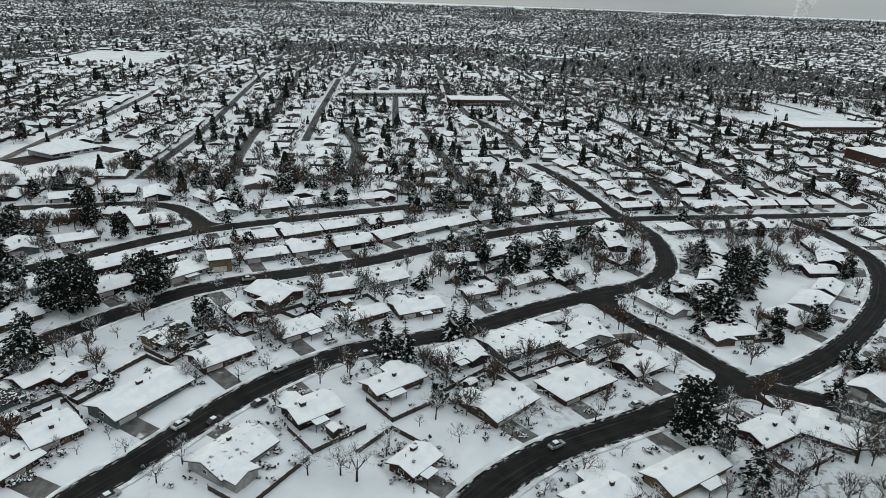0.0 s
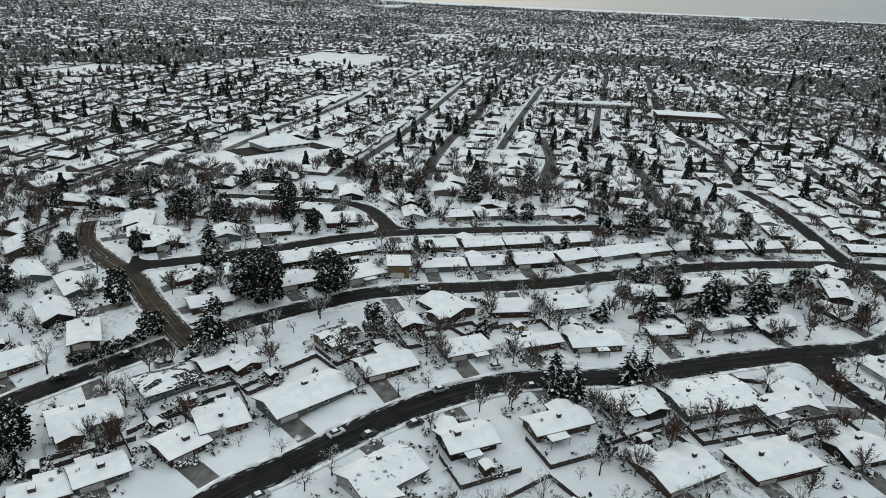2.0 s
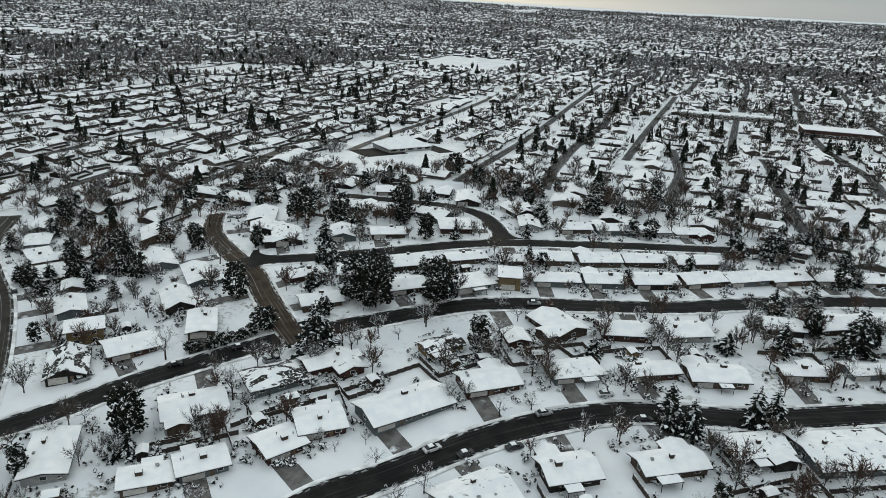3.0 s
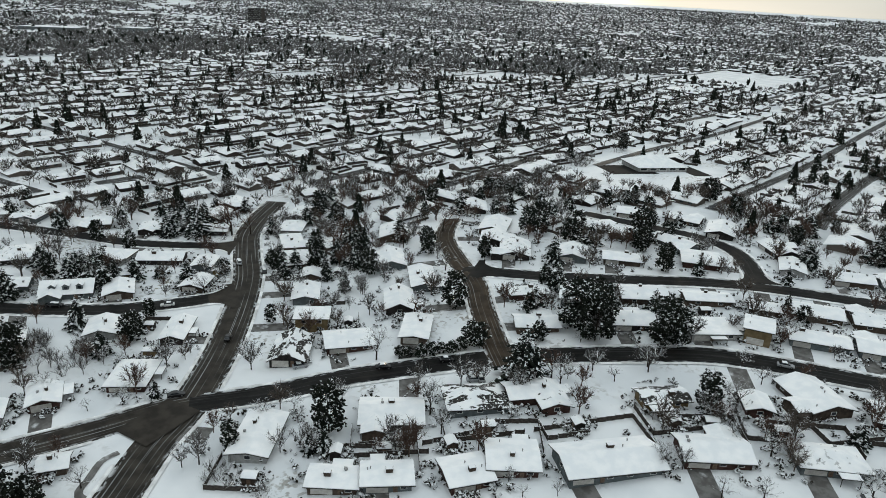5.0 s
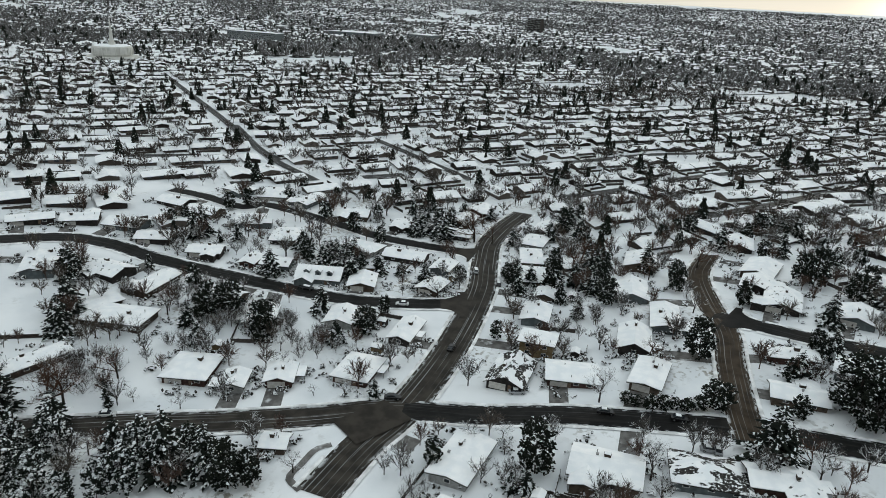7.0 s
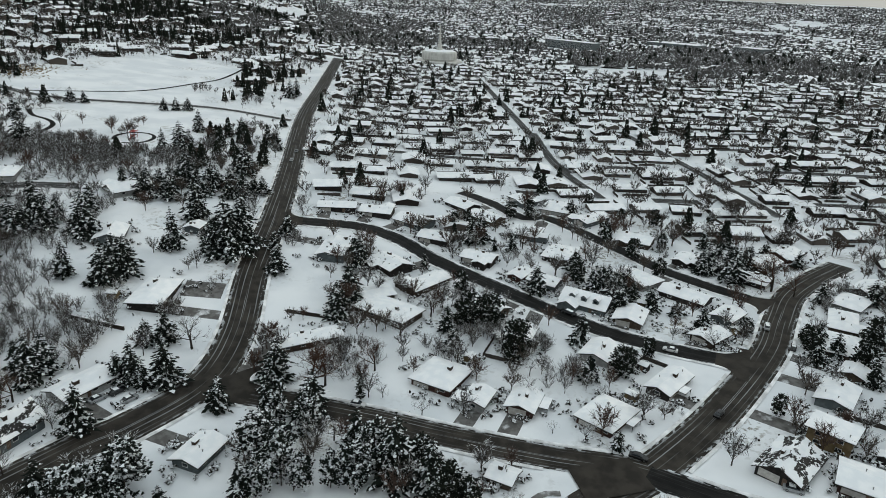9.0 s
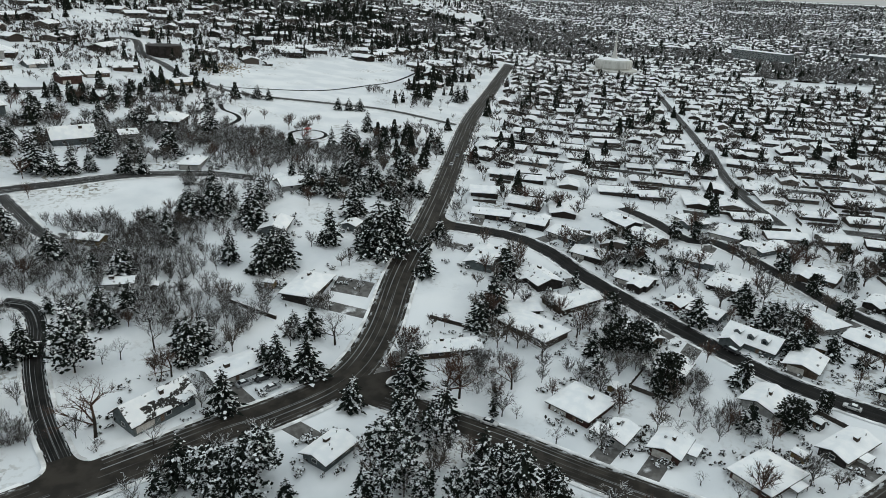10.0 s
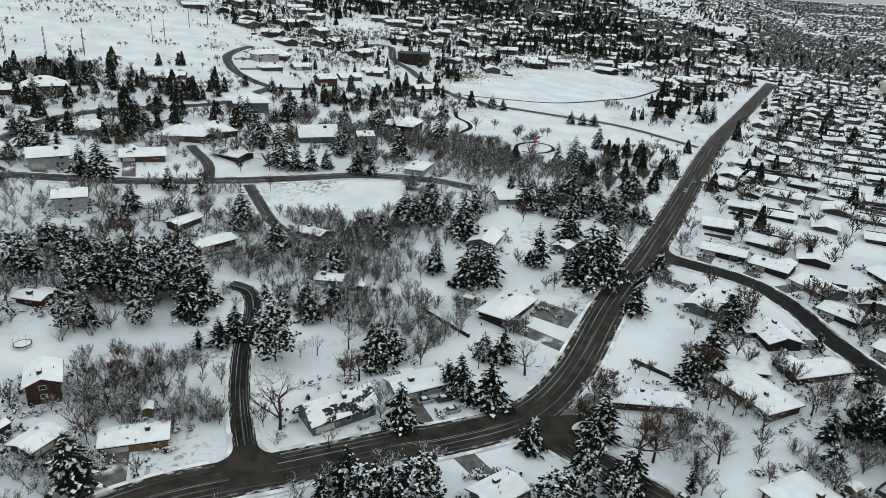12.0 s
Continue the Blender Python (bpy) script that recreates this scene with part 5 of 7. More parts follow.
def on_lawn(x, y, room=1.0):
    for cx, cy, ax, ay, bx, by in LAWNS:
        det = ax * by - ay * bx
        u, v = ((x - cx) * by - (y - cy) * bx) / det, ((y - cy) * ax - (x - cx) * ay) / det
        if u * u + v * v < room:
            return True
    return False


YARD = []  # x, y, height of the many leafless trees of the yards


def yard_trees(count, lo, hi, area, kinds, heights, seed, joined_up=False):
    """Trees in the yards, off roads and roofs."""
    rng = random.Random(seed)
    x0, x1, y0, y1 = area
    n = 0
    for _ in range(count * 12):
        if n >= count:
            break
        x, y = rng.uniform(x0, x1), rng.uniform(y0, y1)
        r = math.hypot(x + 25, y - 30)
        if not lo < r < hi or on_lawn(x, y) or near_road((x, y), 2.5) or any((x - a) ** 2 + (y - b) ** 2 < (q * 0.72 + 2) ** 2 for a, b, q, _ in HOUSES):
            continue
        if joined_up:
            YARD.append((x, y, rng.uniform(*heights) * 1.2))
        else:
            tree(kinds, x, y, rng.uniform(*heights))
        n += 1


yard_trees(90, 100, 190, (-320, 170, -10, 350), BARE, (4, 8), 1)
yard_trees(1150, 125, 385, (-360, 200, -10, 410), BARE, (4, 8.5), 6, True)
yard_trees(18, 150, 330, (-320, 170, 60, 350), RUST, (6, 10), 2)
yard_trees(70, 200, 350, (-330, 170, -10, 370), SPRUCE, (7, 13), 3)
yard_trees(60, 220, 350, (-330, 170, -10, 370), PINE, (6, 10), 8)
yard_trees(260, 130, 430, (-420, -60, -330, -40), BARE, (4, 8), 4, True)
yard_trees(50, 170, 430, (-420, -60, -330, -60), SPRUCE, (8, 14), 5)

# ---------------------------------------------------------------- driveways, fences, cars
def drape(name, x, y, yaw, hx, hy, lift, mat, label, nx=2, ny=6):
    """A rectangle laid on the ground, with a thickness that shows at its edge."""
    c, s = math.cos(radians(yaw)), math.sin(radians(yaw))
    g = [(x + u * c - v * s, y + u * s + v * c) for v in np.linspace(-hy, hy, ny + 1) for u in np.linspace(-hx, hx, nx + 1)]
    v = [(a, b, float(land(a, b)) + lift) for a, b in g] + [(a, b, float(land(a, b)) - 0.1) for a, b in g]
    n, m = nx + 1, len(g)
    f = [(j * n + i, j * n + i + 1, (j + 1) * n + i + 1, (j + 1) * n + i) for j in range(ny) for i in range(nx)]
    rim = [i for i in range(n)] + [j * n + nx for j in range(1, ny + 1)] + [ny * n + i for i in range(nx - 1, -1, -1)] + [j * n for j in range(ny - 1, 0, -1)]
    f += [(b, a, a + m, b + m) for a, b in zip(rim, rim[1:] + rim[:1])]
    return tagged(new(name, mesh(name, v, f, mat)), label, name.replace("_", " "), kind="structure")


for _x, _y, _yaw, _L, _W, _side, _k in drives:
    if rnd.random() < 0.3:
        continue
    _run, _dep, _turn = ((_L, _W, 0), (_L, _W, 180), (_W, _L, 90), (_W, _L, 270))[_side]
    _m = pose(_x, _y, 0, 0, 0, _yaw + _turn)
    _a = (_m @ Vector((-_run / 2 + 3.1, -_dep / 2, 0))).to_2d()
    _out = (_m.to_3x3() @ Vector((0, -1, 0))).to_2d()
    _line, _half = ROADS[_k][0], ROADS[_k][1]
    _d = next((q for q in np.arange(2, 26, 0.5) if np.hypot(*(_line - np.array(_a + _out * q)).T).min() < _half + 0.2), None)
    if _d is None:
        continue
    _c = _a + _out * (_d / 2)
    drape("driveway", _c.x, _c.y, _yaw + _turn, 2.6, _d / 2, 0.05, m_concrete, "partly cleared grey concrete driveway edged with snow")

_bv, _bf = box(-1.18, 1.18, -0.04, 0.04, 0.08, 1.45)
ME_PANEL = mesh("panel", _bv, _bf, m_fence, m_snow, index=[0, 1, 0, 0, 0, 0])
ME_POST = mesh("post", *stack([(0.06, 0.06, -0.3), (0.06, 0.06, 1.55), (0.09, 0.09, 1.55), (0.02, 0.02, 1.65)]), m_fence)


def fence(x0, y0, x1, y1, label="weathered dark wooden board fence capped with snow"):
    a, b = np.array((x0, y0)), np.array((x1, y1))
    n = max(1, int(round(np.hypot(*(b - a)) / 2.4)))
    ang = math.degrees(math.atan2(*(b - a)[::-1]))
    fc = tagged(new("fence"), label, "fence", "yard fences")
    fc.matrix_basis = pose(x0, y0, float(land(x0, y0)))
    for k in range(n + 1):
        p = a + (b - a) * k / n
        part("post", ME_POST, fc, pose(p[0] - x0, p[1] - y0, float(land(*p)) - float(land(x0, y0))))
        if k < n:
            q = a + (b - a) * (k + 0.5) / n
            part("panel", ME_PANEL, fc, pose(q[0] - x0, q[1] - y0, float(land(*q)) - float(land(x0, y0)), 0, 0, ang))
    return fc


def lot_fences():
    """Fences between neighbouring back yards, square to the street, and along the rear."""
    count = 0
    for x, y, yaw, L, W, side, k in list(drives):
        r = math.hypot(x + 25, y - 30)
        if r > 225 or count > 70:
            continue
        run, dep, turn = ((L, W, 0), (L, W, 180), (W, L, 90), (W, L, 270))[side]
        m = pose(x, y, 0, 0, 0, yaw + turn)
        edge = run / 2 + 2.2
        pts = [m @ Vector((edge, dep / 2 - 2, 0)), m @ Vector((edge, dep / 2 + 9.5, 0)), m @ Vector((-edge + 1, dep / 2 + 9.5, 0))]
        for p, q in zip(pts, pts[1:]):
            mid = [(p * (1 - t) + q * t) for t in (0, 0.25, 0.5, 0.75, 1)]
            if any(near_road((c.x, c.y), 2.5) or any((c.x - a) ** 2 + (c.y - b) ** 2 < (h * 0.75) ** 2 for a, b, h, _ in HOUSES) for c in mid):
                continue
            fence(p.x, p.y, q.x, q.y)
            count += 1


lot_fences()


def shed(x, y, yaw):
    """A small garden shed."""
    sd = tagged(new("shed"), "small wooden garden shed with a snowy roof", "shed", "garden sheds")
    sd.matrix_basis = pose(x, y, float(land(x, y)), 0, 0, yaw)
    wing(sd, 0, 0, 3.2, 2.5, 2.0, "gable", 0.4, rnd.choice(("brown", "dark", "tan")), low=-0.6, snow=0.14, over=0.25)
    part("door", ME_DOOR, sd, pose(0, -1.25, 0) @ Matrix.Diagonal((0.9, 1, 0.88, 1)))


_n = 0
for _x, _y, _yaw, _L, _W, _side, _k in list(drives):
    if _n < 34 and math.hypot(_x + 25, _y - 30) < 240 and rnd.random() < 0.45:
        _m = pose(_x, _y, 0, 0, 0, _yaw + (0, 180, 90, 270)[_side])
        _p = _m @ Vector((rnd.uniform(-4, 4), (_W if _side < 2 else _L) / 2 + 6.5, 0))
        if not near_road((_p.x, _p.y), 3) and clear(_p.x, _p.y, 1.5, 1.5):
            shed(_p.x, _p.y, _yaw + rnd.choice((0, 90)))
            HOUSES.append((_p.x, _p.y, 2, 0))
            _n += 1
m_tyre = Mat("tyre_rubber", (0.01, 0.01, 0.01), (0.02, 0.02, 0.02), 4, 0.8)
m_rim = Mat("wheel_rim", (0.3, 0.3, 0.3), (0.45, 0.45, 0.45), 5, 0.35, metal=0.9)
PAINT = {"white": (0.6, 0.6, 0.6), "black": (0.012, 0.012, 0.013), "silver": (0.3, 0.31, 0.32), "dark red": (0.12, 0.012, 0.012), "dark blue": (0.015, 0.025, 0.06)}
CAR_MATS = {k: Mat("car_paint", tuple(0.85 * q for q in c), c, 2, 0.25) for k, c in PAINT.items()}


def disc(r, w, n=14):
    v = [(r * math.cos(t), y, r * math.sin(t)) for y in (-w / 2, w / 2) for t in np.arange(n) * 2 * math.pi / n]
    return v, [(i, n + i, n + (i + 1) % n, (i + 1) % n) for i in range(n)] + [tuple(range(n)), tuple(range(2 * n - 1, n - 1, -1))]


def shell(rings):
    """A skin over cross-sections at given x: (x, half width, low z, high z)."""
    v, f = [], []
    for x, w, a, b in rings:
        v += [(x, -w, a), (x, w, a), (x, w, b - 0.12), (x, w * 0.9, b), (x, -w * 0.9, b), (x, -w, b - 0.12)]
    for k in range(len(rings) - 1):
        o = 6 * k
        f += [(o + i, o + 6 + i, o + 6 + (i + 1) % 6, o + (i + 1) % 6) for i in range(6)]
    n = len(v) - 6
    return v, f + [(0, 1, 2, 3, 4, 5), tuple(range(n + 5, n - 1, -1))]


ME_WHEEL, ME_HUB = mesh("tyre", *disc(0.33, 0.22), m_tyre), mesh("rim", *disc(0.2, 0.235, 10), m_rim)
ME_BODY = {k: mesh("body", *shell([(-2.3, 0.75, 0.35, 0.75), (-2.2, 0.88, 0.25, 0.9), (-1.2, 0.9, 0.22, 0.98), (0.9, 0.9, 0.22, 0.95), (2.0, 0.88, 0.25, 0.82), (2.3, 0.74, 0.35, 0.68)]), m) for k, m in CAR_MATS.items()}
ME_GLASS = mesh("cabin_glass", *shell([(-1.75, 0.72, 0.9, 1.02), (-1.15, 0.74, 0.9, 1.4), (0.3, 0.74, 0.9, 1.42), (1.1, 0.72, 0.88, 1.02)]), m_pane)
ME_TOP = {k: mesh("car_roof", *box(-1.1, 0.28, -0.64, 0.64, 1.405, 1.47), m) for k, m in CAR_MATS.items()}
ME_TOPSNOW = mesh("snow_cover", *stack([(0.68, 0.62, 1.475), (0.6, 0.55, 1.58)]), m_snow)


def car(x, y, colour, snow=True, turn=None):
    line = min(((np.hypot(*(l - (x, y)).T).min(), k) for k, (l, _, _, _) in enumerate(ROADS)))[1]
    l = ROADS[line][0]
    i = int(np.clip(np.hypot(*(l - (x, y)).T).argmin(), 1, len(l) - 2))
    d = l[i + 1] - l[i - 1]
    ob = tagged(new("car"), f"{colour} car {'with snow on its roof ' if snow else ''}standing on the street", "car", "parked cars")
    ob.matrix_basis = pose(x, y, float(land(x, y)) + (0.25 if near_road((x, y)) else 0.06), 0, 0, math.degrees(math.atan2(d[1], d[0])) if turn is None else turn)
    part("body", ME_BODY[colour], ob)
    part("cabin_glass", ME_GLASS, ob)
    part("car_roof", ME_TOP[colour], ob)
    if snow:
        part("snow_cover", ME_TOPSNOW, ob, pose(-0.41, 0, 0))
    for a in (-1.4, 1.45):
        for b in (-0.8, 0.8):
            w = part("wheel", ME_WHEEL, ob, pose(a, b, 0.33))
            part("rim", ME_HUB, w)


car(-62.7, 145.0, "white")
car(-44.3, 170.8, "silver")
car(-32.9, 187.4, "white")
car(-21.2, 181.1, "black")
car(-69.1, 120.7, "silver")
car(-45.9, 155.0, "black")
car(-54.9, 147.0, "black")
car(53.4, 161.8, "silver")
car(29.2, 142.3, "silver")
car(62.5, 216.9, "black")
car(69.0, 209.8, "black")
car(-192.8, 118.8, "black", False)
car(-250.1, 150.4, "white")
car(-234.3, 153.3, "black")
car(-122.1, 122.1, "silver")
car(-145.6, 143.9, "black")
car(-135.7, 159.4, "black")
car(-122.7, 158.0, "silver")
car(-121.9, 159.6, "silver")
car(-172.0, 94.1, "black", False)
car(-248.6, 150.0, "silver")
car(-177.0, -39.3, "black")
car(-174.9, -35.0, "silver")
car(-171.7, 6.2, "black")
car(-184.8, 22.5, "white")
car(-97.6, -70.1, "black", False)
car(-172.9, -42.4, "silver")
car(-248.8, 82.6, "black")
car(-163.0, 126.9, "silver")
car(-68.3, 226.9, "silver")
car(-381.4, -53.7, "white", False)
car(-402.3, -57.1, "silver", False)
car(-227.9, 113.4, "white")
car(-247.9, 83.6, "black")
# ---------------------------------------------------------------- brush, hedges and thickets
def scattered(proto_v, proto_f, rows):
    """Copies of a small shape joined into one: rows of x, y, z, turn, scale x, y, z."""
    pv, rows = np.asarray(proto_v, float), np.asarray(rows, float)
    c, s = np.cos(rows[:, 3])[:, None], np.sin(rows[:, 3])[:, None]
    x, y, z = pv[None, :, 0] * rows[:, 4:5], pv[None, :, 1] * rows[:, 5:6], pv[None, :, 2] * rows[:, 6:7]
    v = np.stack([x * c - y * s + rows[:, 0:1], x * s + y * c + rows[:, 1:2], z + rows[:, 2:3]], -1).reshape(-1, 3)
    n = len(pv)
    flat = np.array([i for q in proto_f for i in q])
    loops = (flat[None] + n * np.arange(len(rows))[:, None]).ravel()
    return v, (loops, np.tile([len(q) for q in proto_f], len(rows)))


def off_roofs(x, y, k=0.62):
    h = np.array(HOUSES)
    return bool(((h[:, 0] - x) ** 2 + (h[:, 1] - y) ** 2 > (h[:, 2] * k + 0.8) ** 2).all())


def patch(x, y, size, seed):
    """Smooth noise from 0 to 1 over the plan."""
    table = np.random.default_rng(seed).random((64, 64))
    u, v = x / size, y / size
    i, j = np.floor(u).astype(int), np.floor(v).astype(int)
    s, t = u - i, v - j
    s, t = s * s * (3 - 2 * s), t * t * (3 - 2 * t)
    at = lambda a, b: table[(i + a) % 64, (j + b) % 64]
    return (at(0, 0) * (1 - s) + at(1, 0) * s) * (1 - t) + (at(0, 1) * (1 - s) + at(1, 1) * s) * t


THICKETS = [(-125, -105, 12), (-132, -87, 17), (-131, -73, 12), (-133, -101, 10), (-219, -112, 18), (-212, -88, 18), (-227, -132, 14), (-235, -104, 16), (-208, -64, 11), (-198, -62, 8), (-195, -123, 13), (-198, -152, 10), (-224, -151, 13), (-341, -166, 16), (-346, -151, 16), (-347, -134, 16), (-345, -116, 16), (-345, -100, 14), (-347, -89, 12), (-213, -123, 14), (-192, -80, 10), (-179, -91, 8), (-184, -127, 9), (-120, -89, 12), (-116, -98, 8), (-205, 14, 9), (-206, 8, 9), (-209, 19, 8)]
THICKETS += [(-257, 31, 9), (-270, 14, 7), (-233, 51, 9), (-225, 72, 7), (-211, 78, 6), (-278, -24, 6), (-247, 50, 8), (-216, 42, 6), (-193, -64, 12), (-212, -114, 14), (-193, -84, 10), (-228, 56, 9), (-207, 79, 8), (-226, 66, 8), (-144, 129, 6), (-132, 89, 5), (-135, 102, 4), (-239, 192, 7), (-272, 172, 8), (-130, 109, 4), (-274, 395, 14), (-262, 354, 12), (-239, -377, 20), (-207, -261, 14), (-621, -70, 9), (-541, -172, 8), (-530, -127, 8), (-377, -95, 8)]  # x, y, radius
THICKETS += [(-319, -202, 14), (-323, -190, 14), (-326, -178, 14), (-330, -165, 14), (-332, -151, 14), (-332, -136, 14), (-330, -123, 13), (-280, 188, 8), (-231, 171, 6), (-196, 169, 5), (-254, 196, 7), (-215, 190, 5), (-184, 156, 4), (-230, 224, 5), (-275, 99, 5), (-290, 65, 6), (-303, 150, 7), (-155, 249, 5), (-249, 304, 10), (-249, 325, 10), (-135, 299, 8), (-59, 317, 7), (1, 342, 7), (-12, 298, 7), (-106, 271, 6)]
_rows, _r = [], np.random.default_rng(31)
for _x, _y, _q in THICKETS:
    for _ in range(int(_q * _q * 0.2)):
        _a, _d = _r.uniform(0, 6.283), _q * math.sqrt(_r.uniform(0, 1))
        _px, _py = _x + _d * math.cos(_a), _y + _d * math.sin(_a)
        if near_road((_px, _py), 1.5) or on_lawn(_px, _py) or not off_roofs(_px, _py):
            continue
        _h = _r.uniform(3.5, 6.5)
        _rows.append((_px, _py, float(land(_px, _py)), _r.uniform(0, 6), _h * 0.85, _h * 0.85, _h))
for _ in range(7000):
    _px, _py = _r.uniform(-330, -80), _r.uniform(-250, -25)
    if len(_rows) > 2700 or patch(np.array([_px]), np.array([_py]), 38, 12)[0] < 0.5 or on_lawn(_px, _py) or near_road((_px, _py), 2) or not off_roofs(_px, _py, 0.85):
        continue
    _h = _r.uniform(3.4, 6.8)
    _rows.append((_px, _py, float(land(_px, _py)), _r.uniform(0, 6), _h, _h, _h))
for _k in range(3):
    tagged(new("yard_trees", mesh("yard_trees", *scattered(*airy_mesh(53 + _k, 11, 30, 0.0085), [(x, y, float(land(x, y)), x, h, h, h) for x, y, h in YARD[_k::3]]), (m_twig, m_twig_bare, m_twig_red)[_k])), ("many small leafless trees in the snowy yards", "grey-brown leafless trees in the snowy yards", "leafless trees with reddish twigs in the yards")[_k], "trees", kind="stuff")
_r.shuffle(_rows)
_half = len(_rows) // 2
tagged(new("thicket", mesh("thicket", *scattered(*scrub_mesh(51), _rows[:_half]), m_twig)), "dense leafless scrub oak thicket frosted with snow", "thicket", kind="stuff")
tagged(new("thicket", mesh("thicket", *scattered(*airy_mesh(58, 12, 26, 0.007, 0.12, 0.5), [(*q[:4], *(c * 1.15 for c in q[4:])) for q in _rows[_half:]]), m_twig)), "dense leafless scrub oak thicket frosted with snow", "thicket", kind="stuff")

_rngb = np.random.default_rng(9)
SHRUB = joined(*[clump(_rngb.normal(0, 0.42, 3) * (1, 1, 0.35) + (0, 0, 0.4), (0.34, 0.34, 0.3), _rngb, 0.8) for _ in range(6)])
_rows = []
for _x, _y, _q, _yaw in HOUSES:
    if math.hypot(_x + 25, _y - 30) > 380:
        continue
    for _ in range(32):
        _a, _d = _r.uniform(0, 6.283), _q * _r.uniform(0.75, 1.7)
        _px, _py = _x + _d * math.cos(_a), _y + _d * math.sin(_a)
        if near_road((_px, _py), 1.5) or on_lawn(_px, _py, 0.8) or not off_roofs(_px, _py, 0.7):
            continue
        _h = _r.uniform(0.7, 2.3)
        _rows.append((_px, _py, float(land(_px, _py)), _r.uniform(0, 6), _h * _r.uniform(0.6, 1.1), _h * _r.uniform(0.6, 1.1), _h))
m_shrub = snowy("snowy_shrubs", (0.012, 0.011, 0.009), (0.03, 0.026, 0.02), 0.3, 1.6, 0.3)
tagged(new("shrubs", mesh("shrubs", *scattered(*SHRUB, _rows), m_shrub)), "low dark garden shrubs loaded with snow", "shrubs", kind="stuff")

# ---------------------------------------------------------------- landmarks
def lot(x, y, yaw, hx, hy, label="wet black asphalt car park cleared of snow"):
    drape("car_park", x, y, yaw, hx, hy, 0.12, m_lot, label, 8, 8)


def hall(name, x, y, yaw, L, W, h, kind, pitch, wall, label, category, windows=0, storeys=1):
    """A larger building: walls, roof, snow, window bands."""
    ob = tagged(new(name), label, category)
    ob.matrix_basis = pose(x, y, float(land(x, y)), 0, 0, yaw)
    wing(ob, 0, 0, L, W, h, kind, pitch, wall, low=-2, snow=0.3, over=0.8)
    for side in (0, 180) if windows else ():
        for s in range(storeys):
            for k in range(windows):
                px = (k + 0.5) / windows * L - L / 2
                w = part("window", ME_WINDOW, ob, pose(0, 0, 0, 0, 0, side) @ pose(px, -W / 2, 1.2 + s * h / storeys) @ Matrix.Diagonal((L / windows / 2.0, 1, 1.6, 1)))
                part("pane", ME_PANE, w)
    HOUSES.append((x, y, max(L, W) / 2, yaw))
    return ob


lot(-243, 404, 60, 15, 13)
hall("church", -237, 424, 60, 32, 24, 3, "hip", 0.42, "white", "low white church with a broad snowy hipped roof", "church", 5)
lot(-218, 437, 60, 6, 14)
hall("apartment_block", -66, 758, 16, 88, 13, 4, "gable", 0.2, "buff", "long buff apartment block under a snowy roof", "building", 18, 2)
hall("school", 30, 720, 10, 60, 28, 6, "flat", 0, "brick", "flat-roofed brick school under snow", "school", 10)
lot(84, 612, 10, 34, 12)
hall("school", 345, 632, 12, 80, 30, 6, "flat", 0, "brick", "flat-roofed brick school under snow", "school", 12)
hall("school", 318, 500, 12, 40, 34, 7, "flat", 0, "brick", "flat-roofed red brick hall under snow", "school", 8)
hall("office_block", -1400, 178, 47, 110, 24, 15, "flat", 0, "grey", "long five-storey concrete office block", "office block", 20, 5)
hall("warehouse", -1620, 420, 52, 110, 55, 8, "flat", 0, "grey", "large grey hall with a flat snow-covered roof", "hall")
hall("office_block", -1560, 560, 40, 60, 40, 10, "flat", 0, "grey", "distant flat-roofed office block", "office block", 10, 3)
hall("office_tower", -1900, 1010, 40, 40, 26, 40, "flat", 0, "dark", "distant dark office tower", "office tower", 8, 8)


def temple(x, y):
    """A white round temple on a podium with a tall needle spire."""
    tm = tagged(new("temple"), "white round concrete temple with a tall golden-white spire", "temple")
    tm.matrix_basis = pose(x, y, float(land(x, y)))

    def drum(rings, n=40):
        v = [(r * math.cos(t), r * math.sin(t), z) for r, z in rings for t in np.arange(n) * 2 * math.pi / n]
        f = [(k * n + i, k * n + (i + 1) % n, (k + 1) * n + (i + 1) % n, (k + 1) * n + i) for k in range(len(rings) - 1) for i in range(n)]
        return v, f + [tuple(range(n - 1, -1, -1)), tuple(range(len(v) - n, len(v)))]

    white = Mat("temple_stone", (0.5, 0.49, 0.46), (0.62, 0.61, 0.58), 0.2, 0.7)
    part("podium", mesh("podium", *drum([(31, -1), (31, 4), (30, 4.4)]), white), tm)
    part("drum", mesh("drum", *drum([(22, 4.4), (22, 5.5), (23.5, 7), (23.5, 15), (22.5, 16.5), (21, 16.6)]), white), tm)
    for k in range(28):
        a = k / 28 * 360
        part("fin", mesh("fin", *box(23.3, 24.2, -0.5, 0.5, 6.5, 15.2), white) if k == 0 else bpy.data.meshes["fin"], tm, pose(0, 0, 0, 0, 0, a))
    part("roof", mesh("roof", *drum([(20.9, 16.6), (20, 17.2), (8, 18)]), m_snow), tm)
    part("spire", mesh("spire", *drum([(5, 17.5), (3.5, 21), (2.2, 26), (1.2, 38), (0.25, 52)], 16), white), tm)


temple(-1003, -34)
HOUSES.append((-1003, -34, 34, 0))


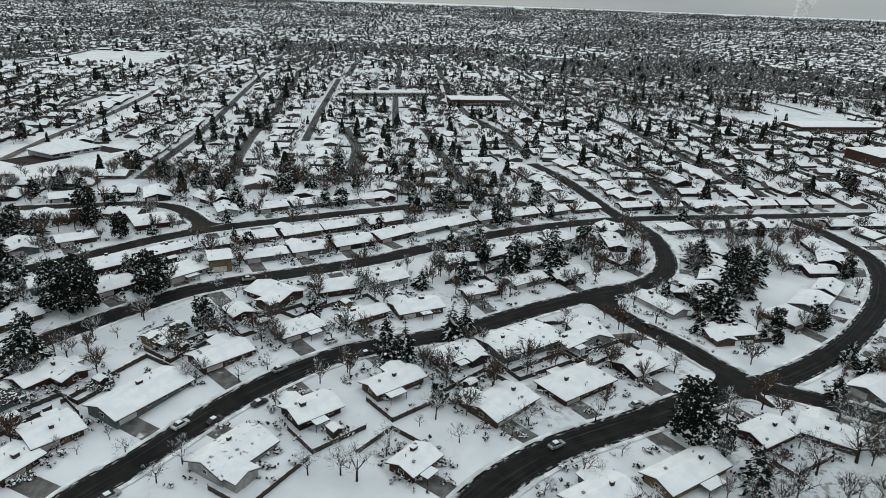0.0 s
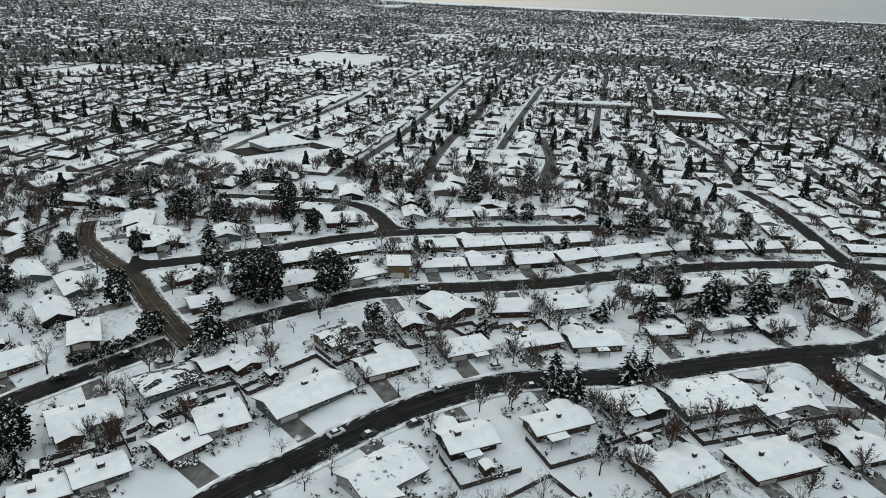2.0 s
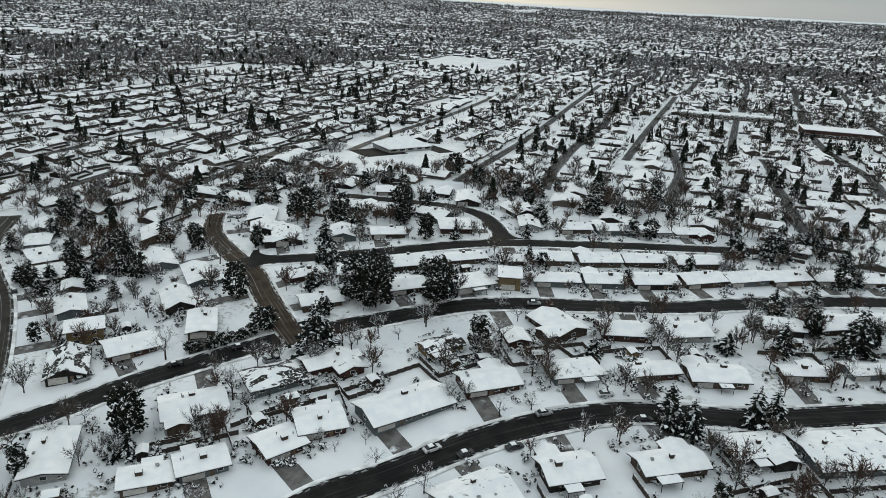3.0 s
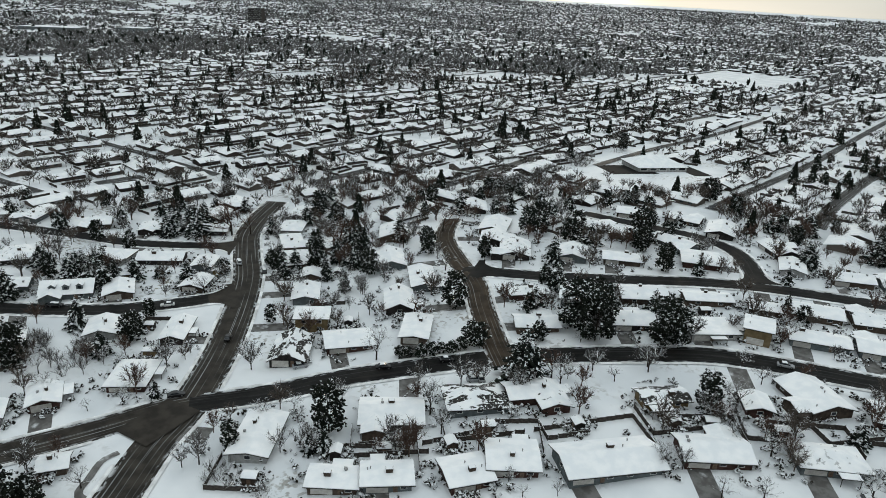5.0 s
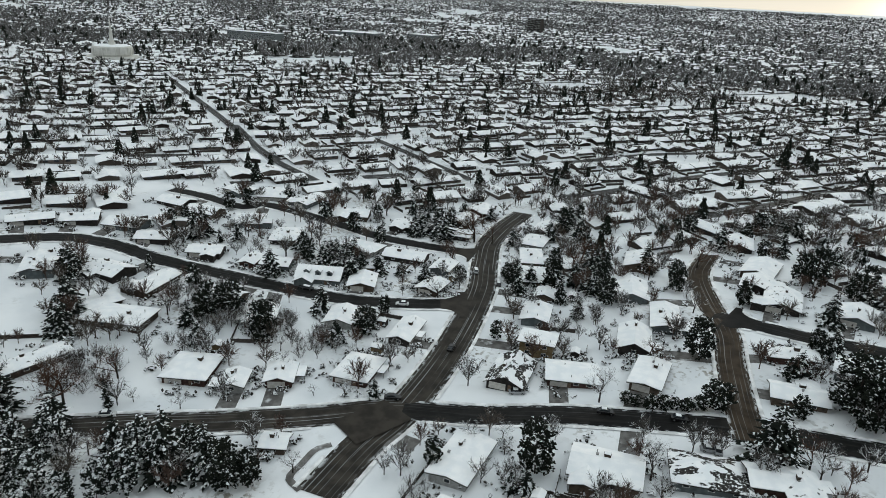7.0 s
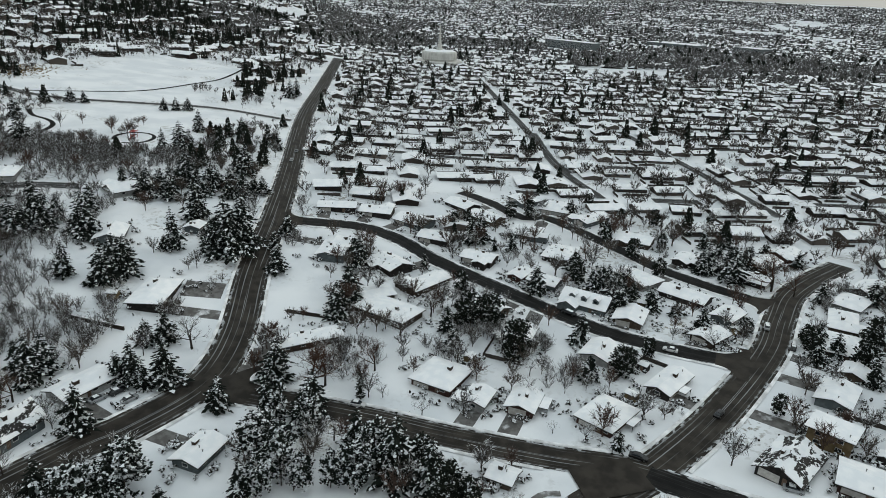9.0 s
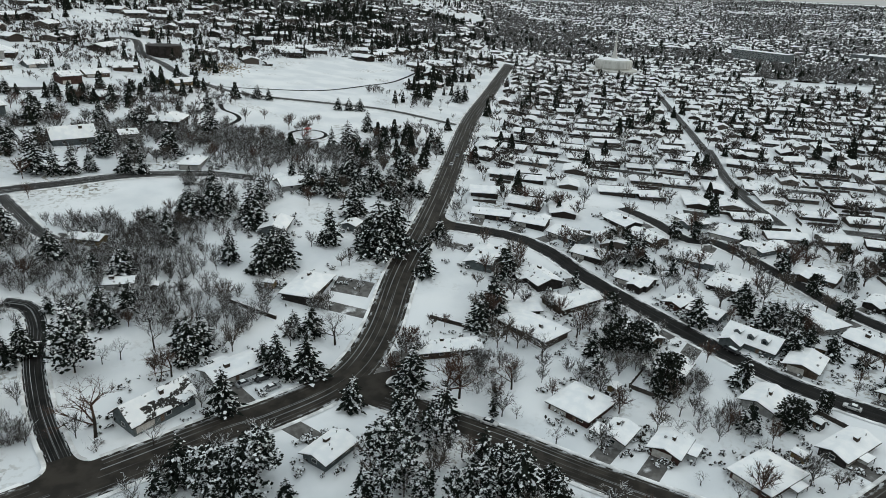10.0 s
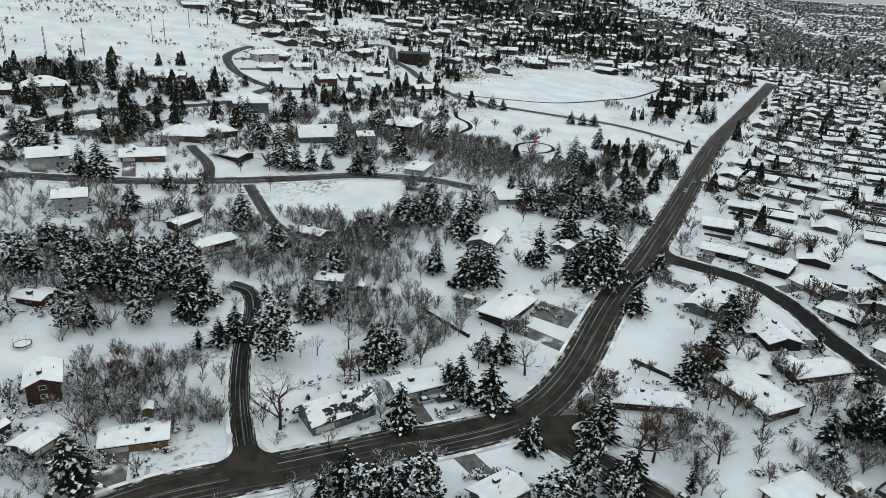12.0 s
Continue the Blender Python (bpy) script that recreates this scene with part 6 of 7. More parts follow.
def tank(x, y, r=13.5, h=7.5):
    n = 40
    ring = [(math.cos(t), math.sin(t)) for t in np.arange(n) * 2 * math.pi / n]
    tk = tagged(new("water_tank"), "round dark steel water tank with snow on its roof", "water tank")
    tk.matrix_basis = pose(x, y, float(land(x, y)))
    v = [(r * a, r * b, z) for z in (-3, h) for a, b in ring]
    dark = Mat("tank_steel", (0.02, 0.016, 0.014), (0.04, 0.033, 0.03), 0.3, 0.5)
    part("shell", mesh("shell", v, [(i, (i + 1) % n, n + (i + 1) % n, n + i) for i in range(n)] + [tuple(range(2 * n - 1, n - 1, -1))[::-1]], dark), tk)
    v = [((r + 0.3) * a, (r + 0.3) * b, z) for z in (h, h + 0.5) for a, b in ring] + [(0, 0, h + 1.4)]
    part("lid", mesh("lid", v, [(i, (i + 1) % n, n + (i + 1) % n, n + i) for i in range(n)] + [(n + i, n + (i + 1) % n, 2 * n) for i in range(n)], dark), tk)


tank(-507, -338)
HOUSES.append((-507, -338, 18, 0))


def power_pole(x, y, yaw, h=17):
    pp = tagged(new("power_pole"), "tall wooden H-frame power pole on the snowy hillside", "power pole", "power poles")
    pp.matrix_basis = pose(x, y, float(land(x, y)), 0, 0, yaw)
    for s in (-2.2, 2.2):
        part("pole", mesh("pole", *tube((s, 0, -0.5), (s, 0, h), 0.2, 0.13, 7), m_bark), pp)
    part("crossarm", mesh("crossarm", *box(-5, 5, -0.12, 0.12, h - 2.2, h - 1.9), m_bark), pp)


def footpath(pts, width, label):
    v, f, uv = ribbon(resample(pts, 4), [(-width / 2, 0), (width / 2, 0)], 0.1)
    tagged(new("footpath", mesh("footpath", v, f, m_lot, uv=uv)), label, "path", kind="structure")


footpath([(-440, -252), (-469, -224), (-505, -198), (-560, -186), (-611, -180), (-701, -193), (-720, -224)], 2.2, "narrow cleared path along a snowfield")
footpath([(-377 + 13 * math.cos(a), -137 + 9 * math.sin(a)) for a in np.linspace(0, 5.6, 12)], 2.0, "curved cleared path round a playground")


footpath([(-339, -176.5), (-354, -176.7), (-376, -181), (-386.6, -190), (-391.4, -202), (-403, -212)], 2.6, "winding cleared path through a snowy park")


def playground(x, y):
    """A small climbing frame: deck, posts, red roof and slide."""
    red = Mat("red_plastic", (0.25, 0.02, 0.015), (0.35, 0.04, 0.03), 2, 0.4)
    pg = tagged(new("climbing_frame"), "red playground climbing frame with a slide", "playground")
    pg.matrix_basis = pose(x, y, float(land(x, y)))
    part("deck", mesh("deck", *box(-1.6, 1.6, -1.2, 1.2, 1.5, 1.65), m_fence), pg)
    for a in (-1.5, 1.5):
        for b in (-1.1, 1.1):
            part("post", mesh("post", *box(a - 0.08, a + 0.08, b - 0.08, b + 0.08, -0.2, 3.4), red), pg)
    part("canopy", mesh("canopy", *stack([(1.9, 1.5, 3.4), (1.9, 1.5, 3.5), (0.1, 0.1, 4.4)]), red), pg)
    part("slide", mesh("slide", [(1.6, -0.4, 1.6), (1.6, 0.4, 1.6), (4.6, 0.4, 0.2), (4.6, -0.4, 0.2), (1.6, -0.4, 1.5), (1.6, 0.4, 1.5), (4.6, 0.4, 0.1), (4.6, -0.4, 0.1)], [(0, 1, 2, 3), (7, 6, 5, 4), (0, 3, 7, 4), (1, 5, 6, 2), (2, 6, 7, 3), (0, 4, 5, 1)], red), pg)


playground(-377, -137)


def trampoline(x, y):
    ob = tagged(new("trampoline"), "round black trampoline with a safety net half hung with snow", "trampoline")
    ob.matrix_basis = pose(x, y, float(land(x, y)))
    ring = [(math.cos(a), math.sin(a)) for a in np.arange(16) * math.pi / 8]
    rim = [(c * r, s * r, z) for r, z in ((2.0, 0.75), (2.25, 0.75), (2.25, 0.9), (2.0, 0.9)) for c, s in ring]
    part("rim", mesh("rim", rim, [(16 * k + i, 16 * k + (i + 1) % 16, (16 * k + 16) % 64 + (i + 1) % 16, (16 * k + 16) % 64 + i) for k in range(4) for i in range(16)], m_fence), ob, None, "black padded rim")
    part("snow_cover", mesh("mat_snow", [(c * 1.98, s * 1.98, z) for z in (0.8, 0.88) for c, s in ring], [tuple(range(16))[::-1], tuple(range(16, 32))] + [(i, (i + 1) % 16, 16 + (i + 1) % 16, 16 + i) for i in range(16)], m_snow), ob, None, "snow lying on the mat")
    for c, s in ring[::4]:
        part("leg", mesh("leg", *tube((c * 2.1, s * 2.1, -0.5), (c * 2.1, s * 2.1, 0.76), 0.04, 0.04, 5), m_metal), ob)
    for c, s in ring[::2]:
        part("net_pole", mesh("net_pole", *tube((c * 2.2, s * 2.2, 0.85), (c * 2.2, s * 2.2, 2.4), 0.03, 0.03, 5), m_metal), ob)


def garden_swing(x, y, yaw):
    ob = tagged(new("swing_frame"), "dark timber swing frame standing in the snowy yard", "swing")
    ob.matrix_basis = pose(x, y, float(land(x, y)), 0, 0, yaw)
    part("beam", mesh("beam", *box(-2.6, 2.6, -0.08, 0.08, 2.2, 2.38), m_fence), ob)
    for e in (-2.3, 2.3):
        for q in (-1, 1):
            part("leg", mesh("leg", *tube((e, q * 1.1, -0.4), (e, q * 0.05, 2.3), 0.08, 0.08, 5), m_fence), ob)


def red_shed(x, y, yaw):
    ob = tagged(new("garden_shed"), "small barn-red timber shed with a snowy gabled roof", "shed")
    ob.matrix_basis = pose(x, y, float(land(x, y)), 0, 0, yaw)
    wv, wf = box(-1.7, 1.7, -1.3, 1.3, -1, 2.0)
    wv += [(-1.7, 0, 2.7), (1.7, 0, 2.7)]
    wf = [q for q in wf if q != (4, 5, 6, 7)] + [(7, 4, 8), (5, 6, 9), (4, 5, 9, 8), (6, 7, 8, 9)]
    part("wall", mesh("wall", wv, wf, m_barn), ob)
    roof = [(-1.95, -1.6, 1.88), (1.95, -1.6, 1.88), (1.95, 1.6, 1.88), (-1.95, 1.6, 1.88), (-1.95, 0, 2.75), (1.95, 0, 2.75)]
    part("roof", mesh("roof", *slab(roof, [(0, 1, 5, 4), (2, 3, 4, 5)], 0.02, 0.08), m_eave), ob)
    part("snow_cover", mesh("shed_snow", *slab(roof, [(0, 1, 5, 4), (2, 3, 4, 5)], 0.2, 0.12), m_snow), ob, None, "layer of clean snow on the roof")
    part("door", mesh("door", *box(1.7, 1.74, -0.5, 0.5, 0, 1.8), m_barn), ob)


def garden_wall(x0, y0, x1, y1):
    """A low dark retaining wall with snow on its top."""
    n = 8
    ob = tagged(new("retaining_wall"), "low dark stone retaining wall capped with snow", "wall")
    ob.matrix_basis = pose(x0, y0, float(land(x0, y0)))
    d = np.array((x1 - x0, y1 - y0)) / n
    side = np.array((-d[1], d[0])) / np.hypot(*d) * 0.3

    def strip(low, high, half):
        v = []
        for k in range(n + 1):
            c = d * k
            z = float(land(x0 + c[0], y0 + c[1])) - float(land(x0, y0))
            v += [(*(c - side * half), z + low), (*(c + side * half), z + low), (*(c + side * half), z + high), (*(c - side * half), z + high)]
        f = [(4 * k + i, 4 * k + 4 + i, 4 * k + 4 + (i + 1) % 4, 4 * k + (i + 1) % 4) for k in range(n) for i in range(4)]
        return v, f + [(0, 1, 2, 3), (4 * n + 3, 4 * n + 2, 4 * n + 1, 4 * n)]

    part("masonry", mesh("masonry", *strip(-0.4, 1.3, 1.0), m_bark), ob)
    part("snow_cap", mesh("snow_cap", *strip(1.305, 1.43, 0.9), m_snow), ob)


garden_wall(-228.4, -9.8, -227.9, 12.2)
garden_wall(-205.6, -73.2, -204.5, -52.0)
for _line, _wide in (([(-194.0, -14.5), (-201.3, -10.2), (-209.5, -10.6), (-214.3, -14.2), (-216.3, -18.5)], 3.6), ([(-143.4, 64.7), (-148.4, 63.0), (-152.5, 66.5), (-156.8, 70.5), (-157.5, 74.5)], 1.8)):
    _v, _f, _uv = ribbon(resample(_line, 1.5), [(-_wide / 2, 0), (0, 0.03), (_wide / 2, 0)], 0.12)
    tagged(new("driveway", mesh("driveway", _v, _f, m_concrete, uv=_uv)), "curving grey concrete drive cleared of snow", "driveway", kind="structure")
drape("driveway", -234.0, -40.0, 10, 5.0, 6.5, 0.07, m_concrete, "broad grey concrete drive cleared of snow")
drape("driveway", -152.5, 91.0, 40, 3.6, 3.2, 0.07, m_concrete, "grey concrete parking pad cleared of snow")

m_barn = Mat("barn_red_paint", (0.12, 0.025, 0.02), (0.2, 0.045, 0.035), 2, 0.7).done()
trampoline(-111, -127.5)
garden_swing(-134.7, -94.4, 50)
red_shed(-124.2, -106.8, -20)
_tuft = joined(*[twig((q.uniform(-0.3, 0.3), q.uniform(-0.3, 0.3), 0), (q.uniform(-0.7, 0.7), q.uniform(-0.7, 0.7), q.uniform(0.6, 1.0)), 0.06) for q in [random.Random(3)] for _ in range(14)])
m_dry = Mat("dry_grass", (0.14, 0.09, 0.035), (0.26, 0.18, 0.08), 0.5, 0.9)
_rows = [(-506 + _r.normal(0, 14), -286 + _r.normal(0, 9), 0, _r.uniform(0, 6), 1.3, 1.3, _r.uniform(0.5, 1.1)) for _ in range(420)]
_rows = [(a, b, float(land(a, b)), *q) for a, b, _, *q in _rows]
tagged(new("dry_grass", mesh("dry_grass", *scattered(*_tuft, _rows), m_dry)), "tawny dry grass showing on a snowy bank", "grass", kind="stuff")


for _x, _y in ((-229, -427), (-250, -421), (-272, -417), (-335, -443), (-352, -455), (-397, -492), (-420, -500)):
    power_pole(_x, _y, 60)

# ---------------------------------------------------------------- the far suburb and the hillside
GRID = radians(8)
GU, GV = np.array((math.cos(GRID), math.sin(GRID))), np.array((-math.sin(GRID), math.cos(GRID)))
# snowfields: x, y, half sizes along the street grid
OPEN = [(-500, 1080, 75, 110), (-670, 700, 24, 60), (-762, 480, 20, 48), (-1030, 225, 40, 70), (-235, 410, 44, 42), (-205, 362, 18, 22), (345, 690, 60, 30), (84, 612, 36, 14), (-300, 640, 30, 40)]


def in_view(x, y):
    a = np.degrees(np.arctan2(-(x + 25), y - 30))
    return (-42 < a) & (a < 168)


def hillside(x, y):
    return (y < -50 + 0.185 * np.maximum(x + 300, -550) + 0.30 * np.minimum(0, x + 850)) & (x > -3400)


def open_land(x, y):
    out = np.zeros(x.shape, bool)
    for a, b, c, d in OPEN:
        out |= (abs((x - a) * GU[0] + (y - b) * GU[1]) < c) & (abs((x - a) * GV[0] + (y - b) * GV[1]) < d)
    return out


def free(x, y, slack, gap, roads=True):
    """Which of many places are clear of roads and houses."""
    ok = np.ones(x.shape, bool)
    near = np.hypot(x + 25, y - 30) < 1400
    h = np.array(HOUSES)
    idx = np.where(near)[0]
    for part_idx in np.array_split(idx, max(1, len(idx) // 2000)):
        p = np.c_[x[part_idx], y[part_idx]]
        bad = (((p[:, None] - h[None, :, :2]) ** 2).sum(-1) < (h[None, :, 2] * 0.8 + gap) ** 2).any(1)
        if roads:
            bad |= (((p[:, None] - ROAD_MAP["xy"][None]) ** 2).sum(-1) < (ROAD_MAP["half"][None] + slack) ** 2).any(1)
        ok[part_idx] = ~bad
    return ok


near_road((0, 0))
HOMES, CONIFERS, CROWNS = [], [], []


def rows_of(x, y, wide, deep, high, turn):
    return np.stack([x, y, land(x, y), turn, wide, deep, high], 1)


def warp(x, y):
    """Bends the far street grid a little, so that no row runs dead straight."""
    return x + 34 * (patch(x, y, 230, 21) - 0.5) + 12 * (patch(x, y, 70, 23) - 0.5), y + 34 * (patch(x, y, 230, 22) - 0.5) + 12 * (patch(x, y, 70, 24) - 0.5)


def far_suburb():
    rng = np.random.default_rng(42)
    i, j, side, half = np.meshgrid(np.arange(-85, 60), np.arange(-24, 112), (-1, 1), (0, 1), indexing="ij")
    i, j, side, half = (q.ravel() for q in (i, j, side, half))
    n = len(i)
    u, v = i * 60.0 + side * (16.5 + rng.normal(0, 1.6, n)), j * 37.0 + half * 18.5 + rng.normal(0, 2.4, n)
    x, y = warp(GU[0] * u + GV[0] * v, GU[1] * u + GV[1] * v)
    r = np.hypot(x + 25, y - 30)
    keep = (r > 270) & (r < 4300) & in_view(x, y) & ~hillside(x, y) & ~open_land(x, y)
    keep &= ~((r > 800) & (patch(x, y, 190, 2) > 0.88))
    x, y, r = x[keep], y[keep], r[keep]
    ok = free(x, y, 7, 9)
    x, y, r = x[ok], y[ok], r[ok]
    rows = []  # the rows of homes that line the straight far streets
    for line, half, wanted, _ in ROADS:
        if wanted or len(line) < 12:
            continue
        nrm = normals(line)
        for side in (-1, 1):
            for k in range(2, len(line) - 2, 6):
                rows.append(line[k] + nrm[k] * side * (half + 10.5) + rng.normal(0, 0.8, 2))
    rows = np.array(rows)
    ok = free(rows[:, 0], rows[:, 1], 6, 8) & (((rows[:, None] - np.c_[x, y][None]) ** 2).sum(-1) > 17.0**2).all(1) & (np.hypot(rows[:, 0] + 237, rows[:, 1] - 420) > 48)
    x, y = np.r_[x, rows[ok, 0]], np.r_[y, rows[ok, 1]]
    r = np.hypot(x + 25, y - 30)
    woody = (r > 650) & (patch(x, y, 240, 1) > 0.62)
    thin = np.where(r < 1200, 1.0, np.where(r < 2400, 0.62, 0.42))
    h = rng.random(len(x)) < np.where(woody, 0.3, 0.92) * thin
    n = int(h.sum())
    big = np.where((r[h] > 900) & (rng.random(n) < 0.05), rng.uniform(1.6, 3.5, n), 1)
    turn = GRID + np.where(rng.random(n) < 0.7, math.pi / 2, 0) + rng.normal(0, 0.12, n)
    HOMES.append(rows_of(x[h], y[h], rng.uniform(13, 19, n) * big, rng.uniform(9, 12.5, n) * big, rng.uniform(0.75, 1.2, n), turn))
    for seed, store, share, low, high, ratio in ((1, CONIFERS, 0.27, 6.5, 15, 1.0), (2, CROWNS, 3.3, 4.0, 9.5, 0.9)):
        k = rng.poisson(np.where(woody, share * (1.2 if seed == 1 else 2.4), share) * np.where(r < 900, 1.8, np.where(r < 1500, 1.0, 0.52)))
        tx, ty = np.repeat(x, k) + rng.normal(0, 12, k.sum()), np.repeat(y, k) + rng.normal(0, 12, k.sum())
        ok = free(tx, ty, 1, 1) & ~open_land(tx, ty)
        tx, ty = tx[ok], ty[ok]
        hh = rng.uniform(low, high, len(tx))
        store.append(rows_of(tx, ty, hh * ratio, hh * ratio, hh, rng.uniform(0, 6, len(tx))))


def hill_cover():
    """Scrub, conifers and houses on the hillside, with open slopes and a park left white."""
    rng = np.random.default_rng(77)
    x, y = np.r_[rng.uniform(-1350, 60, 90000), rng.uniform(-3400, -1350, 26000)], np.r_[rng.uniform(-1500, -60, 90000), rng.uniform(-2200, -400, 26000)]
    r = np.hypot(x + 25, y - 30)
    keep = hillside(x, y) & (r > 330) & in_view(x, y)
    keep &= (((x + 560) / 125) ** 2 + ((y + 222) / 62) ** 2 > 1) & (((x + 415) / 90) ** 2 + ((y + 155) / 50) ** 2 > 1)
    ridge = (y < -235 + 0.04 * (x + 600)) & (x < -640)
    dens = np.where(ridge, 0.95, np.where(patch(x, y, 60, 3) > 0.44, 1.0, 0.14))
    slope = (y < -390) & (x > -440)
    dens = np.where(slope, np.where(patch(x, y, 19, 4) > np.where(y > -520, 0.72, 0.6), 1.0, 0.01), dens)
    keep &= rng.random(len(x)) < dens
    x, y, slope = x[keep], y[keep], slope[keep]
    ok = free(x, y, 4, 3)
    x, y, slope = x[ok], y[ok], slope[ok]
    q = rng.random(len(x))
    h = np.where((q < 0.03) & ~slope & (np.hypot(x + 25, y - 30) > 600) & free(x, y, 15, 14))[0]
    picked = []
    for k in h:
        if all((x[k] - x[m]) ** 2 + (y[k] - y[m]) ** 2 > 33**2 for m in picked[-200:]):
            picked.append(k)
    n = len(picked)
    HOMES.append(rows_of(x[picked], y[picked], rng.uniform(15, 22, n), rng.uniform(11, 14, n), rng.uniform(1.1, 1.6, n), rng.uniform(0, 3.1, n)))
    c = (q > 0.05) & (q < np.where(patch(x, y, 90, 15) > 0.55, 0.26, 0.08)) & ~slope
    hh = rng.uniform(6, 13, int(c.sum()))
    CONIFERS.append(rows_of(x[c], y[c], hh, hh, hh, rng.uniform(0, 6, len(hh))))
    b = (q > 0.05) & ~c
    hh = rng.uniform(2.6, 6.8, int(b.sum())) * np.where(slope[b], 0.7, 1.0)
    CROWNS.append(rows_of(x[b], y[b], hh * 0.8, hh * 0.8, hh, rng.uniform(0, 6, len(hh))))


def far_streets():
    """The cross streets and lanes of the far suburb, as one sheet of strips."""
    v, f = [], []
    for i in range(-26, 16):
        line = np.array([GU * (i * 60.0) + GV * s for s in np.arange(-250, 1500, 12.0)])
        line = np.stack(warp(line[:, 0], line[:, 1]), 1)
        r = np.hypot(line[:, 0] + 25, line[:, 1] - 30)
        good = (r > 350) & (r < 1450) & in_view(line[:, 0], line[:, 1]) & ~hillside(line[:, 0], line[:, 1]) & ~open_land(line[:, 0], line[:, 1]) & free(line[:, 0], line[:, 1], 22, 3)
        for k in range(len(line) - 1):
            if good[k] and good[k + 1]:
                n, o = len(v), GU * 3.8
                for p in (line[k] - o, line[k] + o, line[k + 1] + o, line[k + 1] - o):
                    v.append((p[0], p[1], float(land(*p)) + 0.12))
                f.append((n, n + 1, n + 2, n + 3))
    uv = np.array([((k % 4) in (1, 2), p[1]) for k, p in enumerate(v)], float)
    tagged(new("distant_streets", mesh("distant_streets", v, f, m_snowroad, uv=uv)), FAR, "streets", kind="stuff")


far_streets()
far_suburb()
hill_cover()
HOMES, CONIFERS, CROWNS = (np.concatenate(q) for q in (HOMES, CONIFERS, CROWNS))
# a plain ranch house, one metre by one metre in plan
_wv, _wf = box(-0.47, 0.47, -0.45, 0.45, -2, 2.3)
_wv += [(-0.47, 0, 3.5), (0.47, 0, 3.5)]
_wf = [q for q in _wf if q != (4, 5, 6, 7)] + [(7, 4, 8), (5, 6, 9)]
_rv, _rf = slab([(-0.54, -0.56, 2.1), (0.54, -0.56, 2.1), (0.54, 0.56, 2.1), (-0.54, 0.56, 2.1), (-0.54, 0, 3.7), (0.54, 0, 3.7)], [(0, 1, 5, 4), (2, 3, 4, 5)], 0.0, 0.3)
_win = joined(*[box(a, a + 0.13, -0.453, -0.44, 0.9, 1.9) for a in (-0.4, -0.1, 0.2)], *[box(a, a + 0.13, 0.44, 0.453, 0.9, 1.9) for a in (-0.4, -0.1, 0.2)])
m_farwall = Mat("far_house_walls", (0.04, 0.03, 0.025), (0.1, 0.08, 0.07), 0.05, 0.8)
m_farwall.col = m_farwall.mix(m_farwall.range(m_farwall.island(), 0.0, 1.0), (0.02, 0.015, 0.013), (0.13, 0.11, 0.095))
m_farwall.done()
_d = np.hypot(HOMES[:, 0] + 25, HOMES[:, 1] - 30)
_near, _rest = HOMES[_d < 900], HOMES[_d >= 900]
for _set, _shapes in ((_near, ((_wv, _wf), (_rv, _rf), _win)), (_rest, ((_wv, _wf), (_rv, _rf)))):
    _pv, _pf = joined(*_shapes)
    _idx = [k for k, s in enumerate(_shapes) for _ in s[1]]
    _v, _f = scattered(_pv, _pf, _set)
    tagged(new("distant_houses", mesh("distant_houses", _v, _f, m_farwall, m_snow, m_pane, index=_idx * len(_set))), "rows of distant ranch houses under snowy roofs", "houses", kind="stuff")

_rng = np.random.default_rng(88)
_yards = HOMES[_d < 900]
_a = _yards[:, 3] + np.where(_rng.random(len(_yards)) < 0.5, 0, math.pi)
_rear, _flank = _yards.copy(), _yards.copy()
for _set, _along, _out in ((_rear, 0.0, 0.5), (_flank, 0.62, 0.45)):
    _px, _py = _yards[:, 4] * _along, _yards[:, 5] * _out + 6.0
    _set[:, 0], _set[:, 1] = _yards[:, 0] + _px * np.cos(_a) - _py * np.sin(_a), _yards[:, 1] + _px * np.sin(_a) + _py * np.cos(_a)
    _set[:, 2] = land(_set[:, 0], _set[:, 1])
    _set[:, 3], _set[:, 5], _set[:, 6] = _a + (0 if _along == 0 else math.pi / 2), 1.0, 1.0
_rear[:, 4], _flank[:, 4] = _rear[:, 4] * 0.8, 9.0
_set = np.concatenate([_rear, _flank])
_set = _set[free(_set[:, 0], _set[:, 1], 4, -1)]
_v, _f = scattered(*box(-0.5, 0.5, -0.06, 0.06, -0.3, 1.3), _set)
tagged(new("yard_fences", mesh("yard_fences", _v, _f, m_fence, m_snow, index=[0, 1, 0, 0, 0, 0] * len(_set))), "dark board fences round the distant yards", "fences", kind="stuff")


def tuft(c, size, rng):
    """The upper half of a clump."""
    v, f = clump(c, size, rng, 0.9)
    v[5] = v[4]
    return v[:5], f[:4]


def fir_mesh(seed, tiers, round_, spread=0.2):
    """Unit-high conifer of few faces: tiers of ragged boughs round a pointed top."""
    rng, shapes = np.random.default_rng(seed), []
    for k in range(tiers):
        f = k / tiers
        r = spread * (1 - f) ** 0.75 + 0.02
        for a in np.arange(round_) * 2 * math.pi / round_ + rng.uniform(0, 6):
            q = r * rng.uniform(0.45, 0.8)
            shapes.append(tuft((q * math.cos(a), q * math.sin(a), 0.04 + 0.86 * f), (r * 0.62, r * 0.62, 1.15 / tiers * rng.uniform(0.8, 1.3)), rng))
    return joined(*shapes)


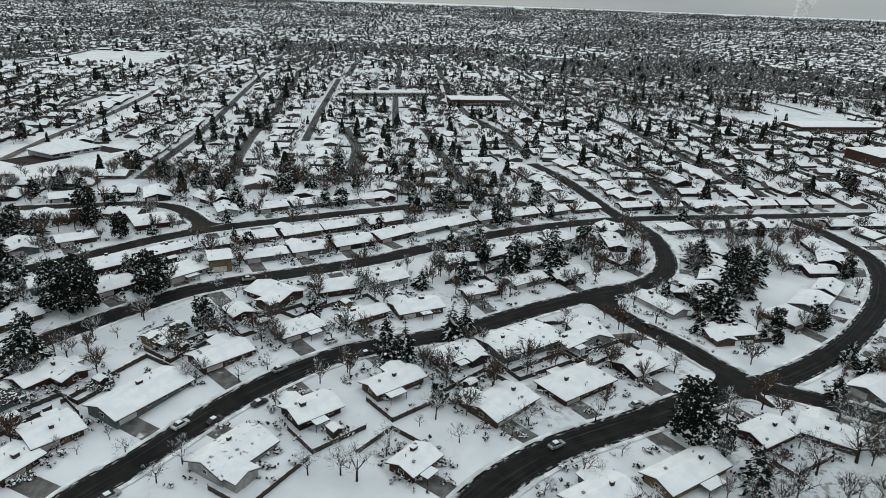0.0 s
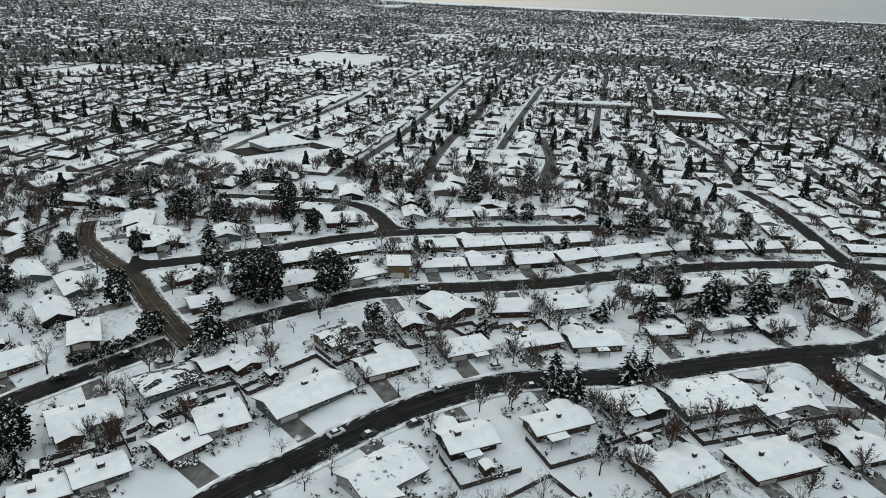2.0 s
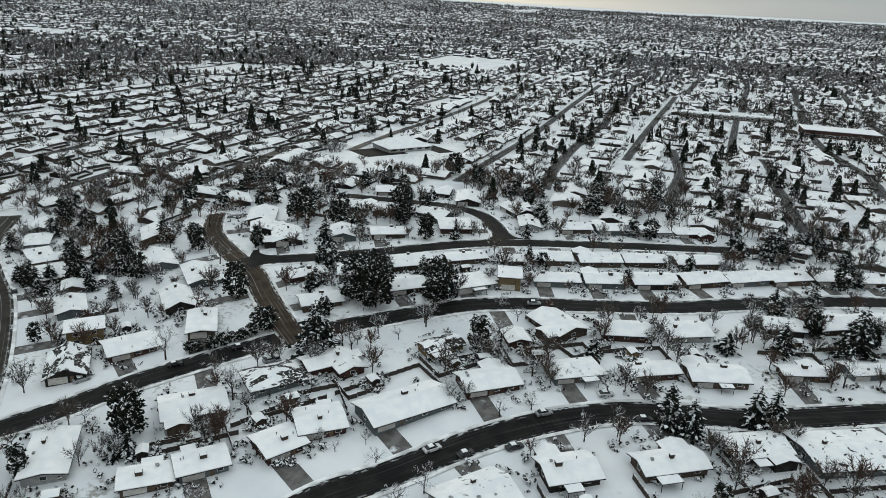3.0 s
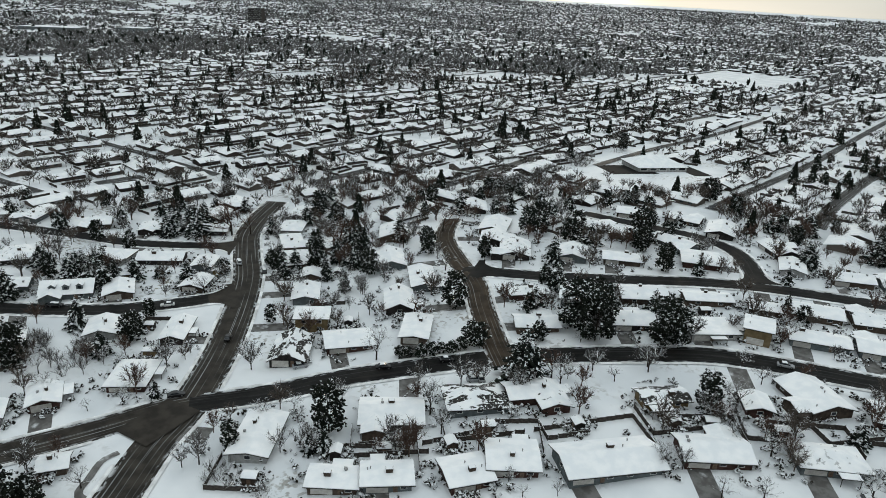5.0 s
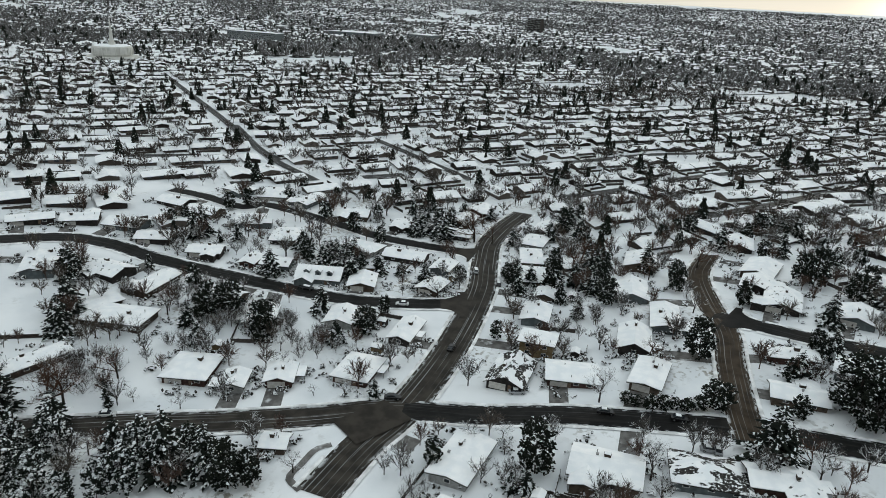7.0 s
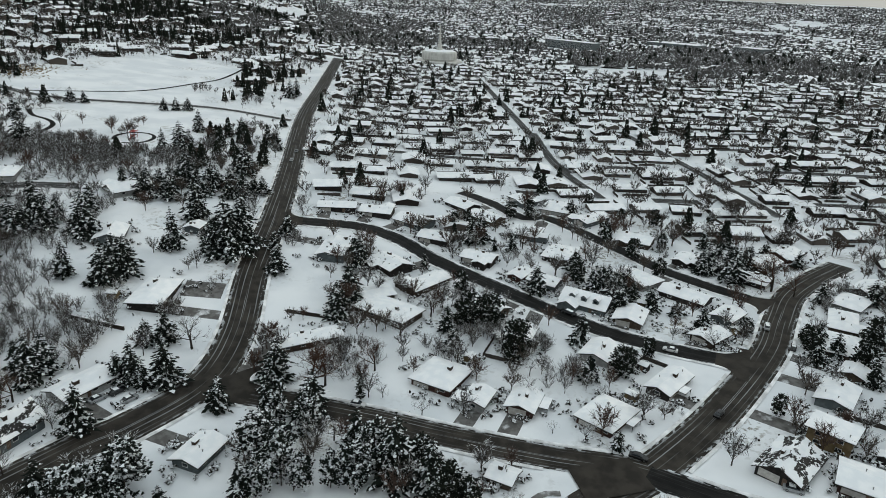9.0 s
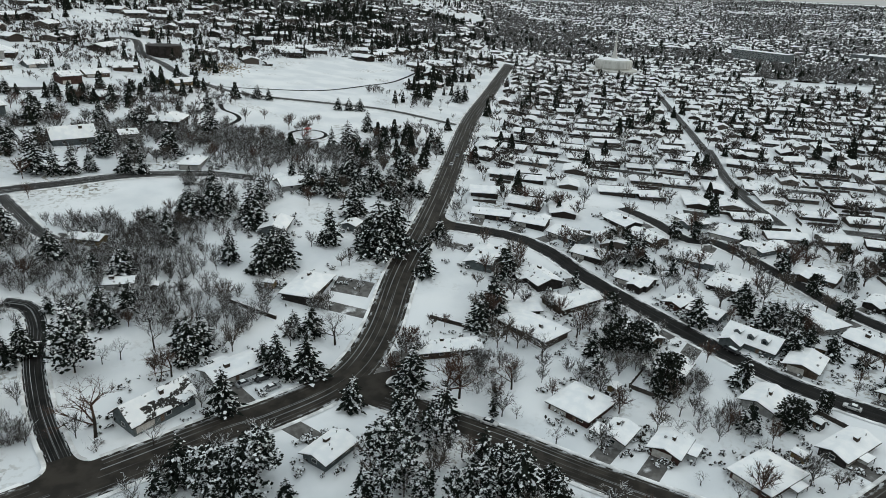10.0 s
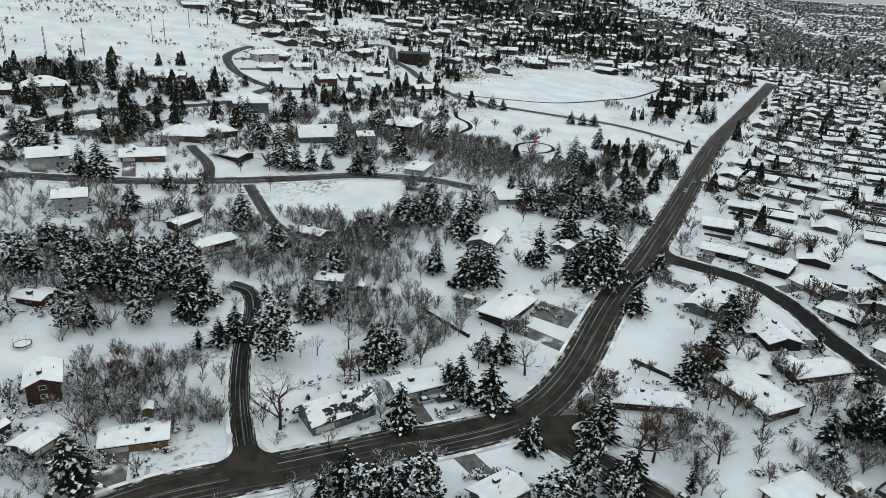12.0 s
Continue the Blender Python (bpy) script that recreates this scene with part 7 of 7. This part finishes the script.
_d = np.hypot(CONIFERS[:, 0] + 25, CONIFERS[:, 1] - 30)
for _k, (_lo, _hi, _fir) in enumerate(((0, 520, fir_mesh(1, 8, 6)), (0, 520, fir_mesh(2, 7, 6, 0.24)), (520, 1000, fir_mesh(3, 5, 4)), (1000, 9999, fir_mesh(4, 2, 2, 0.22)))):
    _set = CONIFERS[(_d >= _lo) & (_d < _hi)]
    _set = _set[_k::2] if _k < 2 else _set
    tagged(new("distant_conifers", mesh("distant_conifers", *scattered(*_fir, _set), m_needle_dark)), "scattered dark conifers among distant houses", "trees", kind="stuff")
m_scrub = snowy("leafless_crowns", (0.042, 0.040, 0.039), (0.085, 0.080, 0.077), 0.22, 0.8, 0.45)
_rngb = np.random.default_rng(19)
_d = np.hypot(CROWNS[:, 0] + 25, CROWNS[:, 1] - 30)
_near, _mid, _rest = CROWNS[_d < 480], CROWNS[(_d >= 480) & (_d < 1000)], CROWNS[_d >= 1000]
_rest[:, 4:7] *= 0.85
_blob = joined(*[tuft(_rngb.normal(0, 0.35, 3) * (1, 1, 0.4) + (0, 0, 0.3), (0.56, 0.56, 0.5), _rngb) for _ in range(2)])
m_crown = snowy("twiggy_crowns", (0.03, 0.025, 0.021), (0.075, 0.062, 0.053), 0.2, 0.8, 0.4)
tagged(new("distant_trees", mesh("distant_trees", *scattered(*airy_mesh(61, 8, 15, 0.019, 0.2, 0.5), _near), m_crown)), "scattered leafless trees among distant houses", "trees", kind="stuff")
tagged(new("distant_trees", mesh("distant_trees", *scattered(*airy_mesh(62, 4, 9, 0.05, 0.2, 0.5), _mid), m_crown)), "leafless trees between rows of distant houses", "trees", kind="stuff")
tagged(new("distant_trees", mesh("distant_trees", *scattered(*_blob, _rest), m_scrub)), "far leafless woods across the valley", "trees", kind="stuff")


def steam_plume(x, y, h):
    """Two leaning columns of billows over a far works."""
    rng, shapes = np.random.default_rng(14), []
    for col in (0.0, 62.0):
        for k in range(34):
            f = k / 33
            w = 9 + 17 * f
            shapes.append(clump((col + 34 * f + rng.normal(0, 5), rng.normal(0, 6), 4 + h * f), (w, w, w), rng, 1.0))
    m_steam = Mat("steam", (0.8, 0.79, 0.77), (0.88, 0.87, 0.85), 0.02, 0.95)
    ob = new("steam_plume", mesh("steam_plume", *joined(*shapes), m_steam, smooth=True))
    ob.matrix_basis = pose(x, y, float(land(x, y)))
    tagged(ob, "white steam rising over the far edge of the valley", "steam")


steam_plume(2230, 4800, 115)
